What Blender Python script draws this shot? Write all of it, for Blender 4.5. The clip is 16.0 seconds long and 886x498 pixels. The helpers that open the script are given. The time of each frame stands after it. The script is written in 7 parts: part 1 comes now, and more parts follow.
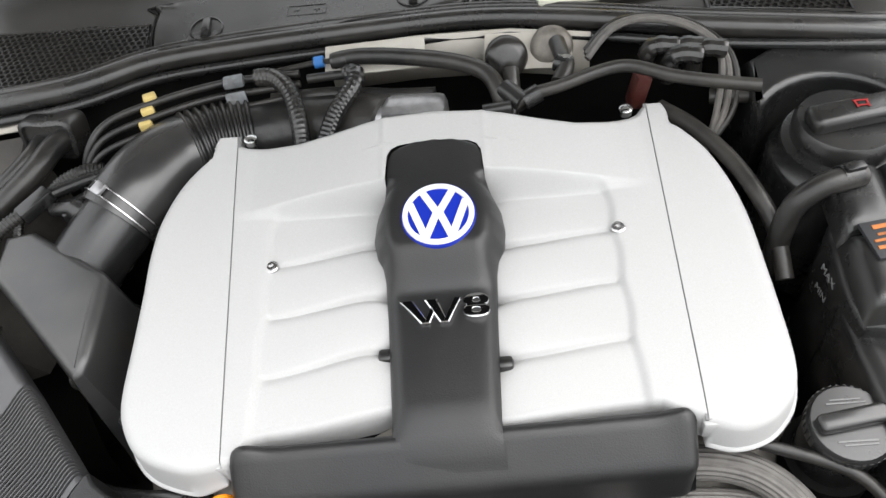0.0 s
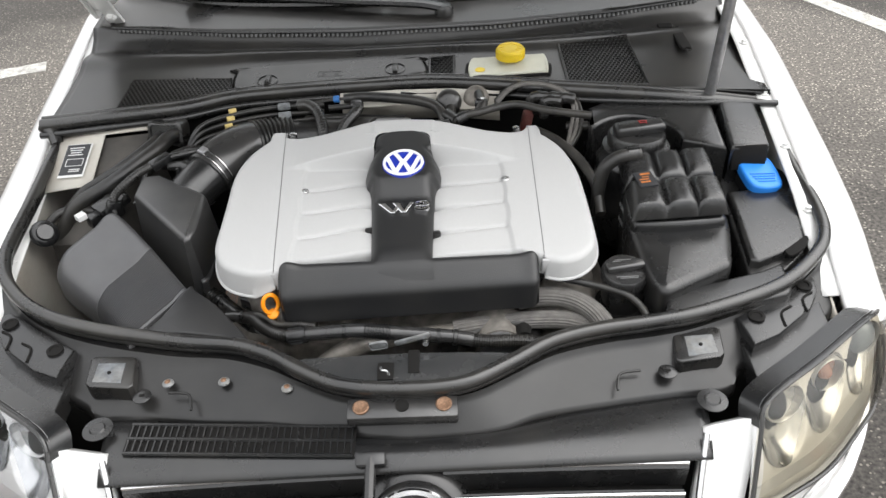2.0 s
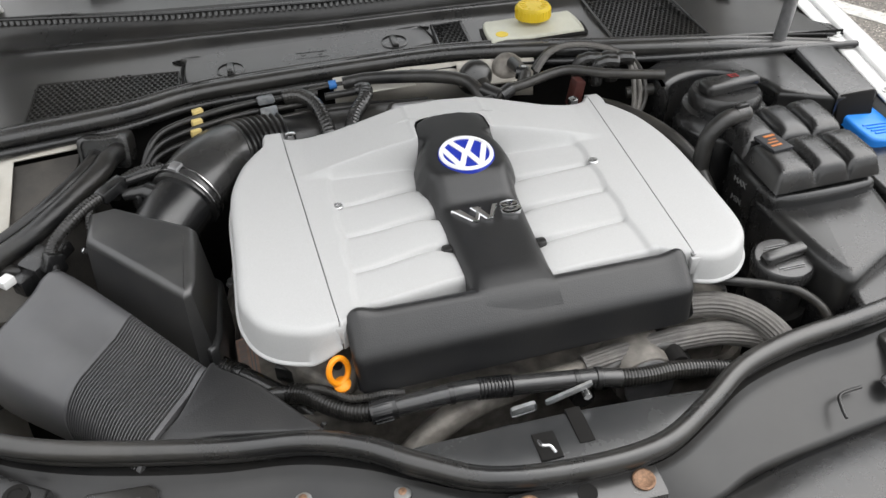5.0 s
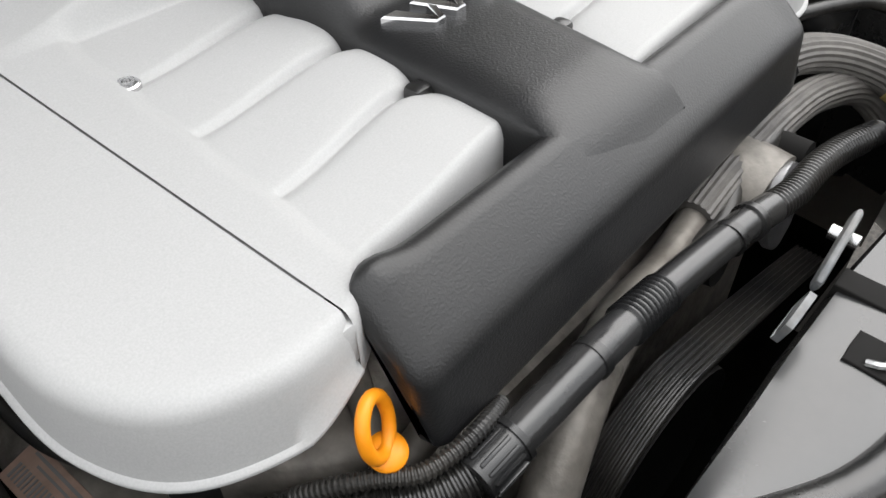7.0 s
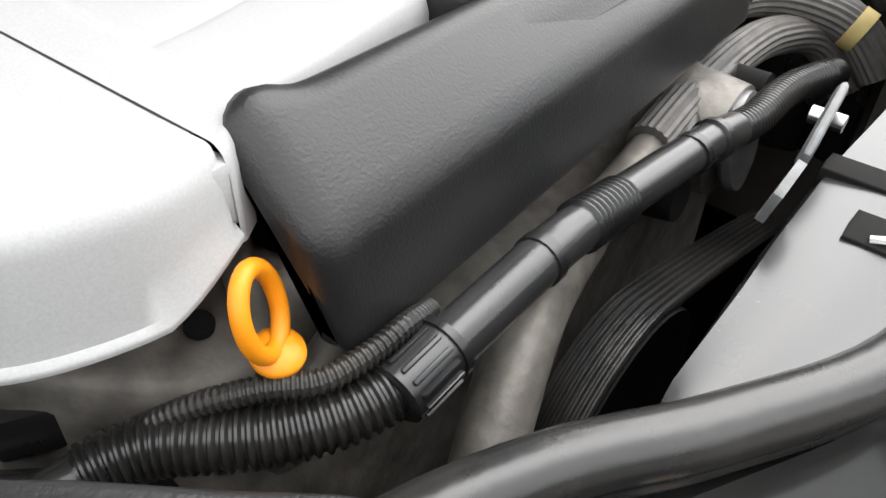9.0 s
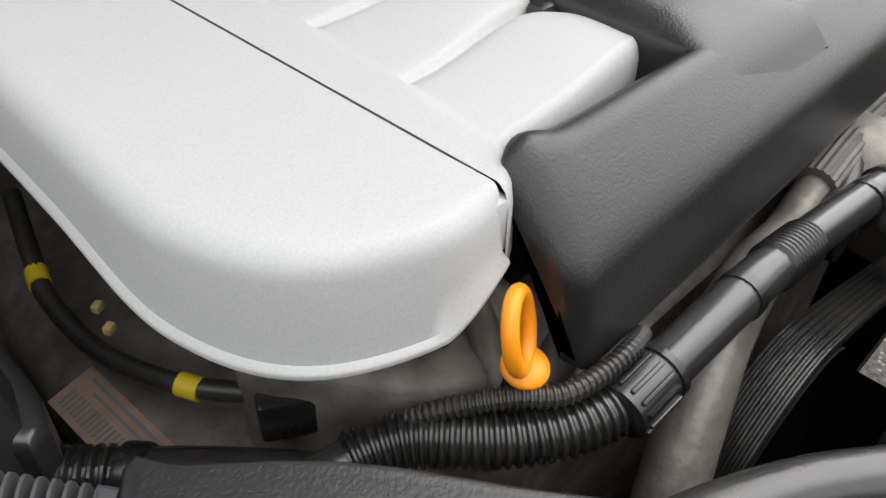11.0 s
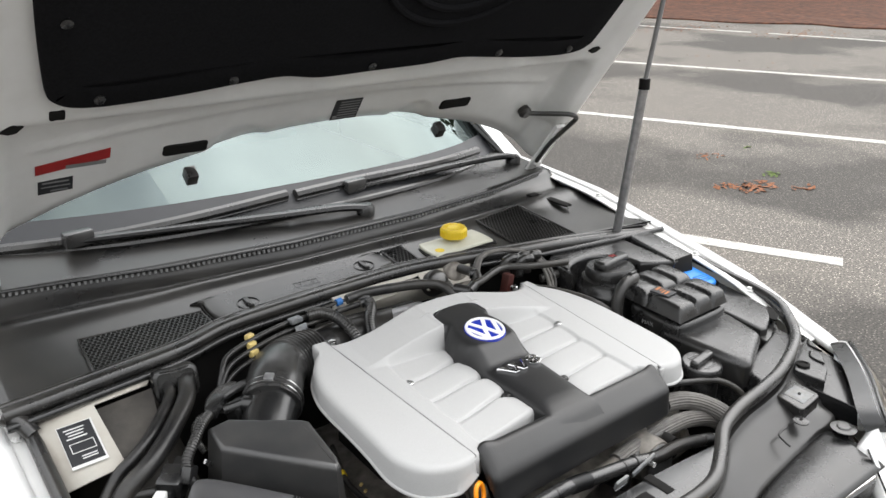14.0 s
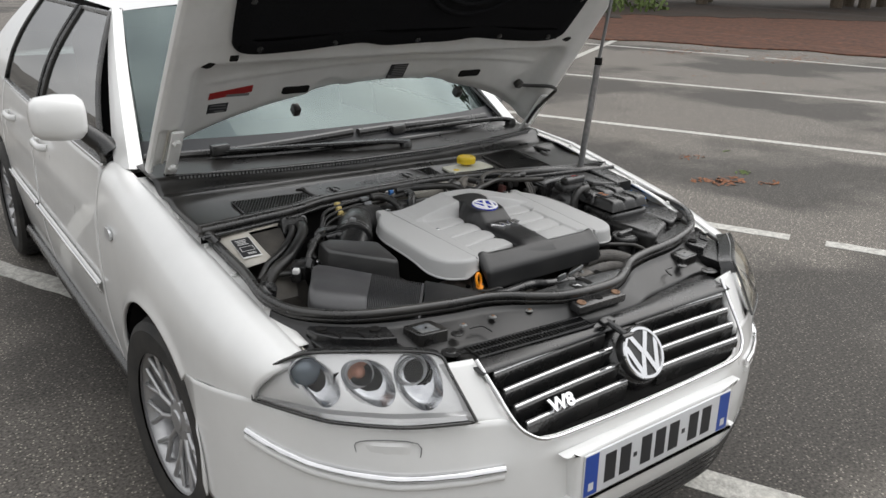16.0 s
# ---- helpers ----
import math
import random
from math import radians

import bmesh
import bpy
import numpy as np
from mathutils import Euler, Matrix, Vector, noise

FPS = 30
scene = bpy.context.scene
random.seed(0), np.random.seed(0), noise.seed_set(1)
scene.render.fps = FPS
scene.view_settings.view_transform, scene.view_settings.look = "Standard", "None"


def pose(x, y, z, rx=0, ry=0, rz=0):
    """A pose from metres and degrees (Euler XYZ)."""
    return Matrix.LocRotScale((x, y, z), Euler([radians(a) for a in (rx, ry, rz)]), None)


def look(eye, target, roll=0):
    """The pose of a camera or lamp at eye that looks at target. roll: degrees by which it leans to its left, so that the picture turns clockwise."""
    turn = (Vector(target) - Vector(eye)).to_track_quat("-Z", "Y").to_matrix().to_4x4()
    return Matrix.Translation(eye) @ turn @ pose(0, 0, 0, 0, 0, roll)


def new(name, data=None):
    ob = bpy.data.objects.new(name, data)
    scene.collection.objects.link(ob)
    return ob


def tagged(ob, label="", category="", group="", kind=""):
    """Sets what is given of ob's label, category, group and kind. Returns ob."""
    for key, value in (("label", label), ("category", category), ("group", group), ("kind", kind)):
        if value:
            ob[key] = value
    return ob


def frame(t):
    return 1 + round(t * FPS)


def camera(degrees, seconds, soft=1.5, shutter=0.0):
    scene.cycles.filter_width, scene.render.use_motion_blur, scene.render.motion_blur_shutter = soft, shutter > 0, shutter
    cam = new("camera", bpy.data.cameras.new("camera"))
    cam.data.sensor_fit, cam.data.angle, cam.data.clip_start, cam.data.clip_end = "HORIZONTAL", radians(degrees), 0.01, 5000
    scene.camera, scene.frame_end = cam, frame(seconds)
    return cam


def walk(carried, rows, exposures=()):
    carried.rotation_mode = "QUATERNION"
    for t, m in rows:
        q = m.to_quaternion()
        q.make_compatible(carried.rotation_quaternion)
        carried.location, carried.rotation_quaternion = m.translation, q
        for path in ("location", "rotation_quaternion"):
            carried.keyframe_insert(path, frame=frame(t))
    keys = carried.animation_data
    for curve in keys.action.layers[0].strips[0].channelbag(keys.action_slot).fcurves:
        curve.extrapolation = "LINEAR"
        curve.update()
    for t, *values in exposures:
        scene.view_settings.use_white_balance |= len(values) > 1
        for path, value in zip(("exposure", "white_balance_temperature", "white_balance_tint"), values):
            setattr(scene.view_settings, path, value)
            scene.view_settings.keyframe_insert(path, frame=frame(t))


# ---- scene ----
cam = camera(58.9, 16.0)
PATH = [
    (0, (0.06, 0.183, 1.558), (-0.078, 1.408, -0.017), -10.1),
    (0.5, (0.033, 0.118, 1.588), (-0.068, 1.413, 0.067), -7.3),
    (1, (-0.017, -0.092, 1.632), (-0.065, 1.301, 0.198), -5.9),
    (1.5, (0.005, -0.314, 1.668), (-0.015, 1.19, 0.35), -3.8),
    (2, (0.084, -0.51, 1.708), (0.06, 1.054, 0.462), -3.4),
    (2.5, (0.081, -0.569, 1.729), (0.035, 1.042, 0.544), -3.4),
    (3, (0.055, -0.559, 1.721), (0.019, 1.078, 0.571), -2.9),
    (3.2, (0.052, -0.551, 1.72), (0.024, 1.085, 0.57), -2.6),
    (5.3, (-0.247, -0.054, 1.471), (0.142, 1.416, 0.172), -3.4),
    (5.5, (-0.245, 0.034, 1.452), (0.155, 1.456, 0.104), -4.9),
    (6, (-0.265, 0.182, 1.386), (0.237, 1.458, -0.071), -7.4),
    (6.5, (-0.349, 0.278, 1.267), (0.456, 1.377, -0.197), -3.9),
    (7, (-0.341, 0.292, 1.152), (0.701, 1.264, -0.25), -0.8),
    (7.5, (-0.323, 0.274, 1.06), (0.793, 1.269, -0.268), -1.2),
    (8, (-0.328, 0.279, 1.034), (0.843, 1.24, -0.272), -0.3),
    (10.3, (-0.342, 0.291, 1.035), (0.897, 1.245, -0.211), 2.8),
    (10.5, (-0.348, 0.299, 1.041), (0.857, 1.26, -0.234), 2.1),
    (11, (-0.396, 0.325, 1.062), (0.732, 1.38, -0.209), 2.4),
    (11.5, (-0.456, 0.326, 1.101), (0.574, 1.479, -0.168), 1.8),
    (12, (-0.533, 0.299, 1.184), (0.438, 1.538, -0.05), 1.9),
    (12.5, (-0.584, 0.252, 1.318), (0.373, 1.557, 0.144), 0.9),
    (13, (-0.647, 0.163, 1.437), (0.369, 1.525, 0.383), 1.1),
    (13.5, (-0.722, -0.04, 1.541), (0.358, 1.395, 0.66), 0.7),
    (14, (-0.83, -0.272, 1.609), (0.288, 1.214, 0.873), 0.1),
    (14.5, (-0.987, -0.459, 1.623), (0.168, 1.035, 0.965), -0.1),
    (15, (-1.16, -0.652, 1.614), (0.014, 0.831, 0.963), 0.6),
    (15.5, (-1.282, -0.836, 1.609), (-0.132, 0.657, 0.939), 0.9),
    (16, (-1.384, -0.984, 1.601), (-0.273, 0.531, 0.915), 1.4),
]
walk(cam, [(t, look(eye, target, roll)) for t, eye, target, roll in PATH],
     [(0.0, 0.95), (0.5, 1.05), (1.0, 0.87), (1.5, 0.9), (2.5, 0.5), (3.2, 0.5), (5.5, 0.72), (7.2, 0.75), (8.0, 1.1), (10.4, 1.0), (11.0, 0.78), (11.6, 0.75), (13.2, 0.85), (14.2, 0.72), (14.8, 0.48), (15.3, 0.3), (16.0, 0.0)])

# ---- world and light ----
world = bpy.data.worlds.new("sky")
scene.world = world
world.use_nodes = True
wt = world.node_tree
SUN_EL, SUN_AZ = radians(50), radians(80)
sky = wt.nodes.new("ShaderNodeTexSky")
sky.sky_type, sky.sun_disc = "NISHITA", False
sky.sun_elevation, sky.sun_rotation = SUN_EL, SUN_AZ
sky.air_density, sky.dust_density = 1.0, 2.0
# a broken cloud deck, thin white and grey
coord = wt.nodes.new("ShaderNodeTexCoord")
clouds = wt.nodes.new("ShaderNodeTexNoise")
clouds.inputs["Scale"].default_value, clouds.inputs["Detail"].default_value, clouds.inputs["Roughness"].default_value = 2.6, 7, 0.55
clouds.inputs["Distortion"].default_value = 0.4
ramp = wt.nodes.new("ShaderNodeValToRGB")
ramp.color_ramp.elements[0].position, ramp.color_ramp.elements[0].color = 0.38, (5.7, 5.75, 5.9, 1)
ramp.color_ramp.elements[1].position, ramp.color_ramp.elements[1].color = 0.66, (9.4, 9.4, 9.3, 1)
cmix = wt.nodes.new("ShaderNodeMix")
cmix.data_type = "RGBA"
cmix.inputs["Factor"].default_value = 0.93
back = wt.nodes["Background"]
back.inputs["Strength"].default_value = 0.145
wt.links.new(coord.outputs["Generated"], clouds.inputs["Vector"])
wt.links.new(clouds.outputs["Fac"], ramp.inputs["Fac"])
wt.links.new(sky.outputs["Color"], cmix.inputs["A"])
wt.links.new(ramp.outputs["Color"], cmix.inputs["B"])
# an overcast sky is brighter overhead than at the horizon
axes = wt.nodes.new("ShaderNodeSeparateXYZ")
high = wt.nodes.new("ShaderNodeMapRange")
high.inputs["From Min"].default_value, high.inputs["From Max"].default_value = 0.0, 1.0
high.inputs["To Min"].default_value, high.inputs["To Max"].default_value = 0.72, 1.28
grade = wt.nodes.new("ShaderNodeVectorMath")
grade.operation = "SCALE"
wt.links.new(coord.outputs["Generated"], axes.inputs["Vector"])
wt.links.new(axes.outputs["Z"], high.inputs["Value"])
wt.links.new(cmix.outputs["Result"], grade.inputs[0])
# thin cloud glows round the hidden sun
toward = wt.nodes.new("ShaderNodeVectorMath")
toward.operation = "DOT_PRODUCT"
toward.inputs[1].default_value = (math.sin(SUN_AZ) * math.cos(SUN_EL), math.cos(SUN_AZ) * math.cos(SUN_EL), math.sin(SUN_EL))
glow = wt.nodes.new("ShaderNodeMapRange")
glow.interpolation_type = "SMOOTHSTEP"
glow.inputs["From Min"].default_value, glow.inputs["From Max"].default_value = 0.5, 1.0
glow.inputs["To Min"].default_value, glow.inputs["To Max"].default_value = 1.0, 1.9
both = wt.nodes.new("ShaderNodeMath")
both.operation = "MULTIPLY"
wt.links.new(coord.outputs["Generated"], toward.inputs[0])
wt.links.new(toward.outputs["Value"], glow.inputs["Value"])
wt.links.new(high.outputs["Result"], both.inputs[0])
wt.links.new(glow.outputs["Result"], both.inputs[1])
wt.links.new(both.outputs["Value"], grade.inputs["Scale"])
wt.links.new(grade.outputs["Vector"], back.inputs["Color"])
sun = new("sun", bpy.data.lights.new("sun", "SUN"))
sun.data.energy, sun.data.angle, sun.data.color = 0.75, radians(75), (1.0, 0.96, 0.9)
sun.matrix_world = look((math.sin(SUN_AZ) * 9, math.cos(SUN_AZ) * 9, 9 * math.tan(SUN_EL)), (0, 0, 0))

# ---- materials ----


def material(name, colour, rough=0.5, metal=0.0, scale=60.0, vary=0.25, bump=0.2, bump_scale=None, coat=0.0,
             dust=0.0, dust_colour=(0.32, 0.29, 0.24), dust_scale=9.0, spec=0.5, island=0.0):
    """A surface with grain at two scales, uneven gloss and, if dust is given, a film of settled dust in patches."""
    m = bpy.data.materials.new(name)
    m.use_nodes = True
    nt = m.node_tree
    b = nt.nodes["Principled BSDF"]
    tc = nt.nodes.new("ShaderNodeTexCoord")
    fine = nt.nodes.new("ShaderNodeTexNoise")
    fine.inputs["Scale"].default_value, fine.inputs["Detail"].default_value = scale, 4
    wide = nt.nodes.new("ShaderNodeTexNoise")
    wide.inputs["Scale"].default_value, wide.inputs["Detail"].default_value, wide.inputs["Roughness"].default_value = dust_scale, 6, 0.65
    for n in (fine, wide):
        nt.links.new(tc.outputs["Object"], n.inputs["Vector"])
    tone = nt.nodes.new("ShaderNodeMapRange")
    tone.inputs["To Min"].default_value, tone.inputs["To Max"].default_value = 1 - vary, 1 + vary
    tone.inputs["From Min"].default_value, tone.inputs["From Max"].default_value = 0.25, 0.75
    nt.links.new(fine.outputs["Fac"], tone.inputs["Value"])
    mul = nt.nodes.new("ShaderNodeVectorMath")
    mul.operation = "SCALE"
    mul.inputs[0].default_value = colour
    nt.links.new(tone.outputs["Result"], mul.inputs["Scale"])
    out = mul.outputs["Vector"]
    if dust:
        dr = nt.nodes.new("ShaderNodeMapRange")
        dr.inputs["From Min"].default_value, dr.inputs["From Max"].default_value = 0.38, 0.75
        dr.inputs["To Max"].default_value = dust
        nt.links.new(wide.outputs["Fac"], dr.inputs["Value"])
        dm = nt.nodes.new("ShaderNodeMix")
        dm.data_type = "RGBA"
        dm.inputs["B"].default_value = (*dust_colour, 1)
        nt.links.new(dr.outputs["Result"], dm.inputs["Factor"])
        nt.links.new(out, dm.inputs["A"])
        out = dm.outputs["Result"]
    nt.links.new(out, b.inputs["Base Color"])
    rr = nt.nodes.new("ShaderNodeMapRange")
    rr.inputs["To Min"].default_value, rr.inputs["To Max"].default_value = max(0.02, rough - 0.09), min(1, rough + 0.11)
    nt.links.new(wide.outputs["Fac"], rr.inputs["Value"])
    nt.links.new(rr.outputs["Result"], b.inputs["Roughness"])
    b.inputs["Metallic"].default_value = metal
    b.inputs["Specular IOR Level"].default_value = spec
    if coat:
        b.inputs["Coat Weight"].default_value, b.inputs["Coat Roughness"].default_value = coat, 0.04
    if bump:
        grain = nt.nodes.new("ShaderNodeTexNoise")
        grain.inputs["Scale"].default_value, grain.inputs["Detail"].default_value = bump_scale or scale * 4, 3
        nt.links.new(tc.outputs["Object"], grain.inputs["Vector"])
        bp = nt.nodes.new("ShaderNodeBump")
        bp.inputs["Strength"].default_value, bp.inputs["Distance"].default_value = bump, min(0.002, 0.4 / (bump_scale or scale * 4))
        nt.links.new(grain.outputs["Fac"], bp.inputs["Height"])
        nt.links.new(bp.outputs["Normal"], b.inputs["Normal"])
    return m


def glass(name, tint, ior=1.5, sheen=(1, 1, 1)):
    """A thin clear sheet: what is behind shows through, the sky mirrors in it."""
    m = bpy.data.materials.new(name)
    m.use_nodes = True
    nt = m.node_tree
    clear, shine, fres, mix = (nt.nodes.new("ShaderNode" + k) for k in ("BsdfTransparent", "BsdfGlossy", "Fresnel", "MixShader"))
    clear.inputs["Color"].default_value = (*tint, 1)
    shine.inputs["Roughness"].default_value = 0.01
    shine.inputs["Color"].default_value = (*sheen, 1)
    fres.inputs["IOR"].default_value = ior
    nt.links.new(fres.outputs["Fac"], mix.inputs["Fac"])
    nt.links.new(clear.outputs["BSDF"], mix.inputs[1])
    nt.links.new(shine.outputs["BSDF"], mix.inputs[2])
    nt.links.new(mix.outputs["Shader"], nt.nodes["Material Output"].inputs["Surface"])
    return m


WHITE = material("white_paint", (0.80, 0.80, 0.79), 0.30, scale=5, vary=0.015, bump=0, coat=0.8, dust=0.06)
WHITE_IN = material("white_paint_matt", (0.77, 0.77, 0.755), 0.36, scale=14, vary=0.04, bump=0.05, dust=0.14, coat=0.25)
WHITE_DIRTY = material("white_paint_dirty", (0.52, 0.50, 0.45), 0.5, scale=18, vary=0.1, bump=0.1, dust=0.6, dust_colour=(0.25, 0.2, 0.15))
SILVER = material("silver_paint", (0.45, 0.45, 0.448), 0.58, spec=0.25, metal=0.04, scale=900, vary=0.07, bump=0.10, bump_scale=900, dust=0.06, dust_colour=(0.45, 0.43, 0.38))
BLACK = material("black_plastic", (0.011, 0.0113, 0.012), 0.26, spec=0.7, scale=40, vary=0.2, bump=0.16, bump_scale=1400, dust=0.04)
COVER = material("soft_black_cover", (0.0140, 0.0142, 0.0150), 0.36, spec=0.55, scale=30, vary=0.1, bump=0.40, bump_scale=620, dust=0.025)
LINER = material("dusty_felt_liner", (0.040, 0.037, 0.034), 0.6, spec=0.4, scale=14, vary=0.4, bump=0.3, bump_scale=500, dust=0.2, dust_scale=11)
# lighter than the duct's black outlet: sky sheen put into the grey
DUCT_GREY = material("sheen_grey_duct_plastic", (0.055, 0.055, 0.058), 0.36, spec=0.8, scale=20, vary=0.15, bump=0.10, bump_scale=700, dust=0.06, dust_scale=8)
DUSTY = material("dusty_black_plastic", (0.0105, 0.0105, 0.0107), 0.28, spec=0.6, scale=22, vary=0.3, bump=0.16, bump_scale=900, dust=0.07, dust_scale=5)
DULL = material("dull_grey_plastic", (0.030, 0.0303, 0.0315), 0.25, spec=0.95, scale=16, vary=0.15, bump=0.1, bump_scale=800, dust=0.06, dust_scale=9)
BOX = material("worn_grey_black_plastic", (0.032, 0.0323, 0.0335), 0.31, spec=0.8, scale=18, vary=0.18, bump=0.20, bump_scale=900, dust=0.06, dust_scale=9)
DUCT = material("grey_black_plastic", (0.022, 0.0222, 0.023), 0.24, spec=0.8, scale=26, vary=0.2, bump=0.10, bump_scale=800, dust=0.07, dust_scale=7)
RUBBER = material("rubber", (0.011, 0.011, 0.0113), 0.27, spec=0.8, scale=50, vary=0.25, bump=0.08, dust=0.09)
HOSE = material("hose_rubber", (0.012, 0.012, 0.0123), 0.34, scale=50, vary=0.3, bump=0.2, dust=0.13)
BRAID = material("ribbed_hose", (0.11, 0.105, 0.10), 0.6, scale=70, vary=0.25, bump=0.3, dust=0.25)
METAL = material("grey_metal", (0.42, 0.42, 0.43), 0.38, metal=0.85, scale=80, vary=0.2, bump=0.15, dust=0.1)
STEEL = material("bright_steel", (0.62, 0.62, 0.62), 0.24, metal=1, scale=80, vary=0.1, bump=0.05)
RUST = material("rusty_steel", (0.22, 0.13, 0.08), 0.6, metal=0.5, scale=300, vary=0.5, bump=0.4)
ALLOY = material("dirty_aluminium", (0.22, 0.205, 0.185), 0.5, metal=0.4, scale=45, vary=0.55, bump=0.5, bump_scale=120, dust=0.5, dust_colour=(0.12, 0.095, 0.07), dust_scale=14)
CHROME = material("chrome", (0.75, 0.75, 0.76), 0.09, metal=1, scale=40, vary=0.03, bump=0)
WHEEL = material("wheel_silver", (0.50, 0.50, 0.51), 0.32, metal=0.7, scale=40, vary=0.06, bump=0.03, dust=0.15)
TYRE = material("tyre_rubber", (0.014, 0.014, 0.0145), 0.7, scale=60, vary=0.2, bump=0.3, dust=0.12)
PAD = material("felt_black", (0.008, 0.008, 0.009), 0.95, scale=200, vary=0.3, bump=0.4, bump_scale=900, spec=0.1)
BLUE = material("badge_blue", (0.012, 0.03, 0.36), 0.2, scale=40, vary=0.03, bump=0, coat=0.6)
BADGE_WHITE = material("badge_white", (0.82, 0.82, 0.83), 0.22, scale=40, vary=0.02, bump=0)
ORANGE = material("orange_plastic", (0.9, 0.30, 0.008), 0.42, scale=60, vary=0.06, bump=0.08)
YELLOW = material("yellow_plastic", (0.72, 0.52, 0.02), 0.45, scale=60, vary=0.06, bump=0.08)
CREAM = material("cream_plastic", (0.62, 0.48, 0.18), 0.5, scale=60, vary=0.1, bump=0.1, dust=0.15)
CAP_BLUE = material("blue_plastic", (0.02, 0.22, 0.72), 0.42, scale=60, vary=0.05, bump=0.05)
MILKY = material("milky_plastic", (0.55, 0.55, 0.46), 0.42, scale=30, vary=0.08, bump=0.05, dust=0.2)
LABEL_WHITE = material("label_white", (0.66, 0.66, 0.65), 0.5, scale=30, vary=0.05, bump=0)
LABEL_BLACK = material("label_black", (0.02, 0.021, 0.024), 0.5, scale=30, vary=0.1, bump=0)
LABEL_GREY = material("label_grey", (0.2, 0.2, 0.2), 0.5, scale=30, vary=0.1, bump=0)
LABEL_RED = material("label_red", (0.34, 0.02, 0.02), 0.45, scale=30, vary=0.05, bump=0)
LABEL_ORANGE = material("label_orange", (0.50, 0.16, 0.03), 0.5, scale=120, vary=0.4, bump=0, dust=0.4, dust_colour=(0.1, 0.06, 0.04))
LABEL_BROWN = material("label_brown", (0.36, 0.24, 0.19), 0.6, scale=90, vary=0.2, bump=0.1, dust=0.4)
RED_PART = material("dull_red_plastic", (0.07, 0.012, 0.009), 0.55, scale=60, vary=0.2, bump=0.15, dust=0.15)
BLUE_PART = material("dull_blue_plastic", (0.03, 0.15, 0.42), 0.5, scale=60, vary=0.1, bump=0.1)
# near-black, for dark parts and for shade in holes, gaps and the bay
DARK = material("dark_parts_and_shade", (0.009, 0.0085, 0.008), 0.8, scale=30, vary=0.2, bump=0.1, spec=0.2)
CABIN = material("cabin_dark", (0.016, 0.016, 0.017), 0.8, scale=30, vary=0.1, bump=0.1)
LENS = glass("clear_lens", (0.96, 0.96, 0.96), 1.4)
HAZY = glass("hazy_lens", (0.80, 0.76, 0.66), 1.5)
PANE = glass("tinted_pane", (0.22, 0.27, 0.26), 5.0)
SCREEN = glass("windscreen_glass", (0.30, 0.36, 0.35), 2.2, (0.70, 0.83, 0.82))
SCUFF = material("scuffed_plate", (0.13, 0.14, 0.15), 0.35, scale=90, vary=0.5, bump=0.2, dust=0.4, dust_scale=30)
SATIN = material("satin_black_panel", (0.030, 0.031, 0.032), 0.25, spec=0.85, scale=20, vary=0.06, bump=0.04, bump_scale=900, dust=0.08, dust_colour=(0.2, 0.19, 0.17))
CARRIER = material("dusty_carrier_plastic", (0.010, 0.010, 0.0103), 0.30, spec=0.5, scale=22, vary=0.3, bump=0.1, bump_scale=900, dust=0.035, dust_scale=6)
REFLECTOR = material("lamp_reflector", (0.90, 0.90, 0.90), 0.16, metal=0.3, scale=30, vary=0.03, bump=0)
LAMP_GREY = material("lamp_bezel", (0.62, 0.63, 0.64), 0.3, metal=0.5, scale=30, vary=0.03, bump=0)
LAMP_DISH = material("lamp_dish", (0.60, 0.61, 0.63), 0.16, metal=0.85, scale=30, vary=0.05, bump=0)
LAMP_DARK = material("projector_glass", (0.16, 0.19, 0.22), 0.08, metal=0.3, scale=30, vary=0.03, bump=0)
AMBER = material("amber_bulb", (0.40, 0.20, 0.14), 0.2, scale=40, vary=0.1, bump=0)
PLATE_WHITE = material("plate_white", (0.66, 0.67, 0.69), 0.35, scale=30, vary=0.03, bump=0, dust=0.08)
PLATE_BLUE = material("plate_blue", (0.02, 0.07, 0.36), 0.35, scale=30, vary=0.05, bump=0)
LITTER = material("leaf_litter", (0.085, 0.030, 0.013), 0.9, scale=7, vary=0.8, bump=0.6, bump_scale=40, dust=0.5, dust_colour=(0.018, 0.015, 0.012), dust_scale=1.3)
SOIL = material("dark_soil", (0.022, 0.017, 0.012), 0.95, scale=6, vary=0.5, bump=0.6, bump_scale=30, dust=0.6, dust_colour=(0.05, 0.022, 0.013), dust_scale=0.6)
LEAF = material("dead_leaves", (0.20, 0.075, 0.03), 0.8, scale=50, vary=0.4, bump=0.2)
MOSS = material("green_weed", (0.09, 0.13, 0.03), 0.8, scale=50, vary=0.3, bump=0.2)
FOLIAGE = material("foliage", (0.05, 0.075, 0.03), 0.75, scale=4, vary=0.5, bump=0.2)
BARK = material("bark", (0.09, 0.07, 0.05), 0.9, scale=20, vary=0.4, bump=0.8, bump_scale=60)
LINE = material("road_paint", (0.52, 0.51, 0.47), 0.7, scale=90, vary=0.3, bump=0.4, bump_scale=160, dust=0.85, dust_colour=(0.16, 0.15, 0.14), dust_scale=24)


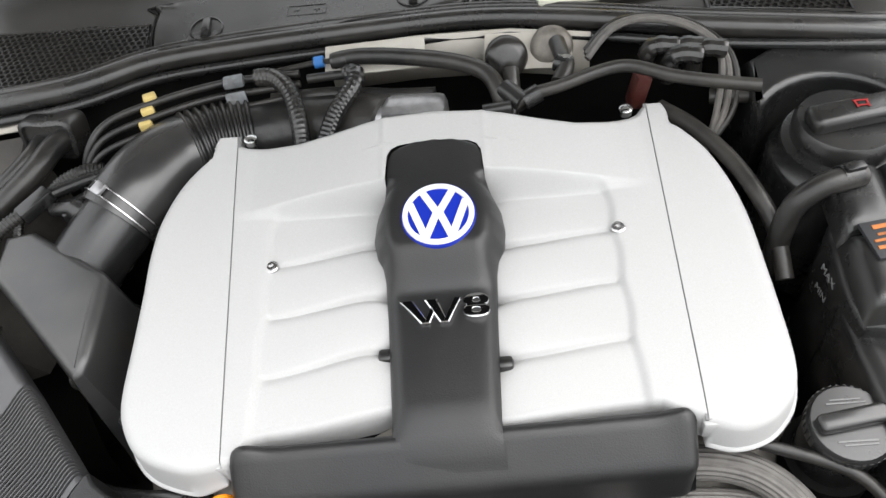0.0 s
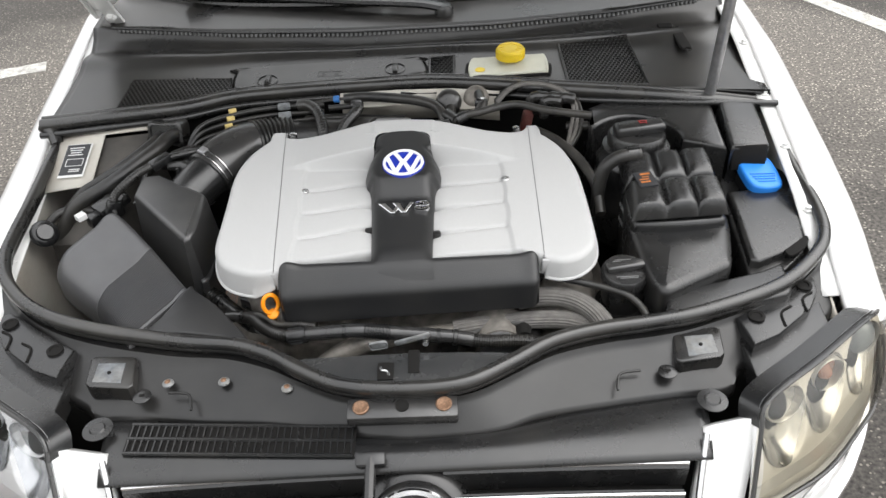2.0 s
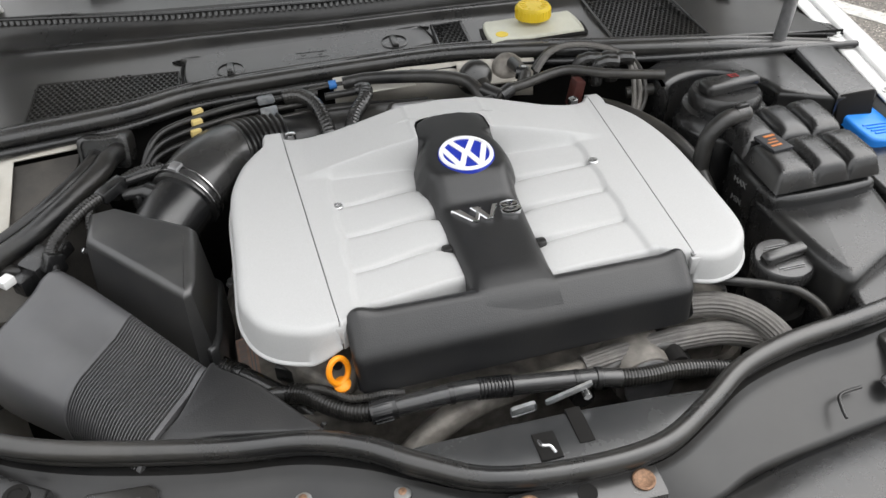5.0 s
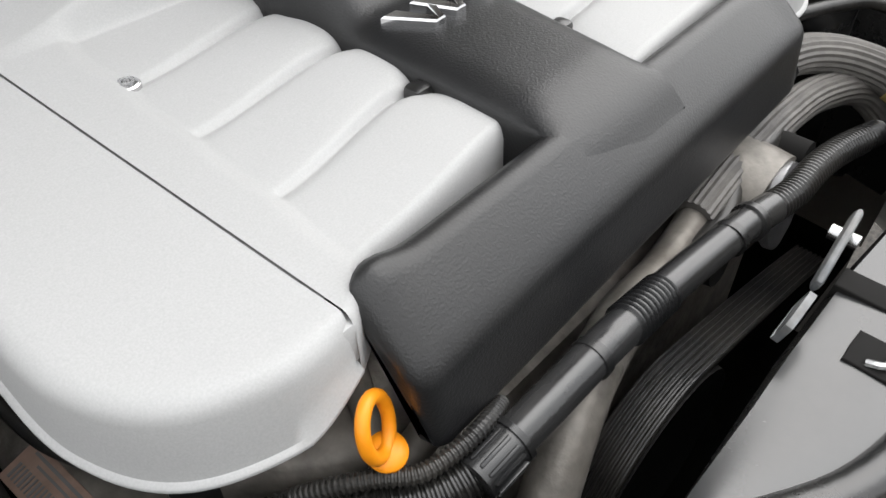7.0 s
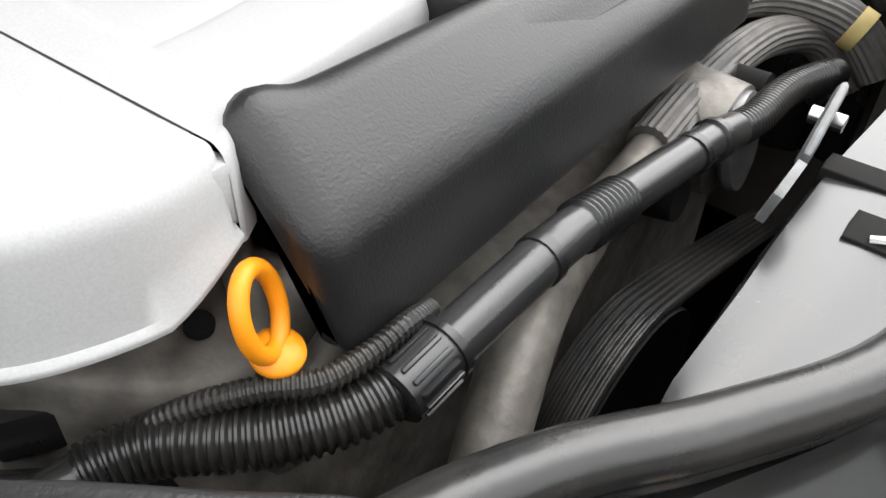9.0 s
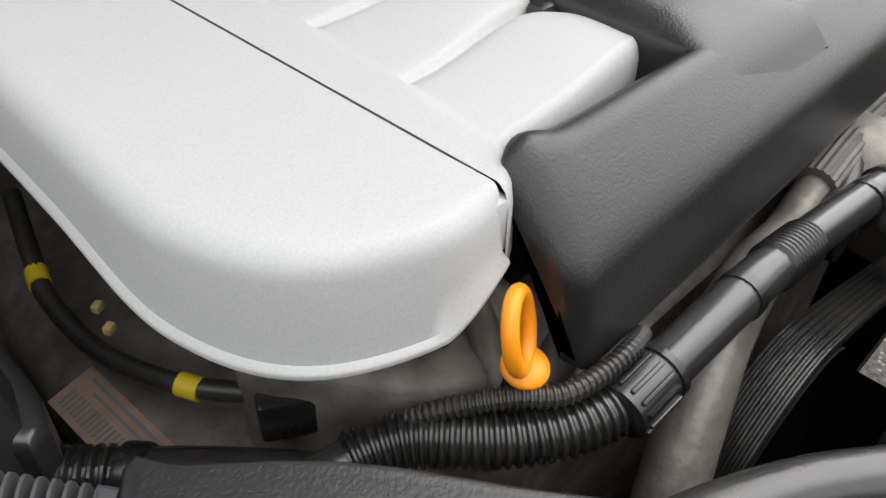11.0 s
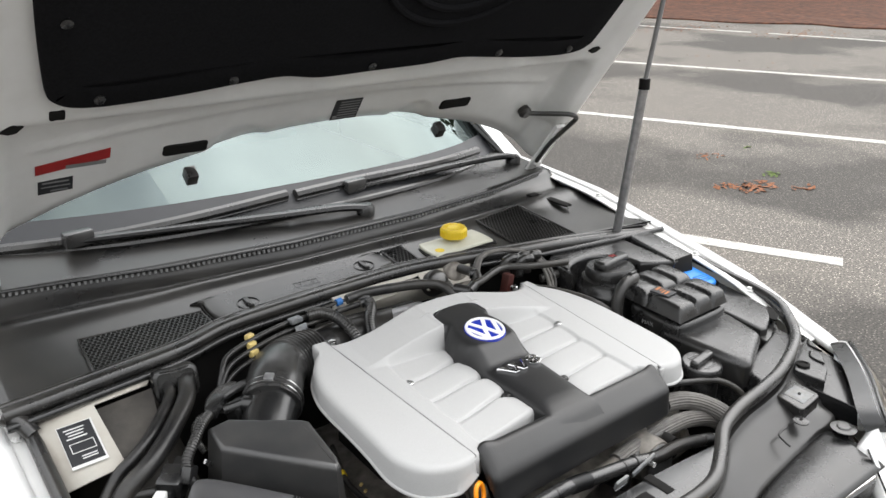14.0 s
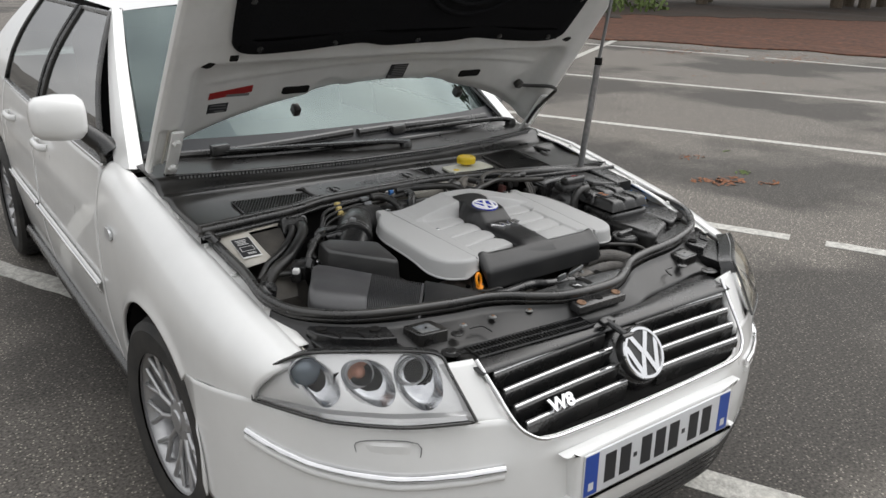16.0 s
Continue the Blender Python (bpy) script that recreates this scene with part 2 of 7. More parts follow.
def asphalt():
    m = material("asphalt", (0.104, 0.094, 0.083), 0.85, scale=85, vary=0.95, bump=1.0, bump_scale=120, dust=0.3, dust_colour=(0.15, 0.135, 0.115), dust_scale=0.8)
    nt = m.node_tree
    b = nt.nodes["Principled BSDF"]
    src = b.inputs["Base Color"].links[0].from_socket
    tc = nt.nodes["Texture Coordinate"]
    # pale stone chips
    chips = nt.nodes.new("ShaderNodeTexVoronoi")
    chips.inputs["Scale"].default_value = 75
    cut = nt.nodes.new("ShaderNodeMapRange")
    cut.inputs["From Min"].default_value, cut.inputs["From Max"].default_value = 0.34, 0.22
    pick = nt.nodes.new("ShaderNodeMath")
    pick.operation = "GREATER_THAN"
    pick.inputs[1].default_value = 0.52
    both = nt.nodes.new("ShaderNodeMath")
    both.operation = "MULTIPLY"
    mixed = nt.nodes.new("ShaderNodeMix")
    mixed.data_type = "RGBA"
    mixed.inputs["B"].default_value = (0.40, 0.365, 0.31, 1)
    nt.links.new(tc.outputs["Object"], chips.inputs["Vector"])
    nt.links.new(chips.outputs["Distance"], cut.inputs["Value"])
    nt.links.new(chips.outputs["Color"], pick.inputs[0])
    nt.links.new(cut.outputs["Result"], both.inputs[0])
    nt.links.new(pick.outputs["Value"], both.inputs[1])
    nt.links.new(both.outputs["Value"], mixed.inputs["Factor"])
    nt.links.new(src, mixed.inputs["A"])
    # wide damp stains
    damp = nt.nodes.new("ShaderNodeTexNoise")
    damp.inputs["Scale"].default_value, damp.inputs["Detail"].default_value = 0.35, 5
    dr = nt.nodes.new("ShaderNodeMapRange")
    dr.inputs["From Min"].default_value, dr.inputs["From Max"].default_value = 0.435, 0.515
    dr.inputs["To Min"].default_value, dr.inputs["To Max"].default_value = 0.46, 1.14
    sc = nt.nodes.new("ShaderNodeVectorMath")
    sc.operation = "SCALE"
    nt.links.new(tc.outputs["Object"], damp.inputs["Vector"])
    nt.links.new(damp.outputs["Fac"], dr.inputs["Value"])
    nt.links.new(mixed.outputs["Result"], sc.inputs[0])
    nt.links.new(dr.outputs["Result"], sc.inputs["Scale"])
    nt.links.new(sc.outputs["Vector"], b.inputs["Base Color"])
    return m


ASPHALT = asphalt()

# ---- mesh helpers ----
V = Vector
BASE = {}


def link(name, bm, mat, base, parent=None, smooth=38):
    bmesh.ops.remove_doubles(bm, verts=bm.verts, dist=1e-5)
    bmesh.ops.recalc_face_normals(bm, faces=bm.faces)
    bmesh.ops.translate(bm, verts=bm.verts, vec=-base)
    me = bpy.data.meshes.new(name)
    bm.to_mesh(me)
    bm.free()
    me.materials.append(mat)
    me.shade_smooth()
    me.set_sharp_from_angle(angle=radians(smooth))
    ob = new(name, me)
    if parent:
        ob.parent = parent
    else:
        ob.location = base
    BASE[ob] = base
    return ob


def part(name, bm, mat, parent, label="", smooth=38):
    """One mesh under a thing or under a part. The bmesh is in world places."""
    ob = link(name, bm, mat, BASE[parent], parent, smooth)
    return tagged(ob, label) if label else ob


def thing(name, base, label, category, group="", kind=""):
    ob = new(name)
    ob.location = base
    ob.empty_display_size = 0.05
    BASE[ob] = V(base)
    return tagged(ob, label, category, group, kind)


def solo(name, bm, mat, label, category, group="", kind="", smooth=38, base=None):
    """A thing of one mesh."""
    if base is None:
        zs = [v.co.z for v in bm.verts]
        n = len(bm.verts)
        base = V((sum(v.co.x for v in bm.verts) / n, sum(v.co.y for v in bm.verts) / n, min(zs)))
    return tagged(link(name, bm, mat, V(base), None, smooth), label, category, group, kind)


def curve(pts, n=8, closed=False):
    """A smooth line through the points (Catmull-Rom), n steps between two."""
    p = [V(q) if len(q) == 3 else V((*q, 0)) for q in pts]
    out = []
    m = len(p)
    for i in range(m if closed else m - 1):
        a, b, c, d = (p[(i + k) % m] if closed else p[min(max(i + k, 0), m - 1)] for k in (-1, 0, 1, 2))
        for j in range(n):
            t = j / n
            out.append(0.5 * (2 * b + (c - a) * t + (2 * a - 5 * b + 4 * c - d) * t * t + (3 * b - a - 3 * c + d) * t ** 3))
    return out if closed else out + [p[-1]]


def loft(bm, rings, closed=True, cap=True):
    rows = [[bm.verts.new(p) for p in r] for r in rings]
    n = len(rows[0])
    for a, b in zip(rows, rows[1:]):
        for i in range(n if closed else n - 1):
            j = (i + 1) % n
            bm.faces.new((a[i], a[j], b[j], b[i]))
    if cap and closed:
        bm.faces.new(rows[0][::-1])
        bm.faces.new(rows[-1])
    return bm


def tube(bm, pts, r, n=12, smooth=8, rad=None, cap=True, flat=1.0):
    """A pipe along the points. rad(s, i): the radius at arc length s."""
    p = curve(pts, smooth) if smooth > 1 else [V(q) for q in pts]
    s, rings, side = 0.0, [], None
    for i, q in enumerate(p):
        d = (p[min(i + 1, len(p) - 1)] - p[max(i - 1, 0)]).normalized()
        if side is None:
            side = d.cross(V((0, 0, 1)) if abs(d.z) < 0.9 else V((1, 0, 0))).normalized()
        side = (side - d * side.dot(d)).normalized()
        up = side.cross(d)
        if i:
            s += (q - p[i - 1]).length
        k = rad(s, i) if rad else r
        rings.append([q + side * (math.cos(a) * k) + up * (math.sin(a) * k * flat) for a in (2 * math.pi * j / n for j in range(n))])
    return loft(bm, rings, True, cap)


def even(pts, step, smooth=10):
    """Points at even steps along the smooth line."""
    p = curve(pts, smooth)
    out, rest = [p[0]], 0.0
    for a, b in zip(p, p[1:]):
        L = (b - a).length
        while rest + L >= step and L > 0:
            f = (step - rest) / L
            a = a.lerp(b, f)
            out.append(a.copy())
            L = (b - a).length
            rest = 0.0
        rest += L
    return out


def corrugated(bm, pts, r, pitch=0.005, depth=0.12, n=14):
    """A split-loom tube with rings all along."""
    p = even(pts, pitch / 4)
    return tube(bm, p, r, n, 1, lambda s, i: r * (1 - depth * (i % 4 in (0, 1))))


def box(bm, c, size, rot=None, bevel=0.0, seg=2):
    g = bmesh.ops.create_cube(bm, size=1, matrix=Matrix.Translation(c) @ (rot or Matrix.Identity(4)) @ Matrix.Diagonal((*size, 1)))
    if bevel:
        edges = list({e for v in g["verts"] for e in v.link_edges})
        bmesh.ops.bevel(bm, geom=edges, offset=bevel, segments=seg, profile=0.5, affect="EDGES")
    return bm


def rot(rx=0, ry=0, rz=0):
    return Euler([radians(a) for a in (rx, ry, rz)]).to_matrix().to_4x4()


def lathe(bm, profile, m, n=32, cap=True):
    """Turns (radius, height) pairs round the z axis of m."""
    return loft(bm, [[m @ V((r * math.cos(a), r * math.sin(a), h)) for a in (2 * math.pi * j / n for j in range(n))] for r, h in profile], True, cap)


def aim(p, d):
    """A frame at p whose z axis is d."""
    return Matrix.Translation(p) @ V(d).to_track_quat("Z", "Y").to_matrix().to_4x4()


def cyl(bm, a, b, r, r2=None, n=20):
    a, b = V(a), V(b)
    return lathe(bm, [(r, 0), (r if r2 is None else r2, (b - a).length)], aim(a, b - a), n)


def inset(poly, d):
    """The outline moved inwards by d (counter-clockwise outline)."""
    out, n = [], len(poly)
    for i in range(n):
        a, b, c = V(poly[i - 1][:2]), V(poly[i][:2]), V(poly[(i + 1) % n][:2])
        e, f = (b - a).normalized(), (c - b).normalized()
        k = V((-e.y - f.y, e.x + f.x))
        k = k.normalized() * (d / max(0.4, math.cos(0.5 * e.angle(f, 0)))) if k.length > 1e-6 else V((0, 0))
        out.append((b.x + k.x, b.y + k.y))
    return out


def ccw(poly):
    s = sum(a[0] * b[1] - b[0] * a[1] for a, b in zip(poly, list(poly[1:]) + [poly[0]]))
    return list(poly) if s > 0 else list(poly)[::-1]


def slab(bm, outline, z0, z1, round_top=0.006, seg=4, tilt=None, draft=0.0):
    """An upright block with this outline, z0 to z1, its top edge rounded. tilt(x, y) is added to z of the top."""
    o = ccw([(p[0], p[1]) for p in outline])
    t = tilt or (lambda x, y: 0.0)
    foot = inset(o, -draft) if draft else o
    rings = [[V((x, y, z0)) for x, y in foot]]
    for k in range(seg + 1):
        a = math.pi / 2 * k / seg
        q = inset(o, round_top * (1 - math.cos(a)))
        rings.append([V((x, y, z1 - round_top + round_top * math.sin(a) + t(x, y))) for x, y in q])
    return loft(bm, rings)


def surf(bm, fn, nu, nv, closed_u=False):
    """A sheet fn(u, v), u and v from 0 to 1."""
    rows = [[V(fn(i / nu, j / nv)) for i in range(nu + (0 if closed_u else 1))] for j in range(nv + 1)]
    return loft(bm, rows, closed_u, False)


def thick(ob, t, grow=(0, 0, -1)):
    """Gives a sheet its thickness, towards grow."""
    g = V(grow)
    lean = sum(f.area * f.normal.dot(g) for f in ob.data.polygons)
    m = ob.modifiers.new("thick", "SOLIDIFY")
    m.thickness, m.offset = t, 1.0 if lean > 0 else -1.0
    return ob


def ease(t):
    t = min(1, max(0, t))
    return t * t * (3 - 2 * t)


def lerp(table, x):
    return float(np.interp(x, [p[0] for p in table], [p[1] for p in table]))


def text(words, size, m, depth=0.001, offset=0.0, bevel=0.0):
    """Raised letters in the built-in font, as a bmesh; m places the middle of the line, z out of the face."""
    c = bpy.data.curves.new("letters", "FONT")
    c.body, c.size, c.extrude, c.align_x, c.align_y, c.offset = words, size, depth, "CENTER", "CENTER", offset
    c.bevel_depth, c.bevel_resolution = bevel, 1
    c.resolution_u = 4
    o = bpy.data.objects.new("letters", c)
    me = o.to_mesh()
    bm = bmesh.new()
    bm.from_mesh(me)
    o.to_mesh_clear()
    bpy.data.objects.remove(o)
    bpy.data.curves.remove(c)
    bmesh.ops.transform(bm, matrix=m, verts=bm.verts)
    return bm


def frame_of(o, x, y):
    """A frame at o with these x and y directions."""
    x, y = V(x).normalized(), V(y).normalized()
    z = x.cross(y).normalized()
    return Matrix.Translation(o) @ Matrix((x, z.cross(x), z)).transposed().to_4x4()


def bars(bm, m, rows):
    """Plain raised bars on a face: x, y, width, height in the frame m."""
    for x, y, w, h in rows:
        bmesh.ops.create_cube(bm, size=1, matrix=m @ Matrix.Translation((x, y, 0.0003)) @ Matrix.Diagonal((w, h, 0.0005, 1)))
    return bm

# ---- ground ----
bm = bmesh.new()
box(bm, (10, 20, -0.15), (400, 400, 0.3))
solo("ground", bm, ASPHALT, "worn grey asphalt of an open car park", "ground", kind="structure", base=(0, 0, 0))


def strip(a, b, w=0.12, z=0.004):
    """A painted line from a to b."""
    a, b = V((*a, 0)), V((*b, 0))
    d = (b - a).normalized()
    q = V((-d.y, d.x, 0)) * (w / 2)
    n = max(2, int((b - a).length / 0.12))
    rings = []
    for i in range(n + 1):
        p = a.lerp(b, i / n)
        j1, j2 = noise.noise(p * 9) * 0.012, noise.noise(p * 9 + V((7, 3, 1))) * 0.012
        rings.append([p + q * (1 + j1 / w * 2), p - q * (1 + j2 / w * 2), p - q * (1 + j2 / w * 2) + V((0, 0, z)), p + q * (1 + j1 / w * 2) + V((0, 0, z))])
    return loft(bmesh.new(), rings)


for a, b, w in (((-3.3, 8.3), (0.1, 1.35), 0.13), ((0.1, 1.35), (1.35, -1.2), 0.13), ((0.6, 6.7), (3.21, 1.54), 0.12), ((3.30, 1.35), (5.4, -3.0), 0.12),
                ((3.9, 7.2), (8.6, -2.4), 0.12), ((6.6, 9.9), (12.6, -2.6), 0.13), ((11.3, 12.2), (12.75, 8.3), 0.13), ((12.85, 8.0), (15.4, -1.0), 0.13),
                ((8.3, 9.0), (15.6, 13.6), 0.13), ((-3.4, 2.85), (-1.98, 3.32), 0.12)):
    solo("parking_line", strip(a, b, w), LINE, "worn white painted parking bay line on asphalt", "road marking", "parking bay lines", "structure")

# fallen needles and leaves in a wide bed at the edge of the car park
bm = bmesh.new()
edge = [(12.6, 13.2), (13.6, 11.2), (13.9, 9.6), (15.0, 8.2), (15.4, 6.4), (16.4, 4.6), (17.0, 2.0), (18.5, -2.0), (40, -6), (46, 20), (30, 40), (16, 24)]
rim = [(p.x + 0.5 * noise.noise(p * 1.3), p.y + 0.5 * noise.noise(p * 1.3 + V((5, 5, 5)))) for p in curve(edge, 8, True)]
slab(bm, rim, 0, 0.03, 0.012, 3)
solo("leaf_bed", bm, LITTER, "wide bed of fallen red-brown needles and leaves", "leaf litter", kind="stuff", smooth=60)


bm = bmesh.new()
edge = [(19.0, 19.0), (20.5, 18.0), (23, 16.6), (25.5, 14.2), (28.5, 11.5), (32, 6), (60, -8), (90, 40), (50, 70), (22, 40)]
slab(bm, [(p.x + noise.noise(p * .8), p.y + noise.noise(p * .8 + V((5, 5, 5)))) for p in curve(edge, 8, True)], 0, 0.045, 0.012, 3)
solo("soil_bank", bm, SOIL, "dark bare soil under the trees", "soil", kind="stuff", smooth=60)


def scatter(name, label, mat, spots, size, seed):
    """Small curled dead leaves round some spots."""
    rnd = random.Random(seed)
    bm = bmesh.new()
    for cx, cy, r, n in spots:
        for _ in range(n):
            a, d = rnd.random() * 6.283, r * rnd.random() ** 0.7
            p = V((cx + d * math.cos(a), cy + 0.6 * d * math.sin(a), 0.003))
            w, h, t = size * rnd.uniform(0.5, 1.2), size * rnd.uniform(0.2, 0.5), rnd.random() * 6.283
            m = Matrix.Translation(p) @ rot(rnd.uniform(-20, 20), rnd.uniform(-20, 20), math.degrees(t))
            q = [bm.verts.new(m @ V(k)) for k in ((-w, 0, 0.006), (-w * 0.3, -h, 0.002), (w * 0.5, -h * 0.8, 0.004), (w, 0, 0.009), (w * 0.4, h, 0.003), (-w * 0.4, h * 0.8, 0.005))]
            bm.faces.new(q)
    return solo(name, bm, mat, label, "leaves", kind="stuff")


scatter("leaf_scatter", "small drifts of dry brown leaves on the asphalt", LEAF, [(4.05, 2.62, 0.2, 70), (3.9, 2.75, 0.1, 20), (4.5, 3.3, 0.15, 14), (4.3, 2.4, 0.1, 14), (12.4, 9.5, 1.2, 160), (13.2, 7.6, 1.2, 160), (9.4, 6.2, 1.5, 12)], 0.028, 3)
scatter("weed_tuft", "small green and yellow weeds growing out of the asphalt", MOSS, [(4.45, 2.72, 0.1, 26), (5.0, 3.3, 0.06, 8)], 0.022, 5)


def tree_row(name, x0, y0, x1, y1, n, h, seed, label):
    """A dense far row of trees: trunks and ragged crowns of many small leaf clumps."""
    rnd = random.Random(seed)
    verts, faces = [], []
    row = thing(name, ((x0 + x1) / 2, (y0 + y1) / 2, 0), label, "trees", kind="stuff")
    tb = bmesh.new()
    for i in range(n):
        f = (i + rnd.random()) / n
        cx, cy, hh = x0 + (x1 - x0) * f, y0 + (y1 - y0) * f + rnd.uniform(-2, 2), h * rnd.uniform(0.65, 1.2)
        cyl(tb, (cx, cy, 0), (cx + rnd.uniform(-0.4, 0.4), cy, hh * 0.8), 0.28, 0.07, 8)
        for _ in range(330):
            u = rnd.random()
            r = hh * 0.26 * math.sin(math.pi * min(1, 0.15 + 0.85 * u)) ** 0.7 * rnd.random() ** 0.4 + 0.3
            a = rnd.random() * 6.283
            p = V((cx + r * math.cos(a), cy + r * math.sin(a), hh * (0.12 + 0.9 * u)))
            s = rnd.uniform(0.35, 0.9)
            m = Matrix.Translation(p) @ rot(rnd.uniform(0, 360), rnd.uniform(0, 360), 0)
            k = len(verts)
            verts += [m @ V(q) for q in ((-s, 0, 0), (0, -s * 0.5, 0.1), (s, 0, 0), (0.1, s * 0.6, -0.1))]
            faces.append((k, k + 1, k + 2, k + 3))
    me = bpy.data.meshes.new("crown")
    me.from_pydata([v - BASE[row] for v in verts], [], faces)
    me.materials.append(FOLIAGE)
    ob = new("crown", me)
    ob.parent = row
    part("trunk", tb, BARK, row)


tree_row("tree_row", 22, 33, 42, 15, 13, 19, 1, "dense row of dark green trees at the car park's edge")
tree_row("tree_row", -30, -24, 12, -32, 12, 10, 2, "far row of dark green trees behind the asphalt")
tree_row("tree_row", -34, -20, -40, 30, 11, 10, 4, "far row of green trees beside the car park")

bush = thing("bush", (21.8, 21.2, 0), "low green bush at the soil's edge", "bush", kind="stuff")
rnd = random.Random(8)
bm = bmesh.new()
for _ in range(900):
    a, r, h = rnd.random() * 6.283, 2.2 * rnd.random() ** .6, rnd.random()
    m = Matrix.Translation((21.8 + 1.6 * r * math.cos(a), 21.2 + r * math.sin(a), .05 + 1.5 * h * (1 - (r / 2.4) ** 2))) @ rot(rnd.uniform(0, 360), rnd.uniform(0, 360), 0)
    w = rnd.uniform(.06, .16)
    bm.faces.new([bm.verts.new(m @ V(q)) for q in ((-w, 0, 0), (0, -w * .5, .02), (w, 0, 0), (0, w * .5, -.02))])
part("leaf_mass", bm, MOSS, bush)

# ---- the car ----
car = thing("car", (0, 2.3, 0), "white saloon car with its bonnet propped open", "car")
FRONT = [(0, .030), (.15, .031), (.3, .038), (.4, .066), (.5, .108), (.58, .152), (.65, .2), (.71, .258), (.76, .325), (.8, .395), (.83, .475), (.848, .56), (.86, .66), (.868, .80), (.87, 1.2)]


def nose(x):
    return lerp(FRONT, abs(x))


def mirrored(s, pts):
    return [(s * p[0], *p[1:]) for p in pts]


WHEEL_Y, WHEEL_R, ARCH = 1.08, 0.317, 0.368
HALF = [(.38, .80), (.46, .828), (.6, .850), (.8, .866), (1.08, .876), (1.6, .872), (3.2, .870), (3.8, .862), (4.3, .83), (4.66, .74)]
SHUT = [(.38, .722), (.6, .735), (.95, .755), (1.3, .772), (1.62, .79)]
TOPZ = [(.38, .793), (.6, .831), (.95, .893), (1.3, .954), (1.45, .978), (1.62, .985)]


def topz(y, s):
    """Height of a wing's inner edge; the two sides sit a little differently."""
    return lerp(TOPZ, y) + (.034 * min(1, max(0, (y - .42) / .25)) * min(1, max(0, (1.45 - y) / .3)) if s > 0 else 0)


def tuck(z):
    return 0.0 if z > .62 else -.045 * ((.62 - z) / .37) ** 2


def arch_z(y, cy):
    d = ARCH ** 2 - (y - cy) ** 2
    return WHEEL_R + math.sqrt(d) if d > 0 else 0.0


def fender(s):
    def fn(v, u):
        top = min(1, u / .62)
        y0 = .385 + .075 * top ** 1.5
        y = y0 + (1.605 - y0) * v
        seam = lerp([(.465, .694), (.805, .604)], y) if y < .82 else .25
        zb = max(seam, arch_z(y, WHEEL_Y))
        w, xi, zt = lerp(HALF, y), lerp(SHUT, y), topz(y, s)
        zs = max(.70, zb + .012)
        if y < .5:
            zs = max(zs, .697)
        if u < .62:
            a = math.pi / 2 * top
            x, z = xi + (w - xi) * math.sin(a) ** .85, zs + (zt - zs) * math.cos(a) ** (.85 if s < 0 else .70)
        else:
            k = (u - .62) / .38
            z = zs + (zb - zs) * k
            x = w + tuck(z)
        flare = .008 * math.exp(-((z - zb) / .025) ** 2) if arch_z(y, WHEEL_Y) >= zb - 1e-6 else 0
        return s * (x + flare), y, z
    bm = surf(bmesh.new(), fn, 72, 30)
    return thick(part("fender", bm, WHITE, car, "glossy white painted front wing", 50), .012, (-s, 0, 0))


fenders = {s: fender(s) for s in (-1, 1)}


def side_x(y, z):
    belt = .955
    return lerp(HALF, y) - .035 * max(0, (z - .70) / (belt - .70)) ** 1.8 + tuck(z)


def door_panel(name, s, y0, y1, z0, z1, label, cut=None):
    def fn(v, u):
        y = y0 + (y1 - y0) * v
        zb = max(z0, cut(y)) if cut else z0
        z = zb + (z1(y) - zb) * u
        crease = .006 * math.exp(-((z - .80) / .02) ** 2)
        return s * (side_x(y, z) + crease), y, z
    return thick(part(name, surf(bmesh.new(), fn, 36, 26), WHITE, car, label, 50), .02, (-s, 0, 0))


BELT = [(1.5, .975), (2.0, .975), (3.0, .99), (4.0, 1.01), (4.7, .98)]


def belt(y):
    return lerp(BELT, y)


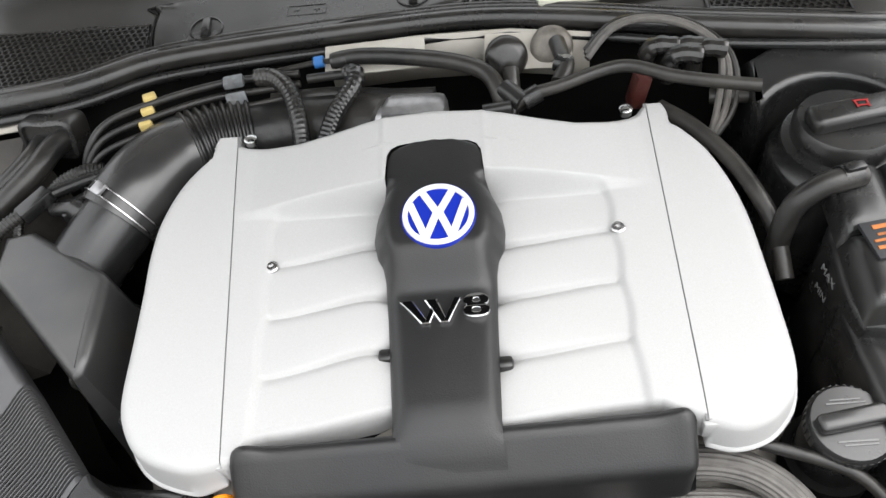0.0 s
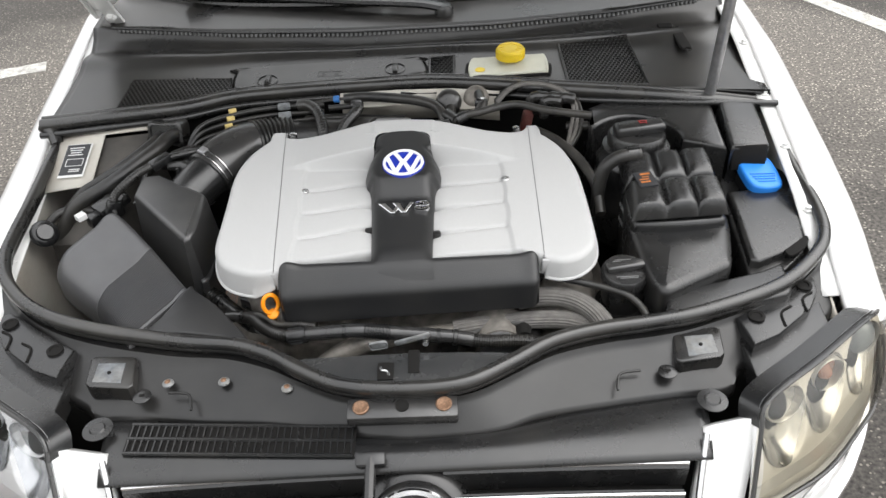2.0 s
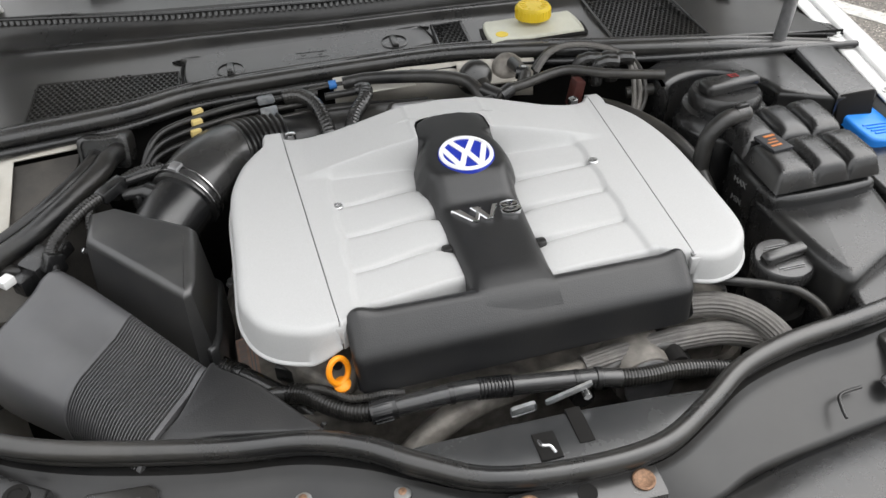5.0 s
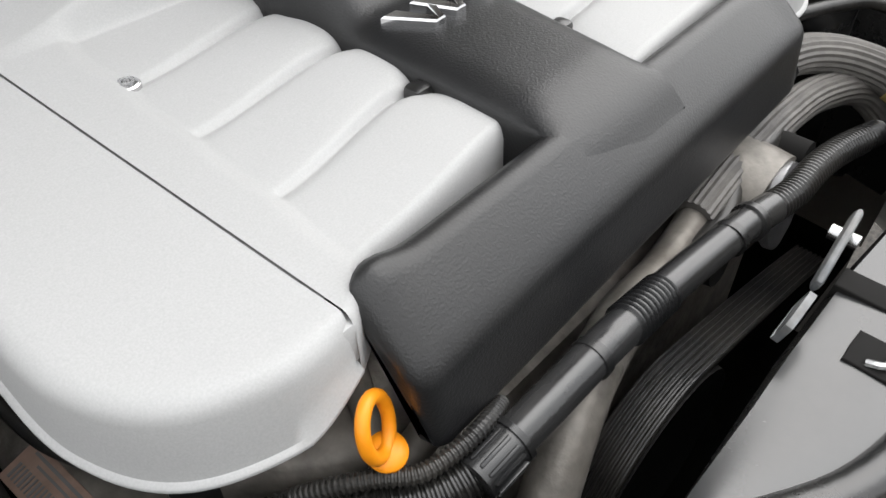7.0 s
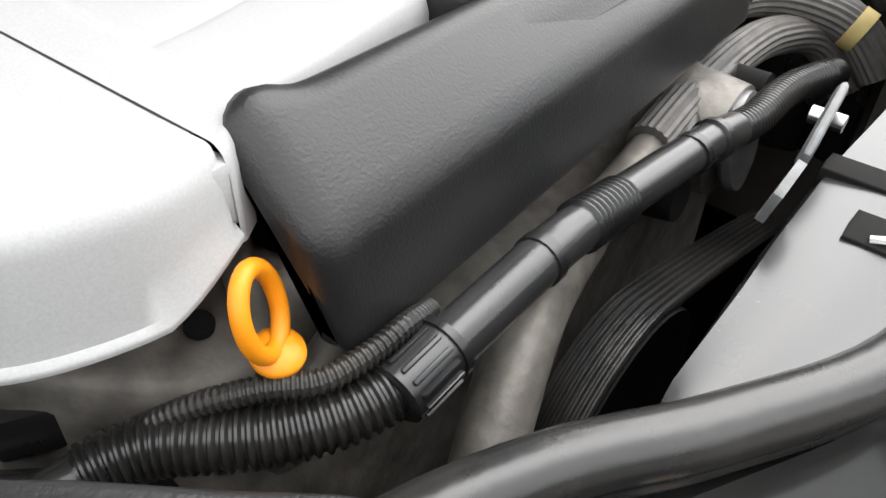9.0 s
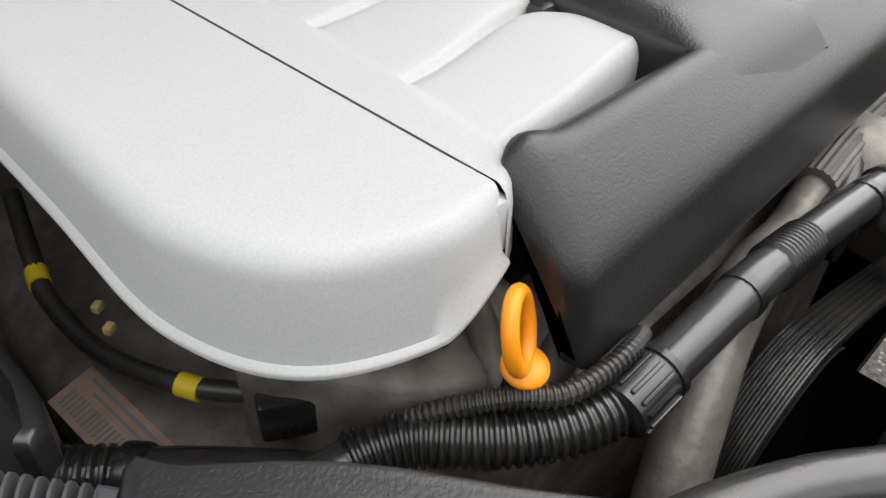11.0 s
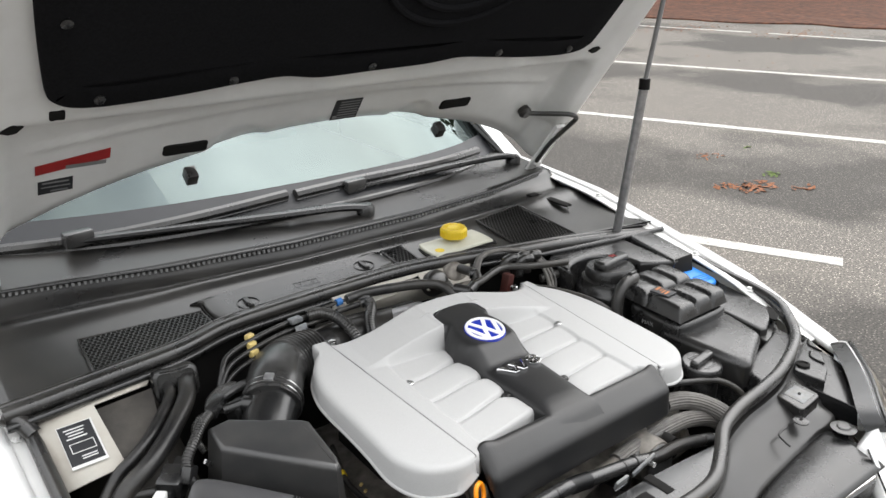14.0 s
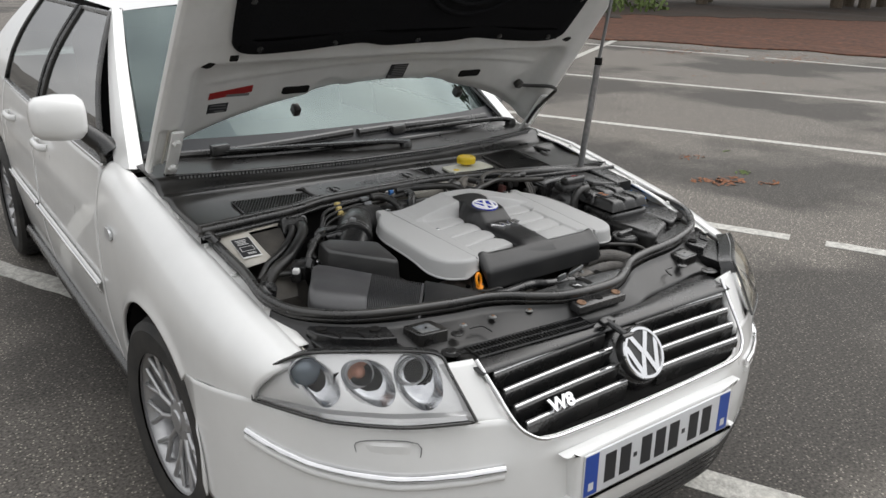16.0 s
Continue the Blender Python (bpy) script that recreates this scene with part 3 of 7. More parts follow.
for s in (-1, 1):
    d1 = door_panel("door", s, 1.612, 2.70, .27, belt, "white front door with chrome-edged rubbing strip")
    d2 = door_panel("door", s, 2.708, 3.56, .27, belt, "white rear door", lambda y: arch_z(y, 3.79))
    door_panel("rear_wing", s, 3.568, 4.66, .27, belt, "white rear wing", lambda y: arch_z(y, 3.79))
    bm = bmesh.new()
    tube(bm, [(s * .825, 1.45, .25), (s * .828, 2.4, .25), (s * .828, 3.4, .25)], .028, 12, 4)
    part("sill", bm, BLACK, car, "black plastic sill")
    for d, ya, yb in ((d1, 1.63, 2.69), (d2, 2.72, 3.42)):
        bm = surf(bmesh.new(), lambda u, v: (s * (side_x(ya + (yb - ya) * u, .56) + .004 + .012 * math.sin(math.pi * v)), ya + (yb - ya) * u, .528 + .05 * v), 20, 6)
        part("rubbing_strip", bm, WHITE, d)
        bm = bmesh.new()
        tube(bm, [(s * (side_x(y, .56) + .017), y, .568) for y in np.linspace(ya, yb, 8)], .005, 8, 2)
        part("chrome_line", bm, CHROME, d, "thin chrome line")
        bm = bmesh.new()
        yh = yb - .16
        x = side_x(yh, .86)
        tube(bm, [(s * (x - .004), yh - .10, .868), (s * (x + .022), yh - .07, .868), (s * (x + .026), yh, .868), (s * (x + .02), yh + .07, .866), (s * (x - .004), yh + .09, .866)], .012, 10, 6, flat=1.3)
        part("door_handle", bm, WHITE, d, "white door handle")
    # side indicator
    m = frame_of((s * (lerp(HALF, 1.44) + .002), 1.44, .80), (0, -s, 0), (0, 0, 1))
    bm = bmesh.new()
    slab(bm, [(p.x * .034, p.y * .020) for p in curve([(1, 0), (.8, .7), (0, 1), (-.8, .7), (-1, 0), (-.8, -.7), (0, -1), (.8, -.7)], 4, True)], -.004, .006, .005)
    bmesh.ops.transform(bm, matrix=m, verts=bm.verts)
    part("side_indicator", bm, LAMP_GREY, fenders[s], "clear oval side indicator")

# bumper
LIP = [(.80, .045), (.70, .028), (.64, .012), (.60, .0), (.50, -.010), (.42, -.006), (.36, .010), (.27, .05)]


def bumper_fn(u, v):
    a = (2 * u - 1)
    x = .868 * math.copysign(1 - (1 - abs(a)) ** 1.5, a) if abs(a) > 1e-9 else 0.0
    w = abs(x)
    top = .640 if w < .35 else .640 + (.692 - .640) * min(1, (w - .35) / .06)
    if w > .83:
        top = lerp([(.475, .690), (.80, .604)], nose(x) if w < .8675 else .80)
    z = .30 + (top - .30) * v
    y = .80 if w >= .8675 else nose(x)
    if w > .8675 - 1e-6:
        y = WHEEL_Y - math.sqrt(max(.01, ARCH ** 2 - (z - WHEEL_R) ** 2)) if z < .62 else .80
    return x, y + lerp(LIP[::-1], z) * max(.0, 1 - (w / .87) ** 6), z


bm = surf(bmesh.new(), bumper_fn, 96, 26)
bumper = thick(part("bumper", bm, WHITE, car, "white painted front bumper", 50), .005, (0, 1, 0))
bm = bmesh.new()
for k in range(5):
    z = .385 - .022 * k
    tube(bm, [(x, nose(x) + .004 + .006 * k, z) for x in np.linspace(-.58, .58, 31)], .0085, 8, 1)
surf(bm, lambda u, v: (1.16 * u - .58, nose(1.16 * u - .58) + .012 + .03 * v, .392 - .12 * v), 30, 4)
part("lower_lip", bm, BLACK, bumper, "ribbed black plastic lower lip")
for s in (-1, 1):
    bm = bmesh.new()
    xs = np.linspace(.43, .835, 18)
    tube(bm, [(s * x, nose(x) - .006, lerp([(.43, .588), (.62, .578), (.76, .585), (.835, .603)], x)) for x in xs], .011, 10, 2, flat=.8)
    part("bumper_strip", bm, CHROME, bumper, "chrome bumper strip")
    bm = bmesh.new()
    tube(bm, [(s * x, nose(x) - .003, lerp([(.43, .568), (.62, .556), (.76, .565), (.835, .585)], x)) for x in xs], .010, 10, 2)
    part("strip_base", bm, WHITE, bumper)
    # headlamp washer flap
    bm = bmesh.new()
    def flap(u, v):
        x = .596 + .085 * u + .008 * (v - .5)
        k = .0012 if 0 < u < 1 and 0 < v < 1 else -.004
        return s * x, nose(x) + lerp(LIP[::-1], .63) - k, .603 + .052 * v
    part("washer_flap", surf(bm, flap, 8, 8), WHITE, bumper, "", 25)
    bm = bmesh.new()
    o = [(s * x, nose(x) + lerp(LIP[::-1], .63) + .0005, z) for x, z in ((.592, .603), (.592, .657), (.685, .657), (.693, .630), (.677, .600), (.60, .600))]
    tube(bm, [(q[0], q[1] - .0015, q[2]) for q in o + o[:1]], .0012, 6, 4)
    part("flap_gap", bm, LABEL_GREY, bumper)
    # corner piece between grille and headlamp
    bm = surf(bmesh.new(), lambda u, v: (s * ((.398 + .034 * v) * (1 - u) + (.478 + .034 * v) * u), (.094 + .101 * v) * (1 - u) + (.122 + .085 * v) * u, (.675 + .122 * v) * (1 - u) + (.690 + .112 * v) * u), 6, 10)
    thick(part("corner_panel", bm, WHITE, bumper), .02, (0, 1, -.3))

# number plate
plate = part("number_plate", slab(bmesh.new(), [(-.262, -.055), (.262, -.055), (.262, .055), (-.262, .055)], 0, .004, .002), PLATE_WHITE, bumper, "white number plate with blue end bands")
PLATE = frame_of((0, .003, .537), (1, 0, 0), (0, .02, 1))
for ob in (plate,):
    ob.data.transform(Matrix.Translation(-BASE[car]) @ PLATE @ Matrix.Translation(BASE[car]))
for x in (-.239, .239):
    band = part("blue_band", bars(bmesh.new(), PLATE @ Matrix.Translation((0, 0, .004)), [(x, 0, .042, .104)]), PLATE_BLUE, plate, "blue end band")
    part("band_mark", bars(bmesh.new(), PLATE @ Matrix.Translation((0, 0, .0046)), [(x, -.030, .016, .020)]), PLATE_WHITE, plate, "small white mark")
for q in [(-.178, 0, .036, .075), (-.128, 0, .036, .075), (-.094, 0, .012, .012), (-.056, 0, .036, .075), (-.006, 0, .036, .075), (.044, 0, .036, .075), (.08, 0, .012, .012), (.118, 0, .036, .075), (.168, 0, .036, .075)]:
    part("plain_bar", bars(bmesh.new(), PLATE @ Matrix.Translation((0, 0, .004)), [q]), LABEL_BLACK, plate)
bm = bmesh.new()
slab(bm, [(p.x, p.y) for p in curve([(-.282, -.05), (-.272, -.066), (.272, -.066), (.282, -.05), (.282, .052), (.270, .066), (-.270, .066), (-.282, .052)], 3, True)], -.030, -.001, .010, 5)
bmesh.ops.transform(bm, matrix=PLATE, verts=bm.verts)
part("plate_mount", bm, WHITE, bumper, "raised white plate mount")

# grille
GN = frame_of((0, .05, .645), (1, 0, 0), (0, .115, .1265))


def gp(x, k, h=0.0):
    """A place on the grille: x, k up the slope, h out of it."""
    return GN @ V((x, k, h))


grille = part("grille", surf(bmesh.new(), lambda u, v: gp((2 * u - 1) * (.365 + .055 * v), -.005 + .20 * v, -.035), 10, 6), DARK, car, "black grille with chrome-edged slats")
SLATS = [(.043, .372), (.084, .384), (.125, .393), (.168, .402)]
for k, w in SLATS:
    for s in (-1, 1):
        xs = np.linspace(.055, w, 8)
        bm = bmesh.new()
        loft(bm, [[gp(s * x, k + .010 - .007 * (x / .4) ** 2, .0), gp(s * x, k - .004 - .007 * (x / .4) ** 2, .002), gp(s * x, k - .034 - .007 * (x / .4) ** 2, -.03), gp(s * x, k - .02 - .007 * (x / .4) ** 2, -.03)] for x in xs])
        slat = part("slat", bm, BLACK, grille)
        bm = bmesh.new()
        tube(bm, [gp(s * x, k + .004 - .007 * (x / .4) ** 2, .002) for x in xs], .0036, 8, 2)
        part("chrome_edge", bm, CHROME, grille, "thin chrome slat edge")
bm = bmesh.new()
tube(bm, [gp(*p, .002) for p in ((-.430, .205), (-.415, .13), (-.402, .06), (-.380, .020), (-.33, -.006), (-.2, -.012), (0, -.014), (.2, -.012), (.33, -.006), (.380, .020), (.402, .06), (.415, .13), (.430, .205))], .0048, 10, 6)
part("grille_frame", bm, CHROME, grille, "chrome grille surround")
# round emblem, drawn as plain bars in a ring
EM = GN @ Matrix.Translation((.012, .092, .022)) @ rot(8, 0, 0)


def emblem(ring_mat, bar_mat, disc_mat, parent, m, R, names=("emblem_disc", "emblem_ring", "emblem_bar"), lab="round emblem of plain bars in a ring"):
    bm = bmesh.new()
    lathe(bm, [(R * .99, -R * .25), (R, -.0), (R * .97, R * .05), (.001, R * .05)], m, 48)
    disc = part(names[0], bm, disc_mat, parent, lab)
    bm = bmesh.new()
    lathe(bm, [(R * .80, R * .05), (R * .82, R * .11), (R * .92, R * .11), (R * .95, R * .05)], m, 48, False)
    part(names[1], bm, ring_mat, disc)
    lines = [((-.40, .70), (0, -.02)), ((.40, .70), (0, -.02)), ((-.74, .36), (-.34, -.74)), ((.74, .36), (.34, -.74)), ((-.34, -.74), (-.02, .06)), ((.34, -.74), (.02, .06))]
    for i, (a, b) in enumerate(lines):
        a, b = V((*a, 0)), V((*b, 0))
        d = (b - a).normalized()
        q = V((-d.y, d.x, 0)) * .095
        h = .085 + .002 * i
        ring = [[m @ (p * R + V((0, 0, z * R))) for p in (a + q, a - q, b - q, b + q)] for z in (.04, h)]
        part(names[2], loft(bmesh.new(), ring), bar_mat, disc, "", 20)
    return disc


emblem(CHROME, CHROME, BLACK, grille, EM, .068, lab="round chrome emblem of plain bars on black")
bm = text("W8", .040, GN @ Matrix.Translation((-.268, .054, .008)) @ Matrix.Diagonal((1.15, 1, 1, 1)), .005, .0018)
part("lettering", bm, CHROME, grille, "chrome W8 lettering")


def smooth_pair(a, b, n=6):
    return curve(a, n), curve(b, n)


HL_DISH = [((.57, .48), (.112, .37), .605, .39), ((.37, .48), (.072, .31), .388, .40), ((.205, .46), (.090, .38), .235, .34)]


def headlamp(s, lens_mat, label):
    top = mirrored(s, [(.506, .185, .800), (.520, .214, .827), (.62, .285, .829), (.721, .366, .820), (.758, .398, .807), (.800, .448, .764), (.826, .466, .703)])
    bot = mirrored(s, [(.484, .108, .703), (.563, .150, .698), (.633, .192, .697), (.719, .272, .696), (.752, .312, .697), (.793, .390, .695), (.828, .464, .693)])
    a, b = smooth_pair(top, bot)
    lamp = part("headlamp", loft(bmesh.new(), [[p + V((0, .030, -.016)) for p in a], [p + V((0, .060, .012)) for p in b]], False, False), DARK, car, label)
    part("housing_top", surf(bmesh.new(), lambda u, v: a[round(u * 36)] + V((-s * .02, .035, -.010)) * (v * min(1, (1 - u) * 2.2)), 36, 3), BLACK, lamp, "black top of the lamp housing")
    # bright inner pan with three scooped dishes
    DISH = HL_DISH
    def pan(u, v):
        i = u * (len(a) - 1)
        k = int(min(i, len(a) - 2))
        f = i - k
        p = a[k].lerp(a[k + 1], f).lerp(b[k].lerp(b[k + 1], f), v)
        dip = .008 + .012 * min(1, v / .08, u / .04, (1 - u) / .05) - (.010 * min(1, max(0, (v - .89) / .02)))
        for (cu, cv), (au, av), lu, lv in DISH:
            x, y = (u - cu) / au, (v - cv) / av
            q = x * x + y * y
            if q < 1:
                dip += .022 * (1 - q ** 2.5)
        return p + V((-s * .3 * dip, dip, 0))
    part("lamp_pan", surf(bmesh.new(), pan, 150, 60), REFLECTOR, lamp, "bright silver inner pan", 25)
    n = V((s * .36, -.90, .16)).normalized()
    for (nm, r, mat), d in zip((("projector", .034, LAMP_DARK), ("indicator_bulb", .027, AMBER), ("main_beam", .031, REFLECTOR)), DISH):
        (cu, cv), (au, av) = d[0], d[1]
        sheet = surf(bmesh.new(), lambda u, v: V(pan(cu + au * v * math.cos(6.28319 * u), cv + av * v * math.sin(6.28319 * u) - .2 * av * v * math.cos(6.28319 * u))) + n * .0022, 48, 8, True)
        part("lamp_dish", sheet, LAMP_DISH, lamp, "grey mirrored dish", 60)
        c = V(pan(d[2], d[3])) + n * .012
        m = aim(c, n)
        cup = part("lamp_cup", lathe(bmesh.new(), [(r * .9, -.02), (r * 1.0, .004), (r * 1.06, .007), (r * 1.12, .005), (r * 1.14, -.02)], m, 36, False), LAMP_GREY, lamp)
        bm = bmesh.new()
        if nm == "projector":
            lathe(bm, [(r * .96, -.012), (r * .90, .002), (r * .7, .010), (r * .4, .015), (.0005, .017)], m, 32)
        elif nm == "indicator_bulb":
            lathe(bm, [(r * .95, -.008), (r * .6, -.012), (r * .42, .0), (r * .25, .007), (.0005, .009)], m, 28)
        else:
            lathe(bm, [(.0005, -.03), (r * .5, -.024), (r * .8, -.012), (r * .97, .004)], m, 14, False)
        part(nm, bm, mat, cup, "", 60 if nm != "main_beam" else 12)
    def lens(u, v):
        i = u * (len(a) - 1)
        k = int(min(i, len(a) - 2))
        f = i - k
        p = a[k].lerp(a[k + 1], f).lerp(b[k].lerp(b[k + 1], f), v)
        o = .022 * math.sin(math.pi * v) * math.sin(math.pi * min(1, .1 + .9 * u)) ** .5
        return p + V((s * .45 * o, -.8 * o, .2 * o))
    part("lens", surf(bmesh.new(), lens, 40, 14), lens_mat, lamp, "clear moulded lens", 60)
    bm = bmesh.new()
    tube(bm, list(a) + list(b)[::-1] + [a[0]], .0036, 8, 1)
    part("lamp_seal", bm, RUBBER, lamp)


headlamp(-1, LENS, "clear twin headlamp with bright reflector")
headlamp(1, HAZY, "headlamp with a hazy yellowed lens")


def wheel(x, y, steer, name="wheel"):
    s = 1 if x > 0 else -1
    R = WHEEL_R
    root = part(name, lathe(bmesh.new(), [(.03, -.02), (.10, -.02), (.10, .02), (.03, .02)], Matrix.Translation(BASE[car]), 24), DARK, car, "silver multi-spoke alloy wheel with black tyre")
    root.location = V((x, y, R)) - BASE[car]
    root.rotation_euler = (0, 0, radians(steer))
    m = Matrix.Translation(BASE[car]) @ rot(0, 90 * s, 0)
    root.data.transform(rot(0, 90 * s, 0))
    w = .11
    prof = [(.214, -w * .95), (.24, -w), (.285, -w * 1.02), (.308, -w * .9), (R, -w * .7), (R, w * .7), (.308, w * .9), (.285, w * 1.02), (.24, w), (.214, w * .95)]
    part("tyre", lathe(bmesh.new(), prof, m, 72, False), TYRE, root, "black low-profile tyre", 25)
    for o in (-.045, .045):
        bm = bmesh.new()
        for k in range(72):
            a = 6.2832 * k / 72
            bmesh.ops.create_cube(bm, size=1, matrix=m @ Matrix.Rotation(a, 4, "Z") @ Matrix.Translation((R + .001, 0, o)) @ Matrix.Rotation(.4 if o > 0 else -.4, 4, "X") @ Matrix.Diagonal((.008, .016, .055, 1)))
        part("tread", bm, TYRE, root)
    part("rim", lathe(bmesh.new(), [(.216, .098), (.222, .088), (.212, .08), (.200, .05), (.195, -.08), (.214, -.1)], m, 64, False), WHEEL, root, "silver alloy rim")
    bm = bmesh.new()
    lathe(bm, [(.04, .02), (.07, .055), (.062, .066), (.034, .070), (.03, .075), (.0005, .076)], m, 40)
    part("hub", bm, WHEEL, root)
    for k in range(10):
        bm = bmesh.new()
        a = 6.2832 * k / 10
        arm = lambda r, d, z: m @ V((r * math.cos(a + d), r * math.sin(a + d), z))
        tube(bm, [arm(.05, 0, .056), arm(.09, 0, .064), arm(.125, 0, .069)], .011, 8, 4, flat=.8)
        for fork in (-.16, .16):
            tube(bm, [arm(.118, 0, .068), arm(.15, fork * .55, .073), arm(.208, fork, .080)], .0085, 8, 4, flat=.9)
        part("spoke", bm, WHEEL, root, "", 60)
    for k in range(5):
        b = 6.2832 * (k + .5) / 5
        bm = bmesh.new()
        cyl(bm, m @ V((.056 * math.cos(b), .056 * math.sin(b), .05)), m @ V((.056 * math.cos(b), .056 * math.sin(b), .069)), .009, .008, 6)
        part("wheel_bolt", bm, METAL, root)
    part("brake_disc", lathe(bmesh.new(), [(.06, -.02), (.155, -.02), (.155, .0), (.06, .0)], m, 40), METAL, root)
    return root


for x, y, st in ((-.758, WHEEL_Y, 4), (.758, WHEEL_Y, 4), (-.770, 3.79, 0), (.770, 3.79, 0)):
    wheel(x, y, st)
# wheel housings
for s in (-1, 1):
    for cy in (WHEEL_Y, 3.79):
        bm = bmesh.new()
        loft(bm, [[V((s * x, cy + (ARCH + .004) * math.cos(a), WHEEL_R + (ARCH + .004) * math.sin(a))) for a in np.linspace(-.35, 3.49, 28)] for x in (.855, .60)], False, False)
        part("wheel_housing", bm, DARK, car)

# glasshouse
SCR_B = [(-.74, 1.545, .985), (-.55, 1.43, .995), (-.3, 1.355, 1.002), (0, 1.33, 1.005), (.3, 1.355, 1.002), (.55, 1.43, .995), (.74, 1.545, .985)]
SCR_T = [(-.575, 2.16, 1.405), (-.40, 2.10, 1.425), (-.2, 2.065, 1.435), (0, 2.055, 1.438), (.2, 2.065, 1.435), (.40, 2.10, 1.425), (.575, 2.16, 1.405)]
a, b = smooth_pair(SCR_B, SCR_T)
screen = part("windscreen", surf(bmesh.new(), lambda u, v: a[round(u * 36)].lerp(b[round(u * 36)], v) + V((0, -.025, .02)) * math.sin(math.pi * v), 36, 14), SCREEN, car, "tinted windscreen glass", 60)
screen.visible_shadow = False
bm = surf(bmesh.new(), lambda u, v: a[round(u * 36)].lerp(b[round(u * 36)], .105 * v) + V((0, -.025, .02)) * math.sin(math.pi * .105 * v) + V((0, -.0016, .0028)), 36, 4)
part("black_band", bm, LABEL_BLACK, screen, "black printed band at the glass's foot", 60)
bm = bmesh.new()
tube(bm, [p + V((0, -.004, .002)) for p in a], .009, 8, 1)
part("screen_seal", bm, RUBBER, screen)
ROOF_L = [(.578, 2.165, 1.405), (.60, 2.8, 1.425), (.595, 3.3, 1.41), (.57, 3.75, 1.37)]
rl = curve(ROOF_L, 10)


def roof_fn(u, v):
    p = rl[round(v * 30)]
    x = (2 * u - 1)
    return x * p.x, p.y - .11 * (1 - x * x) * (1 - v) + .05 * (1 - x * x) * v, p.z + .045 * (1 - x * x)


part("roof", surf(bmesh.new(), roof_fn, 24, 30), WHITE, car, "white roof", 60)
for s in (-1, 1):
    bm = bmesh.new()
    rings = []
    for t in np.linspace(0, 1, 12):
        c = V((s * .775, 1.47, .972)).lerp(V((s * .595, 2.18, 1.408)), t) + V((s * .012, -.02, .02)) * math.sin(math.pi * t)
        wv = V((s * -.035, .0, .005)).lerp(V((s * -.02, -.02, .005)), t)
        dv = V((s * .030, .10, -.01)).lerp(V((s * .012, .04, -.004)), t)
        rings.append([c + wv, c + V((s * .008, .0, .012)), c + dv, c + dv * .6 + wv - V((0, 0, .02))])
    loft(bm, rings)
    part("pillar", bm, WHITE, car, "white front roof pillar", 60)
    bm = bmesh.new()
    tube(bm, [(s * .745, 1.50, .985), (s * .665, 1.82, 1.195), (s * .578, 2.17, 1.408)], .010, 8, 6)
    part("pillar_seal", bm, RUBBER, car)
    def side(u, v, y0=1.70, y1=2.62, t0=2.17, t1=2.60):
        y = (y0 + (y1 - y0) * u) * (1 - v) + (t0 + (t1 - t0) * u) * v
        zb, zt = belt(y) + .006, 1.395
        return s * ((side_x(y, .955) - .012) * (1 - v) + .612 * v + .03 * math.sin(math.pi * v)), y, zb + (zt - zb) * v
    for lab, q in (("tinted front side window", (1.60, 2.62, 2.17, 2.60)), ("tinted rear side window", (2.70, 3.50, 2.68, 3.42))):
        w = part("side_window", surf(bmesh.new(), lambda u, v: side(u, v, *q), 12, 10), PANE, car, lab, 60)
        w.visible_shadow = False
        bm = bmesh.new()
        o = [side(u, 0, *q) for u in np.linspace(0, 1, 8)] + [side(1, v, *q) for v in np.linspace(.1, 1, 8)] + [side(u, 1, *q) for u in np.linspace(.9, 0, 8)] + [side(0, v, *q) for v in np.linspace(.9, 0, 8)]
        tube(bm, [(p[0] + s * .002, p[1], p[2]) for p in o], .010, 6, 1)
        part("window_seal", bm, RUBBER, w)
    bm = surf(bmesh.new(), lambda u, v: (s * ((side_x(2.66, .955) - .008) * (1 - v) + .612 * v + .032 * math.sin(math.pi * v)), 2.625 + .075 * u - .02 * v, belt(2.66) + (1.40 - belt(2.66)) * v), 3, 10)
    part("pillar", bm, BLACK, car, "black middle pillar")
    bm = surf(bmesh.new(), lambda u, v: (s * ((side_x(3.7, .955) - .008) * (1 - v) + .60 * v + .03 * math.sin(math.pi * v)), (3.50 + .75 * u) * (1 - v) + (3.42 + .38 * u) * v, 1.0 + .39 * v), 8, 10)
    part("pillar", bm, WHITE, car, "white rear pillar")
    bm = bmesh.new()
    tube(bm, [(s * (side_x(y, .955) - .002), y, belt(y) + .002) for y in np.linspace(1.60, 3.5, 14)], .006, 8, 2)
    part("belt_strip", bm, CHROME, car, "thin chrome belt strip")
    # door mirror
    bm = bmesh.new()
    rings = []
    for t, ky, kz in ((0, .45, .5), (.04, .8, .8), (.15, 1, 1), (.5, 1.08, 1.03), (.85, .95, .92), (.96, .7, .7), (1, .4, .4)):
        x = .845 + .158 * t
        rings.append([V((s * x, 1.690 + .02 * t + ky * .062 * math.copysign(abs(math.cos(q)) ** .7, math.cos(q)), 1.117 + kz * .070 * math.copysign(abs(math.sin(q)) ** .75, math.sin(q)))) for q in (6.2832 * j / 24 for j in range(24))])
    loft(bm, rings)
    mir = part("door_mirror", bm, WHITE, car, "white door mirror housing on a black arm", 60)
    bm = bmesh.new()
    tube(bm, [(s * .79, 1.64, 1.0), (s * .81, 1.66, 1.03), (s * .86, 1.69, 1.075)], .034, 12, 5, lambda q, i: .040 - .0012 * i)
    part("mirror_arm", bm, BLACK, mir, "black mirror arm")
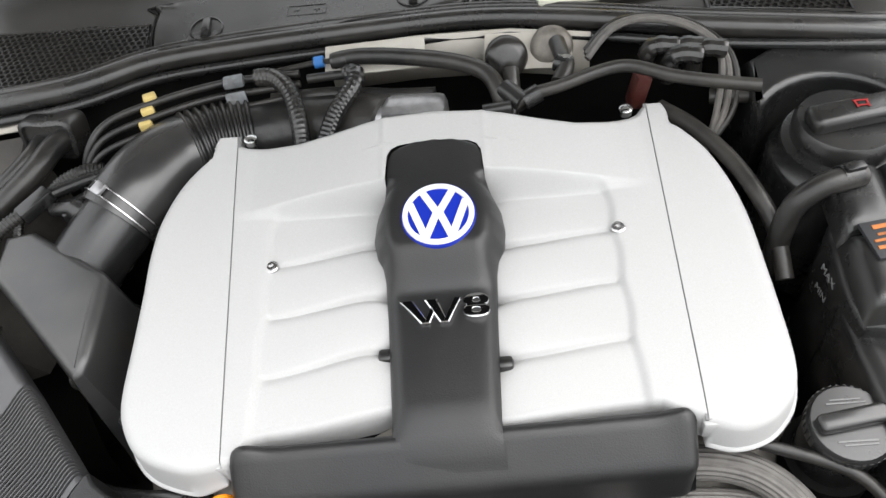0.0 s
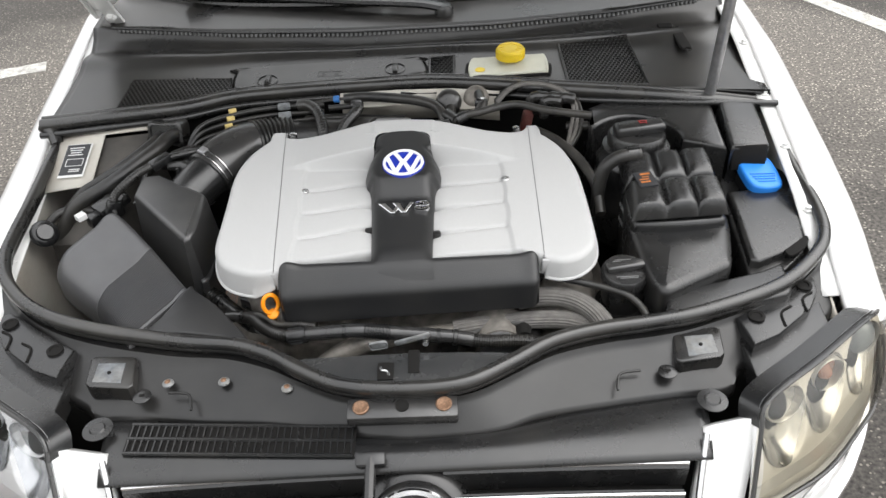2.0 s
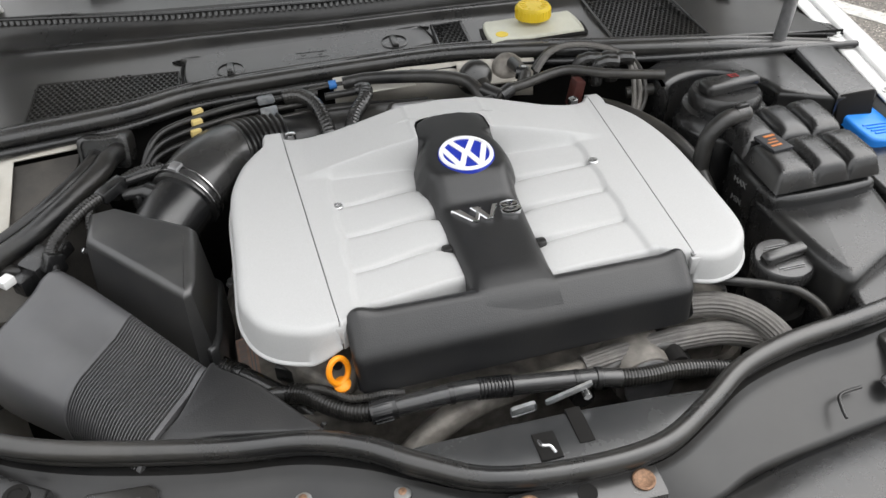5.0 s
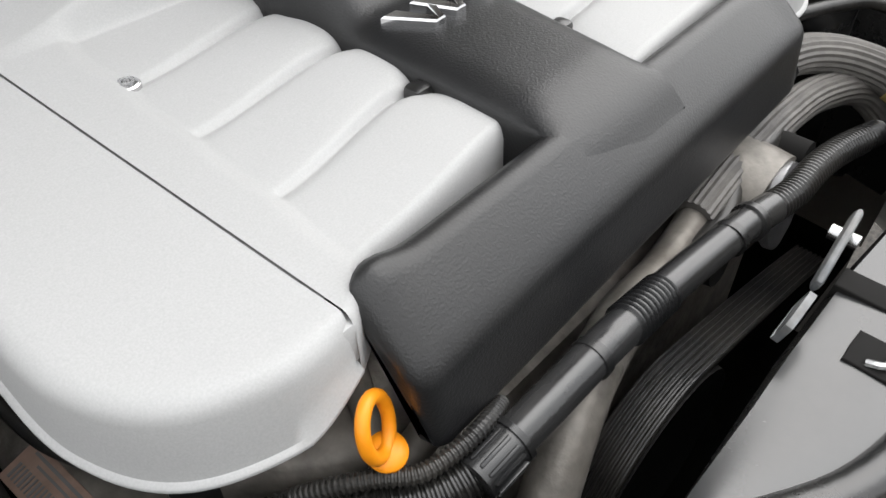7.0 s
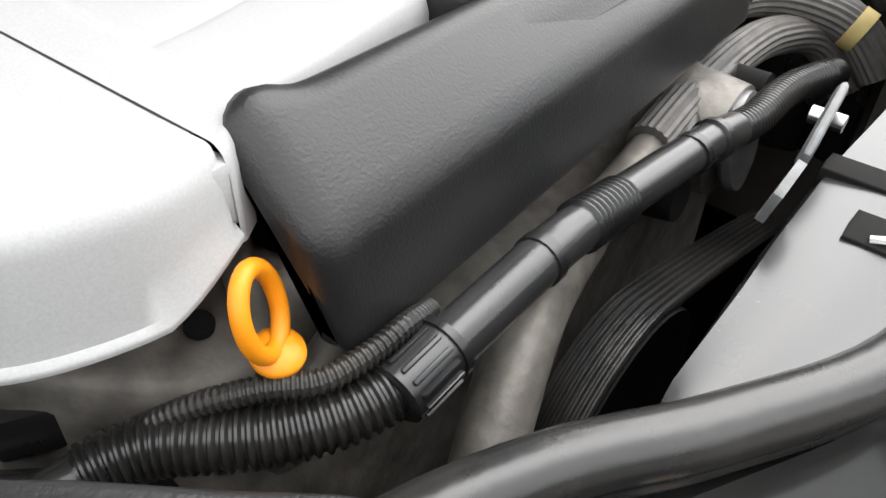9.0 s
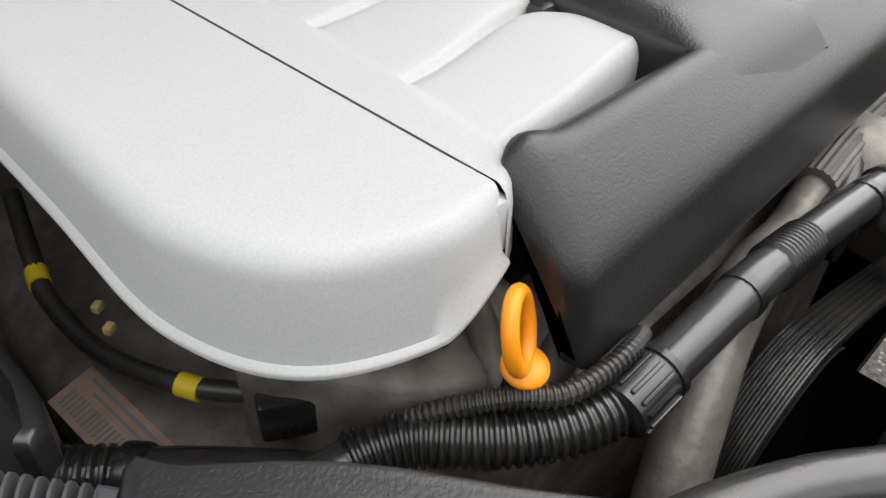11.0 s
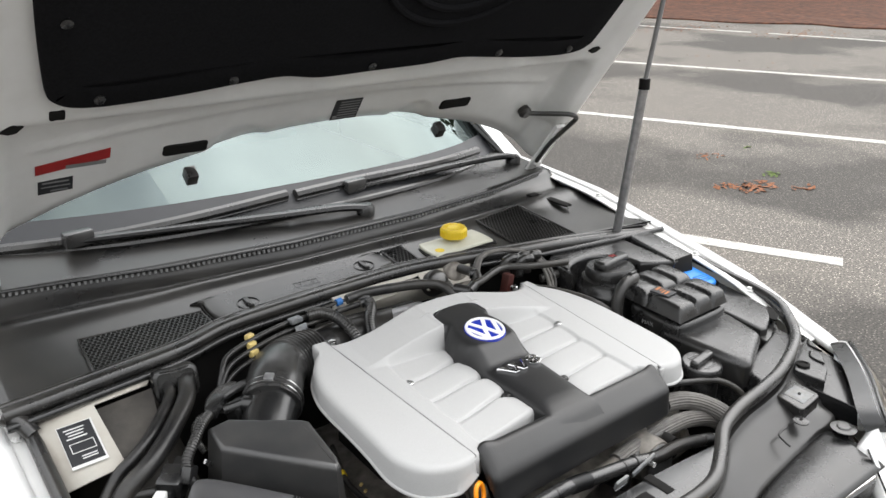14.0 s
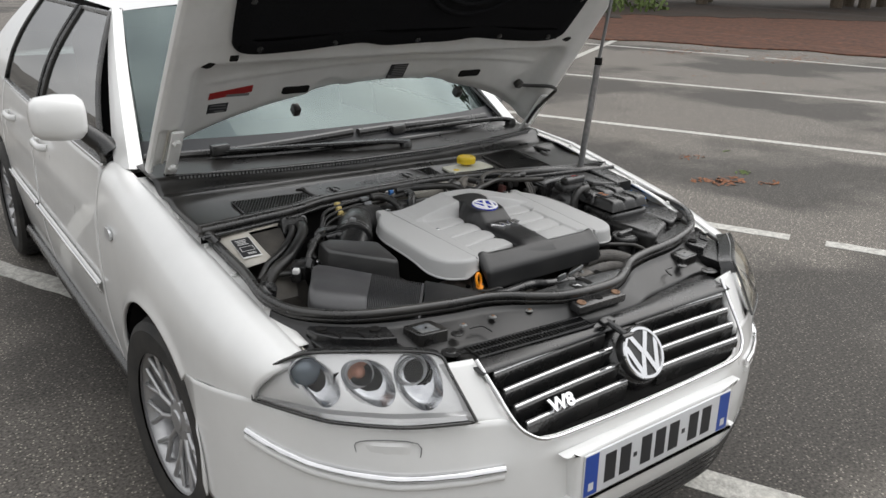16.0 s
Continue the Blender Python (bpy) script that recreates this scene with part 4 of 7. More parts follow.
    bm = surf(bmesh.new(), lambda u, v: (s * (.860 + .125 * u), 1.760, 1.062 + .11 * v), 4, 4)
    part("mirror_glass", bm, CHROME, mir)
# cabin lining, rear end
bm = bmesh.new()
surf(bm, lambda u, v: ((2 * u - 1) * .80, 1.42 + .40 * v + .12 * (2 * u - 1) ** 2 * (1 - v), .955 - .10 * v + .03 * math.sin(math.pi * v)), 16, 10)
part("dashboard", bm, CABIN, car, "dark dashboard top")
bm = bmesh.new()
box(bm, (0, 3.1, .60), (1.60, 2.6, .5), bevel=.05)
for x in (-.38, .38):
    box(bm, (x, 2.75, 1.0), (.5, .14, .62), rot(-14, 0, 0), bevel=.06)
    box(bm, (x, 2.82, 1.33), (.26, .09, .16), rot(-14, 0, 0), bevel=.04)
part("cabin_trim", bm, CABIN, car, "dark seats and cabin trim")
bm = bmesh.new()
surf(bm, lambda u, v: ((2 * u - 1) * (.57 + .2 * v), 3.78 + .62 * v, 1.39 - .37 * v + .02 * (1 - (2 * u - 1) ** 2)), 12, 6)
part("rear_window", bm, PANE, car).visible_shadow = False
bm = bmesh.new()
surf(bm, lambda u, v: ((2 * u - 1) * (.80 - .06 * v), 4.38 + .30 * min(1, v * 2), 1.02 - (.72 * max(0, v - .4) / .6)), 12, 12)
part("boot_lid", bm, WHITE, car, "white boot lid")
bm = bmesh.new()
box(bm, (0, 2.6, .22), (1.5, 3.3, .06))
part("floor_pan", bm, DARK, car)

# ---- bonnet ----
HA = radians(52)
HD, HN = V((0, -math.cos(HA), math.sin(HA))), V((0, -math.sin(HA), -math.cos(HA)))


def hp(x, v, h=0.0):
    """A place on the open bonnet: x across, v up from the hinges, h out of its underside."""
    return V((x, 1.37, .98)) + HD * v + HN * h


REAR = [(0, .278), (.1, .274), (.2, .258), (.31, .228), (.40, .203), (.49, .168), (.56, .135), (.66, .075), (.72, .035), (.76, .012)]
SIDE = [(0, .755), (.3, .748), (.6, .738), (.9, .722), (1.12, .700)]
LEN = 1.15


def hood_pt(u, v, h=0.0, grow=0.0):
    a = 2 * u - 1
    w = abs(a)
    k0 = lerp(REAR, w * .755)
    k1 = LEN - .10 * w ** 4
    k = k0 + (k1 - k0) * v
    return hp(a * (lerp(SIDE, k) + grow), k, h)


def relief(x, k):
    """Pressed shape of the inner panel."""
    w = abs(x)
    h = .0
    lip = k - lerp(REAR, w)
    h -= .016 * math.exp(-(lip / .022) ** 2)
    # the strip behind the pad lies deeper than the rails at its sides
    h -= .045 * ease((.452 - k) / .055) * ease((.700 - w) / .055)
    for c in (-.215, .215):
        d = math.hypot(x - c, (k - .262) * 1.1)
        h -= .010 / (1 + math.exp((d - .055) / .005))
    h += .006 * math.exp(-((k - .385 + .05 * (w / .6) ** 2) / .007) ** 2) * ease((.62 - w) / .04)
    h += .008 / (1 + math.exp((.66 - w) / .008)) * (1 if k > .2 else 0)
    return h


bonnet = part("bonnet", surf(bmesh.new(), lambda u, v: hood_pt(u, v, -.030 - .055 * (1 - abs(2 * u - 1) ** 8)), 60, 30), WHITE, car, "white bonnet raised on a gas strut", 60)
bm = surf(bmesh.new(), lambda u, v: (lambda p, x, k: hp(x, k, relief(x, k)))(hood_pt(u, v), hood_pt(u, v).x, (hood_pt(u, v) - V((hood_pt(u, v).x, 1.37, .98))).dot(HD)), 150, 110)
thick(part("inner_panel", bm, WHITE_IN, bonnet, "white pressed inner panel", 60), .004, -HN)
for s in (-1, 1):
    bm = bmesh.new()
    tube(bm, [hp(s * lerp(SIDE, k), k, -.010) for k in np.linspace(.02, 1.1, 16)], .010, 8, 2, flat=1.6)
    part("folded_edge", bm, WHITE_IN, bonnet)
    bm = bmesh.new()
    tube(bm, [hp(s * (lerp(SIDE, k) - .030), k, .004) for k in np.linspace(.06, 1.05, 16)], .0035, 8, 2)
    part("sealer_bead", bm, WHITE_DIRTY, bonnet)
    # hinge
    bm = bmesh.new()
    box(bm, hp(s * .700, .115, .018), (.035, .012, .19), Matrix.Rotation(math.pi / 2 - HA, 4, "X"), .004)
    hinge = part("hinge", bm, WHITE_IN, bonnet, "white steel hinge arm")
    for k in (.06, .17):
        bm = bmesh.new()
        lathe(bm, [(.013, 0), (.013, .008), (.009, .012), (.0005, .012)], aim(hp(s * .700, k, .022), HN), 6)
        part("hinge_bolt", bm, WHITE_IN, hinge)
    bm = bmesh.new()
    tube(bm, [hp(s * .705, .03, .018), (s * .715, 1.36, .965), (s * .72, 1.33, .94), (s * .715, 1.27, .935)], .013, 8, 5, flat=.5)
    part("hinge_foot", bm, DARK, hinge, "dark hinge foot")
# felt pad
PADO = [(-.60, .56), (-.585, .508), (-.53, .488), (-.40, .493), (-.28, .507), (-.20, .513), (-.12, .500), (0, .503), (.12, .506), (.20, .515), (.28, .507), (.40, .493), (.53, .488), (.585, .510), (.60, .56), (.61, .75), (.60, .95), (.53, 1.06), (0, 1.09), (-.53, 1.06), (-.60, .95), (-.61, .75)]
bm = bmesh.new()
o = ccw([(p.x, p.y) for p in curve(PADO, 5, True)])
prof = [(0, .002), (0, .012), (.010, .020), (.05, .016)]
loft(bm, [[hp(x, k, h) for x, k in inset(o, d)] for d, h in prof])
pad = part("insulation_pad", bm, PAD, bonnet, "black felt sound-insulation pad", 60)
bm = bmesh.new()
for r in (.16, .20):
    tube(bm, [hp(.12 + r * math.cos(a), .80 + .9 * r * math.sin(a), .016) for a in np.linspace(3.3, 6.2, 14)], .008, 8, 2)
part("pressed_ring", bm, PAD, pad)
for x, k in ((-.30, .512), (-.02, .512), (.30, .512), (-.52, .50), (.52, .50), (-.57, .66), (.57, .66)):
    bm = bmesh.new()
    lathe(bm, [(.009, .016), (.009, .021), (.005, .024), (.0005, .024)], aim(hp(x, k + .012), HN), 14)
    part("pad_clip", bm, BLACK, pad)
HM = frame_of(hp(0, 0), (1, 0, 0), HD)


def on_hood(x, k, h=.0):
    return HM @ Matrix.Translation((x, k, (h + relief(x, k))))


def oval(w, h, n=6):
    return [(p.x, p.y) for p in curve([(w, 0), (w * .9, h), (0, h), (-w * .9, h), (-w, 0), (-w * .9, -h), (0, -h), (w * .9, -h)], n, True)]


def on_face(bm, m):
    bmesh.ops.transform(bm, matrix=m, verts=bm.verts)
    return bm


for s in (-1, 1):
    part("panel_slot", on_face(slab(bmesh.new(), oval(.044, .014), -.004, .0045, .003), on_hood(s * .330, .2865 + s * .0085)), DARK, bonnet, "black oval opening")
    part("panel_hole", on_face(slab(bmesh.new(), oval(.012, .010), -.004, .0035, .003), on_hood(s * .577, .480 + s * .014)), DARK, bonnet)
    part("panel_hole", on_face(slab(bmesh.new(), [(-.022, -.004), (-.004, -.012), (.008, -.010), (.020, .004), (.004, .010), (-.010, .006)], -.004, .003, .002), on_hood(s * .645, .463 + s * .018)), DARK, bonnet)
    bm = bmesh.new()
    box(bm, hp(s * .312, .205 + s * .008, -.035), (.024, .030, .03), Matrix.Rotation(math.pi / 2 - HA, 4, "X"), .004)
    part("rubber_stop", bm, RUBBER, bonnet, "small black rubber stop")
lab = part("sticker", on_face(slab(bmesh.new(), [(-.033, -.031), (.033, -.031), (.033, .031), (-.033, .031)], 0, .0008, .0004), on_hood(.017, .329, .001)), LABEL_BLACK, bonnet, "small black service sticker")
part("plain_bar", bars(bmesh.new(), on_hood(.017, .329, .002), [(0.004, .024 - .008 * i, .048, .003) for i in range(7)] + [(-.024, -.022, .01, .01)]), LABEL_GREY, lab)
lab = part("sticker", on_face(slab(bmesh.new(), [(-.064, -.026), (.064, -.004), (.064, .024), (-.064, .0)], 0, .0008, .0004), on_hood(-.537, .288, .001)), LABEL_RED, bonnet, "long red warning sticker")
part("plain_bar", bars(bmesh.new(), on_hood(-.537, .288, .0022), [(.022, -.012, .07, .010)]), LABEL_GREY, lab)
lab = part("sticker", on_face(slab(bmesh.new(), [(-.03, -.021), (.03, -.017), (.03, .021), (-.03, .017)], 0, .0008, .0004), on_hood(-.567, .225, .001)), LABEL_BLACK, bonnet, "small black air-conditioning sticker")
part("plain_bar", bars(bmesh.new(), on_hood(-.567, .225, .002), [(0, .012, .046, .004), (0, 0, .05, .003), (.006, -.012, .03, .004)]), LABEL_GREY, lab)
bm = bmesh.new()
tube(bm, [hp(.591, .228, -.030), hp(.625, .232, -.018), hp(.655, .252, .006), hp(.69, .265, .026), hp(.722, .25, .03), hp(.715, .22, .03), hp(.69, .16, .03), hp(.685, .10, .03), hp(.70, .05, .02), (.71, 1.38, .975)], .0065, 8, 6)
lathe(bm, [(.016, .0), (.018, .014), (.012, .022), (.0005, .022)], aim(hp(.591, .228, -.044), HN), 16)
part("washer_hose", bm, HOSE, bonnet, "black hose with a rubber plug")
# gas strut
strut = thing("gas_strut", (.632, .94, .89), "slim grey gas strut holding up the bonnet", "gas strut")
S0, S1, S2 = V((.630, .945, .905)), V((.626, .897, 1.300)), V((.650, .830, 1.84))
part("cylinder", cyl(bmesh.new(), S0, S1, .011), METAL, strut, "grey metal cylinder")
part("rod", cyl(bmesh.new(), S1, S2, .0055), LABEL_GREY, strut, "thin dark piston rod")
part("collar", cyl(bmesh.new(), S1 - V((0, 0, .012)), S1 + V((0, 0, .012)), .0125), DARK, strut)
bm = bmesh.new()
tube(bm, [S0 + V((0, 0, .01)), S0 + V((0, 0, -.02)), S0 + V((.006, -.004, -.045))], .010, 10, 3)
part("end_fitting", bm, METAL, strut)

# ---- scuttle panel, wipers ----
COWL_F = [(-.755, .945), (-.70, .952), (-.60, .968), (-.47, .990), (-.37, 1.028), (-.245, 1.042), (-.08, 1.050), (.06, 1.050), (.19, 1.026), (.33, .988), (.53, .952), (.755, .922)]
SLAT_Y = [(-.70, 1.305), (-.40, 1.238), (-.12, 1.207), (.2, 1.207), (.48, 1.243), (.70, 1.300)]


def cowl_rise(t):
    """Height of the panel from its front edge to the slotted strip: a long moulded ridge and a gutter."""
    return .936 + .012 * t + .022 * t ** 3 + .007 * math.exp(-((t - .74) / .08) ** 2) - .007 * math.exp(-((t - .90) / .06) ** 2)


def cowl_pt(u, v):
    x = (2 * u - 1)
    yf, ys, yb = lerp(COWL_F, x * .755), lerp(SLAT_Y, x * .70), 1.345 + .20 * x * x
    if v < .6:
        t = v / .6
        y = yf + .012 + (ys - yf - .012) * t
        z = cowl_rise(t)
    else:
        t = (v - .6) / .4
        y, z = ys + (yb - ys) * t, .972 + .020 * min(1, t * 12) + .012 * t
    w = .752 + .008 * v
    return V((x * w, y, z - .012 * abs(x) ** 6))


cowl = thing("scuttle", (0, 1.1, .90), "dusty black plastic scuttle panel below the windscreen", "scuttle panel")
bm = surf(bmesh.new(), lambda u, v: cowl_pt(u, v), 90, 60)
thick(part("panel", bm, DUSTY, cowl, "", 50), .006)


def cowl_z(x, y):
    ys = lerp(SLAT_Y, x * .70 / .755)
    yf = lerp(COWL_F, x) + .012
    t = min(1, max(0, (y - yf) / (ys - yf)))
    return cowl_rise(t)


def perforated(name, poly, cell=.0092, wall=.0011, mat=DUSTY):
    """A plate of hexagonal holes over near-black tiles that paint the shade in them."""
    P = ccw(poly)
    def inside(x, y):
        for i in range(len(P)):
            (x0, y0), (x1, y1) = P[i], P[(i + 1) % len(P)]
            if (x1 - x0) * (y - y0) - (y1 - y0) * (x - x0) < 0:
                return False
        return True
    bm, dark = bmesh.new(), bmesh.new()
    xs, ys = [p[0] for p in P], [p[1] for p in P]
    r = cell / math.sqrt(3)
    j, y = 0, min(ys)
    while y < max(ys):
        x = min(xs) + (cell / 2 if j % 2 else 0)
        while x < max(xs):
            if inside(x, y):
                a = [V((x + r * math.cos(q), y + r * math.sin(q), cowl_z(x, y) + .003)) for q in (math.pi / 6 + math.pi / 3 * k for k in range(6))]
                b = [V((x + (r - wall) * math.cos(q), y + (r - wall) * math.sin(q), cowl_z(x, y) + .003)) for q in (math.pi / 6 + math.pi / 3 * k for k in range(6))]
                va, vb = [bm.verts.new(p) for p in a], [bm.verts.new(p) for p in b]
                vc = [bm.verts.new(p - V((0, 0, .0025))) for p in b]
                # near-black tile closes the hole, its shade put into the colour
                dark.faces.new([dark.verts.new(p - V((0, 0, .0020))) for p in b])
                for k in range(6):
                    bm.faces.new((va[k], va[(k + 1) % 6], vb[(k + 1) % 6], vb[k]))
                    bm.faces.new((vb[k], vb[(k + 1) % 6], vc[(k + 1) % 6], vc[k]))
            x += cell
        y += cell * .866
        j += 1
    mesh = part(name, bm, mat, cowl, "plate of small hexagonal air holes", 20)
    part("shade_sheet", dark, DARK, mesh)
    bm = bmesh.new()
    tube(bm, [(x, y, cowl_z(x, y) + .001) for x, y in P + P[:1]], .003, 6, 1)
    part("rim", bm, DUSTY, mesh)


perforated("air_grille", [(-.605, 1.105), (-.385, 1.092), (-.383, 1.012), (-.44, .998), (-.61, .985)])
perforated("air_grille", [(.345, 1.150), (.500, 1.168), (.510, .972), (.347, 1.005)])
perforated("air_grille", [(.055, 1.138), (.108, 1.136), (.106, 1.040), (.052, 1.046)])
# inspection lid with two turn-locks
LID = [(-.372, 1.112), (-.345, 1.126), (0, 1.133), (.030, 1.128), (.042, 1.105), (.040, 1.068), (-.02, 1.058), (-.13, 1.046), (-.245, 1.044), (-.345, 1.028), (-.370, 1.045)]
bm = bmesh.new()
o = ccw([(p.x, p.y) for p in curve(LID, 4, True)])
c0 = V((-.165, 1.085))
rings = []
for k, h in ((-.010, -.002), (-.004, .004), (.004, .0072), (.016, .0082), (.15, .0085), (.4, .0085), (.7, .0085)):
    rings.append([V((q.x, q.y, cowl_z(q.x, q.y) + h)) for q in (V(w).lerp(c0, k) for w in o)])
loft(bm, rings)
lid = part("inspection_lid", bm, DUSTY, cowl, "black inspection lid with two turn-locks", 60)
# near-black tube round the lid stands in for its edge shadow
bm = bmesh.new()
gap = [V(w) for w in inset(o, -.0050)]
tube(bm, [(q.x, q.y, cowl_z(q.x, q.y) + .0012) for q in gap + gap[:1]], .0026, 6, 1)
part("lid_edge_shade", bm, DARK, lid)
for x, y in ((-.300, 1.064), (-.022, 1.088)):
    m = Matrix.Translation((x, y, cowl_z(x, y) + .0085)) @ rot(6, 0, 0)
    bm = bmesh.new()
    lathe(bm, [(.023, .0), (.023, .0015), (.021, .002), (.020, -.001), (.0005, -.0015)], m, 32)
    lock = part("turn_lock", bm, BLACK, lid)
    bm = bmesh.new()
    box(bm, m @ V((0, 0, .0025)), (.012, .036, .007), m.to_3x3().to_4x4(), .003)
    part("lock_handle", bm, DUSTY, lock)
m = Matrix.Translation((-.165, 1.082, cowl_z(-.165, 1.082) + .0088)) @ rot(6, 0, -2)
part("battery_mark", bars(bmesh.new(), m, [(0, .009, .052, .0014), (0, -.009, .052, .0014), (-.026, 0, .0014, .018), (.026, 0, .0014, .018), (-.014, .0, .008, .0015), (.014, 0, .008, .0015), (.014, 0, .0015, .008)]), BLACK, lid)
# slotted strip at the foot of the windscreen
bm = bmesh.new()
box(bm, BASE[cowl], (.0055, .006, .010), None, .0012, 1)
slot0 = part("drain_slot", bm, LABEL_GREY, cowl, "row of small pale drain slots", 20)
for i in range(130):
    f = (i + .5) / 130
    x = -.69 + 1.38 * f
    sl = (lerp(SLAT_Y, x + .02) - lerp(SLAT_Y, x - .02)) / .04
    ob = slot0 if i == 0 else new("drain_slot", slot0.data)
    ob.parent = cowl
    ob.location, ob.rotation_euler = V((x, lerp(SLAT_Y, x) - .004, .984)) - BASE[cowl], (0, 0, math.atan(sl))
bm = bmesh.new()
tube(bm, [(x, lerp(SLAT_Y, x) - .006, .9905) for x in np.linspace(-.70, .70, 40)], .0035, 8, 1)
part("ridge", bm, BLACK, cowl)
for x, y in ((.62, 1.16), (.60, 1.22)):
    bm = bmesh.new()
    slab(bm, [(x + p[0], y + p[1]) for p in (oval(.012, .055) if y < 1.2 else oval(.016, .010))], cowl_z(x, y) - .002, cowl_z(x, y) + .003, .002)
    part("drain_slot", bm, DARK, cowl)
# brake-fluid reservoir under its cut-out
resb = thing("brake_fluid_reservoir", (.225, 1.085, .93), "milky brake fluid reservoir with yellow cap", "reservoir")
o = [(p.x, p.y) for p in curve([(.138, 1.05), (.146, 1.118), (.175, 1.124), (.29, 1.128), (.312, 1.12), (.310, 1.05), (.29, 1.044), (.16, 1.040)], 4, True)]
part("opening", slab(bmesh.new(), inset(ccw(o), -.007), .935, cowl_z(.22, 1.08) + .002, .001), DARK, resb)
part("tank", slab(bmesh.new(), o, .938, cowl_z(.22, 1.08) + .008, .004), MILKY, resb, "milky translucent tank")
bm = bmesh.new()
CM = Matrix.Translation((.232, 1.098, .957))
lathe(bm, [(.031, .0), (.031, .018), (.028, .022), (.0005, .023)], CM, 40)
cap = part("cap", bm, YELLOW, resb, "yellow screw cap with raised ribs")
bm = bmesh.new()
for k in range(30):
    a = 6.2832 * k / 30
    box(bm, CM @ V((.031 * math.cos(a), .031 * math.sin(a), .009)), (.002, .003, .015), Matrix.Rotation(a, 4, "Z"))
for k in range(14):
    a = 6.2832 * k / 14
    box(bm, CM @ V((.02 * math.cos(a), .02 * math.sin(a), .0232)), (.010, .002, .001), Matrix.Rotation(a, 4, "Z"))
part("rib", bm, YELLOW, cap)
bm = bmesh.new()
lathe(bm, [(.011, .0), (.011, .002), (.0005, .002)], Matrix.Translation((.163, 1.060, cowl_z(.22, 1.08) + .007)), 20)
part("mark", bm, YELLOW, resb, "round yellow mark")


def wiper(pivot, pts, blade, label):
    w = thing("wiper", pivot, label, "wiper", "windscreen wipers")
    bm = bmesh.new()
    lathe(bm, [(.022, -.01), (.022, .010), (.016, .018), (.0005, .019)], Matrix.Translation(pivot), 24)
    part("pivot_cap", bm, BLACK, w)
    bm = bmesh.new()
    tube(bm, pts, .011, 8, 6, lambda s, i: .018 - .005 * min(1, s / .5), flat=.55)
    part("arm", bm, BLACK, w)
    bm = bmesh.new()
    tube(bm, blade, .0135, 8, 5, flat=.9)
    b = part("blade", bm, RUBBER, w)
    bm = bmesh.new()
    tube(bm, [V(p) + V((0, -.006, -.012)) for p in blade], .004, 6, 5)
    part("rubber_edge", bm, RUBBER, b)
    bm = bmesh.new()
    box(bm, V(pts[-1]) + V((0, 0, .006)), (.060, .030, .032), rot(0, 0, 8), .005)
    part("clip", bm, DUCT, w)


def scr(x, h, off=.018):
    """A place h metres up the windscreen from its foot, off above the glass."""
    y0, z0 = lerp([(p[0], p[1]) for p in SCR_B], x), lerp([(p[0], p[2]) for p in SCR_B], x)
    return V((x, y0 + h * .86, z0 + h * .51)) + V((0, -.51, .86)) * off


wiper((.092, 1.262, 1.002), [(.092, 1.262, 1.012), (.03, 1.275, 1.020), (-.10, 1.300, 1.022), (-.30, 1.345, 1.024), (-.52, 1.400, 1.024)], [scr(-.72, .00), scr(-.5, .012), scr(-.3, .03), scr(-.06, .05)], "black wiper arm with long blade lying on the screen's foot")
wiper((.690, 1.405, .998), [(.690, 1.405, 1.010), (.62, 1.40, 1.022), (.45, 1.385, 1.028), (.25, 1.368, 1.030), (.12, 1.36, 1.032)], [scr(-.04, .045), scr(.15, .05), scr(.4, .04), scr(.62, .03)], "black wiper arm with blade crossing the screen's middle")

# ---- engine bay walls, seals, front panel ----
# floor, bulkhead and shroud near-black: the bay's deep shade put into colour
bay = thing("bay_liner", (0, .7, .25), "inner walls and floor of the engine bay, coloured as deep shade", "engine bay", kind="structure")
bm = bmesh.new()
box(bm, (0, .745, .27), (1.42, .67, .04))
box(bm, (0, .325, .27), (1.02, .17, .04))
# unseen side plates, added to hide the ground beyond the floor
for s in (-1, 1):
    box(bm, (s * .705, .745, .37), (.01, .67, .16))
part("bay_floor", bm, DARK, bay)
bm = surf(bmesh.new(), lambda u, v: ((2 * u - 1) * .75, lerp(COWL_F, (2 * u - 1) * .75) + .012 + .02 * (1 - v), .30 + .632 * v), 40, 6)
part("bulkhead", bm, DARK, bay, "bulkhead in near-black, its shade put into the colour")
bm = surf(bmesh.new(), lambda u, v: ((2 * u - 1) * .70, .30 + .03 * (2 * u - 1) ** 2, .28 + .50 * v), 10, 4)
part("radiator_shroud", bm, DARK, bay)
for s in (-1, 1):
    bm = surf(bmesh.new(), lambda u, v: (s * (lerp(SHUT, .40 + .62 * u) - .045 * (1 - v) ** 2 - .016), .40 + .62 * u, .35 + (topz(.40 + .62 * u, s) - .012 - .35) * v), 20, 14)
    thick(part("inner_wing", bm, WHITE_DIRTY, bay, "dirty white inner wing"), .004, (s, 0, 0))
    # flange between wing and seal with bolts
    bm = surf(bmesh.new(), lambda u, v: (s * (lerp(SHUT, .45 + .97 * u) - .03 + .034 * v), .45 + .97 * u, topz(.45 + .97 * u, s) - .006), 24, 3)
    thick(part("flange", bm, WHITE_IN, bay, "white flange with bolts"), .003)
    for y in (.62, .78, .94, 1.12):
        bm = bmesh.new()
        lathe(bm, [(.010, 0), (.010, .002), (.006, .003), (.006, .008), (.0005, .008)], Matrix.Translation((s * (lerp(SHUT, y) - .012), y, topz(y, s) - .006)), 6)
        part("bolt", bm, WHITE_IN, bay)
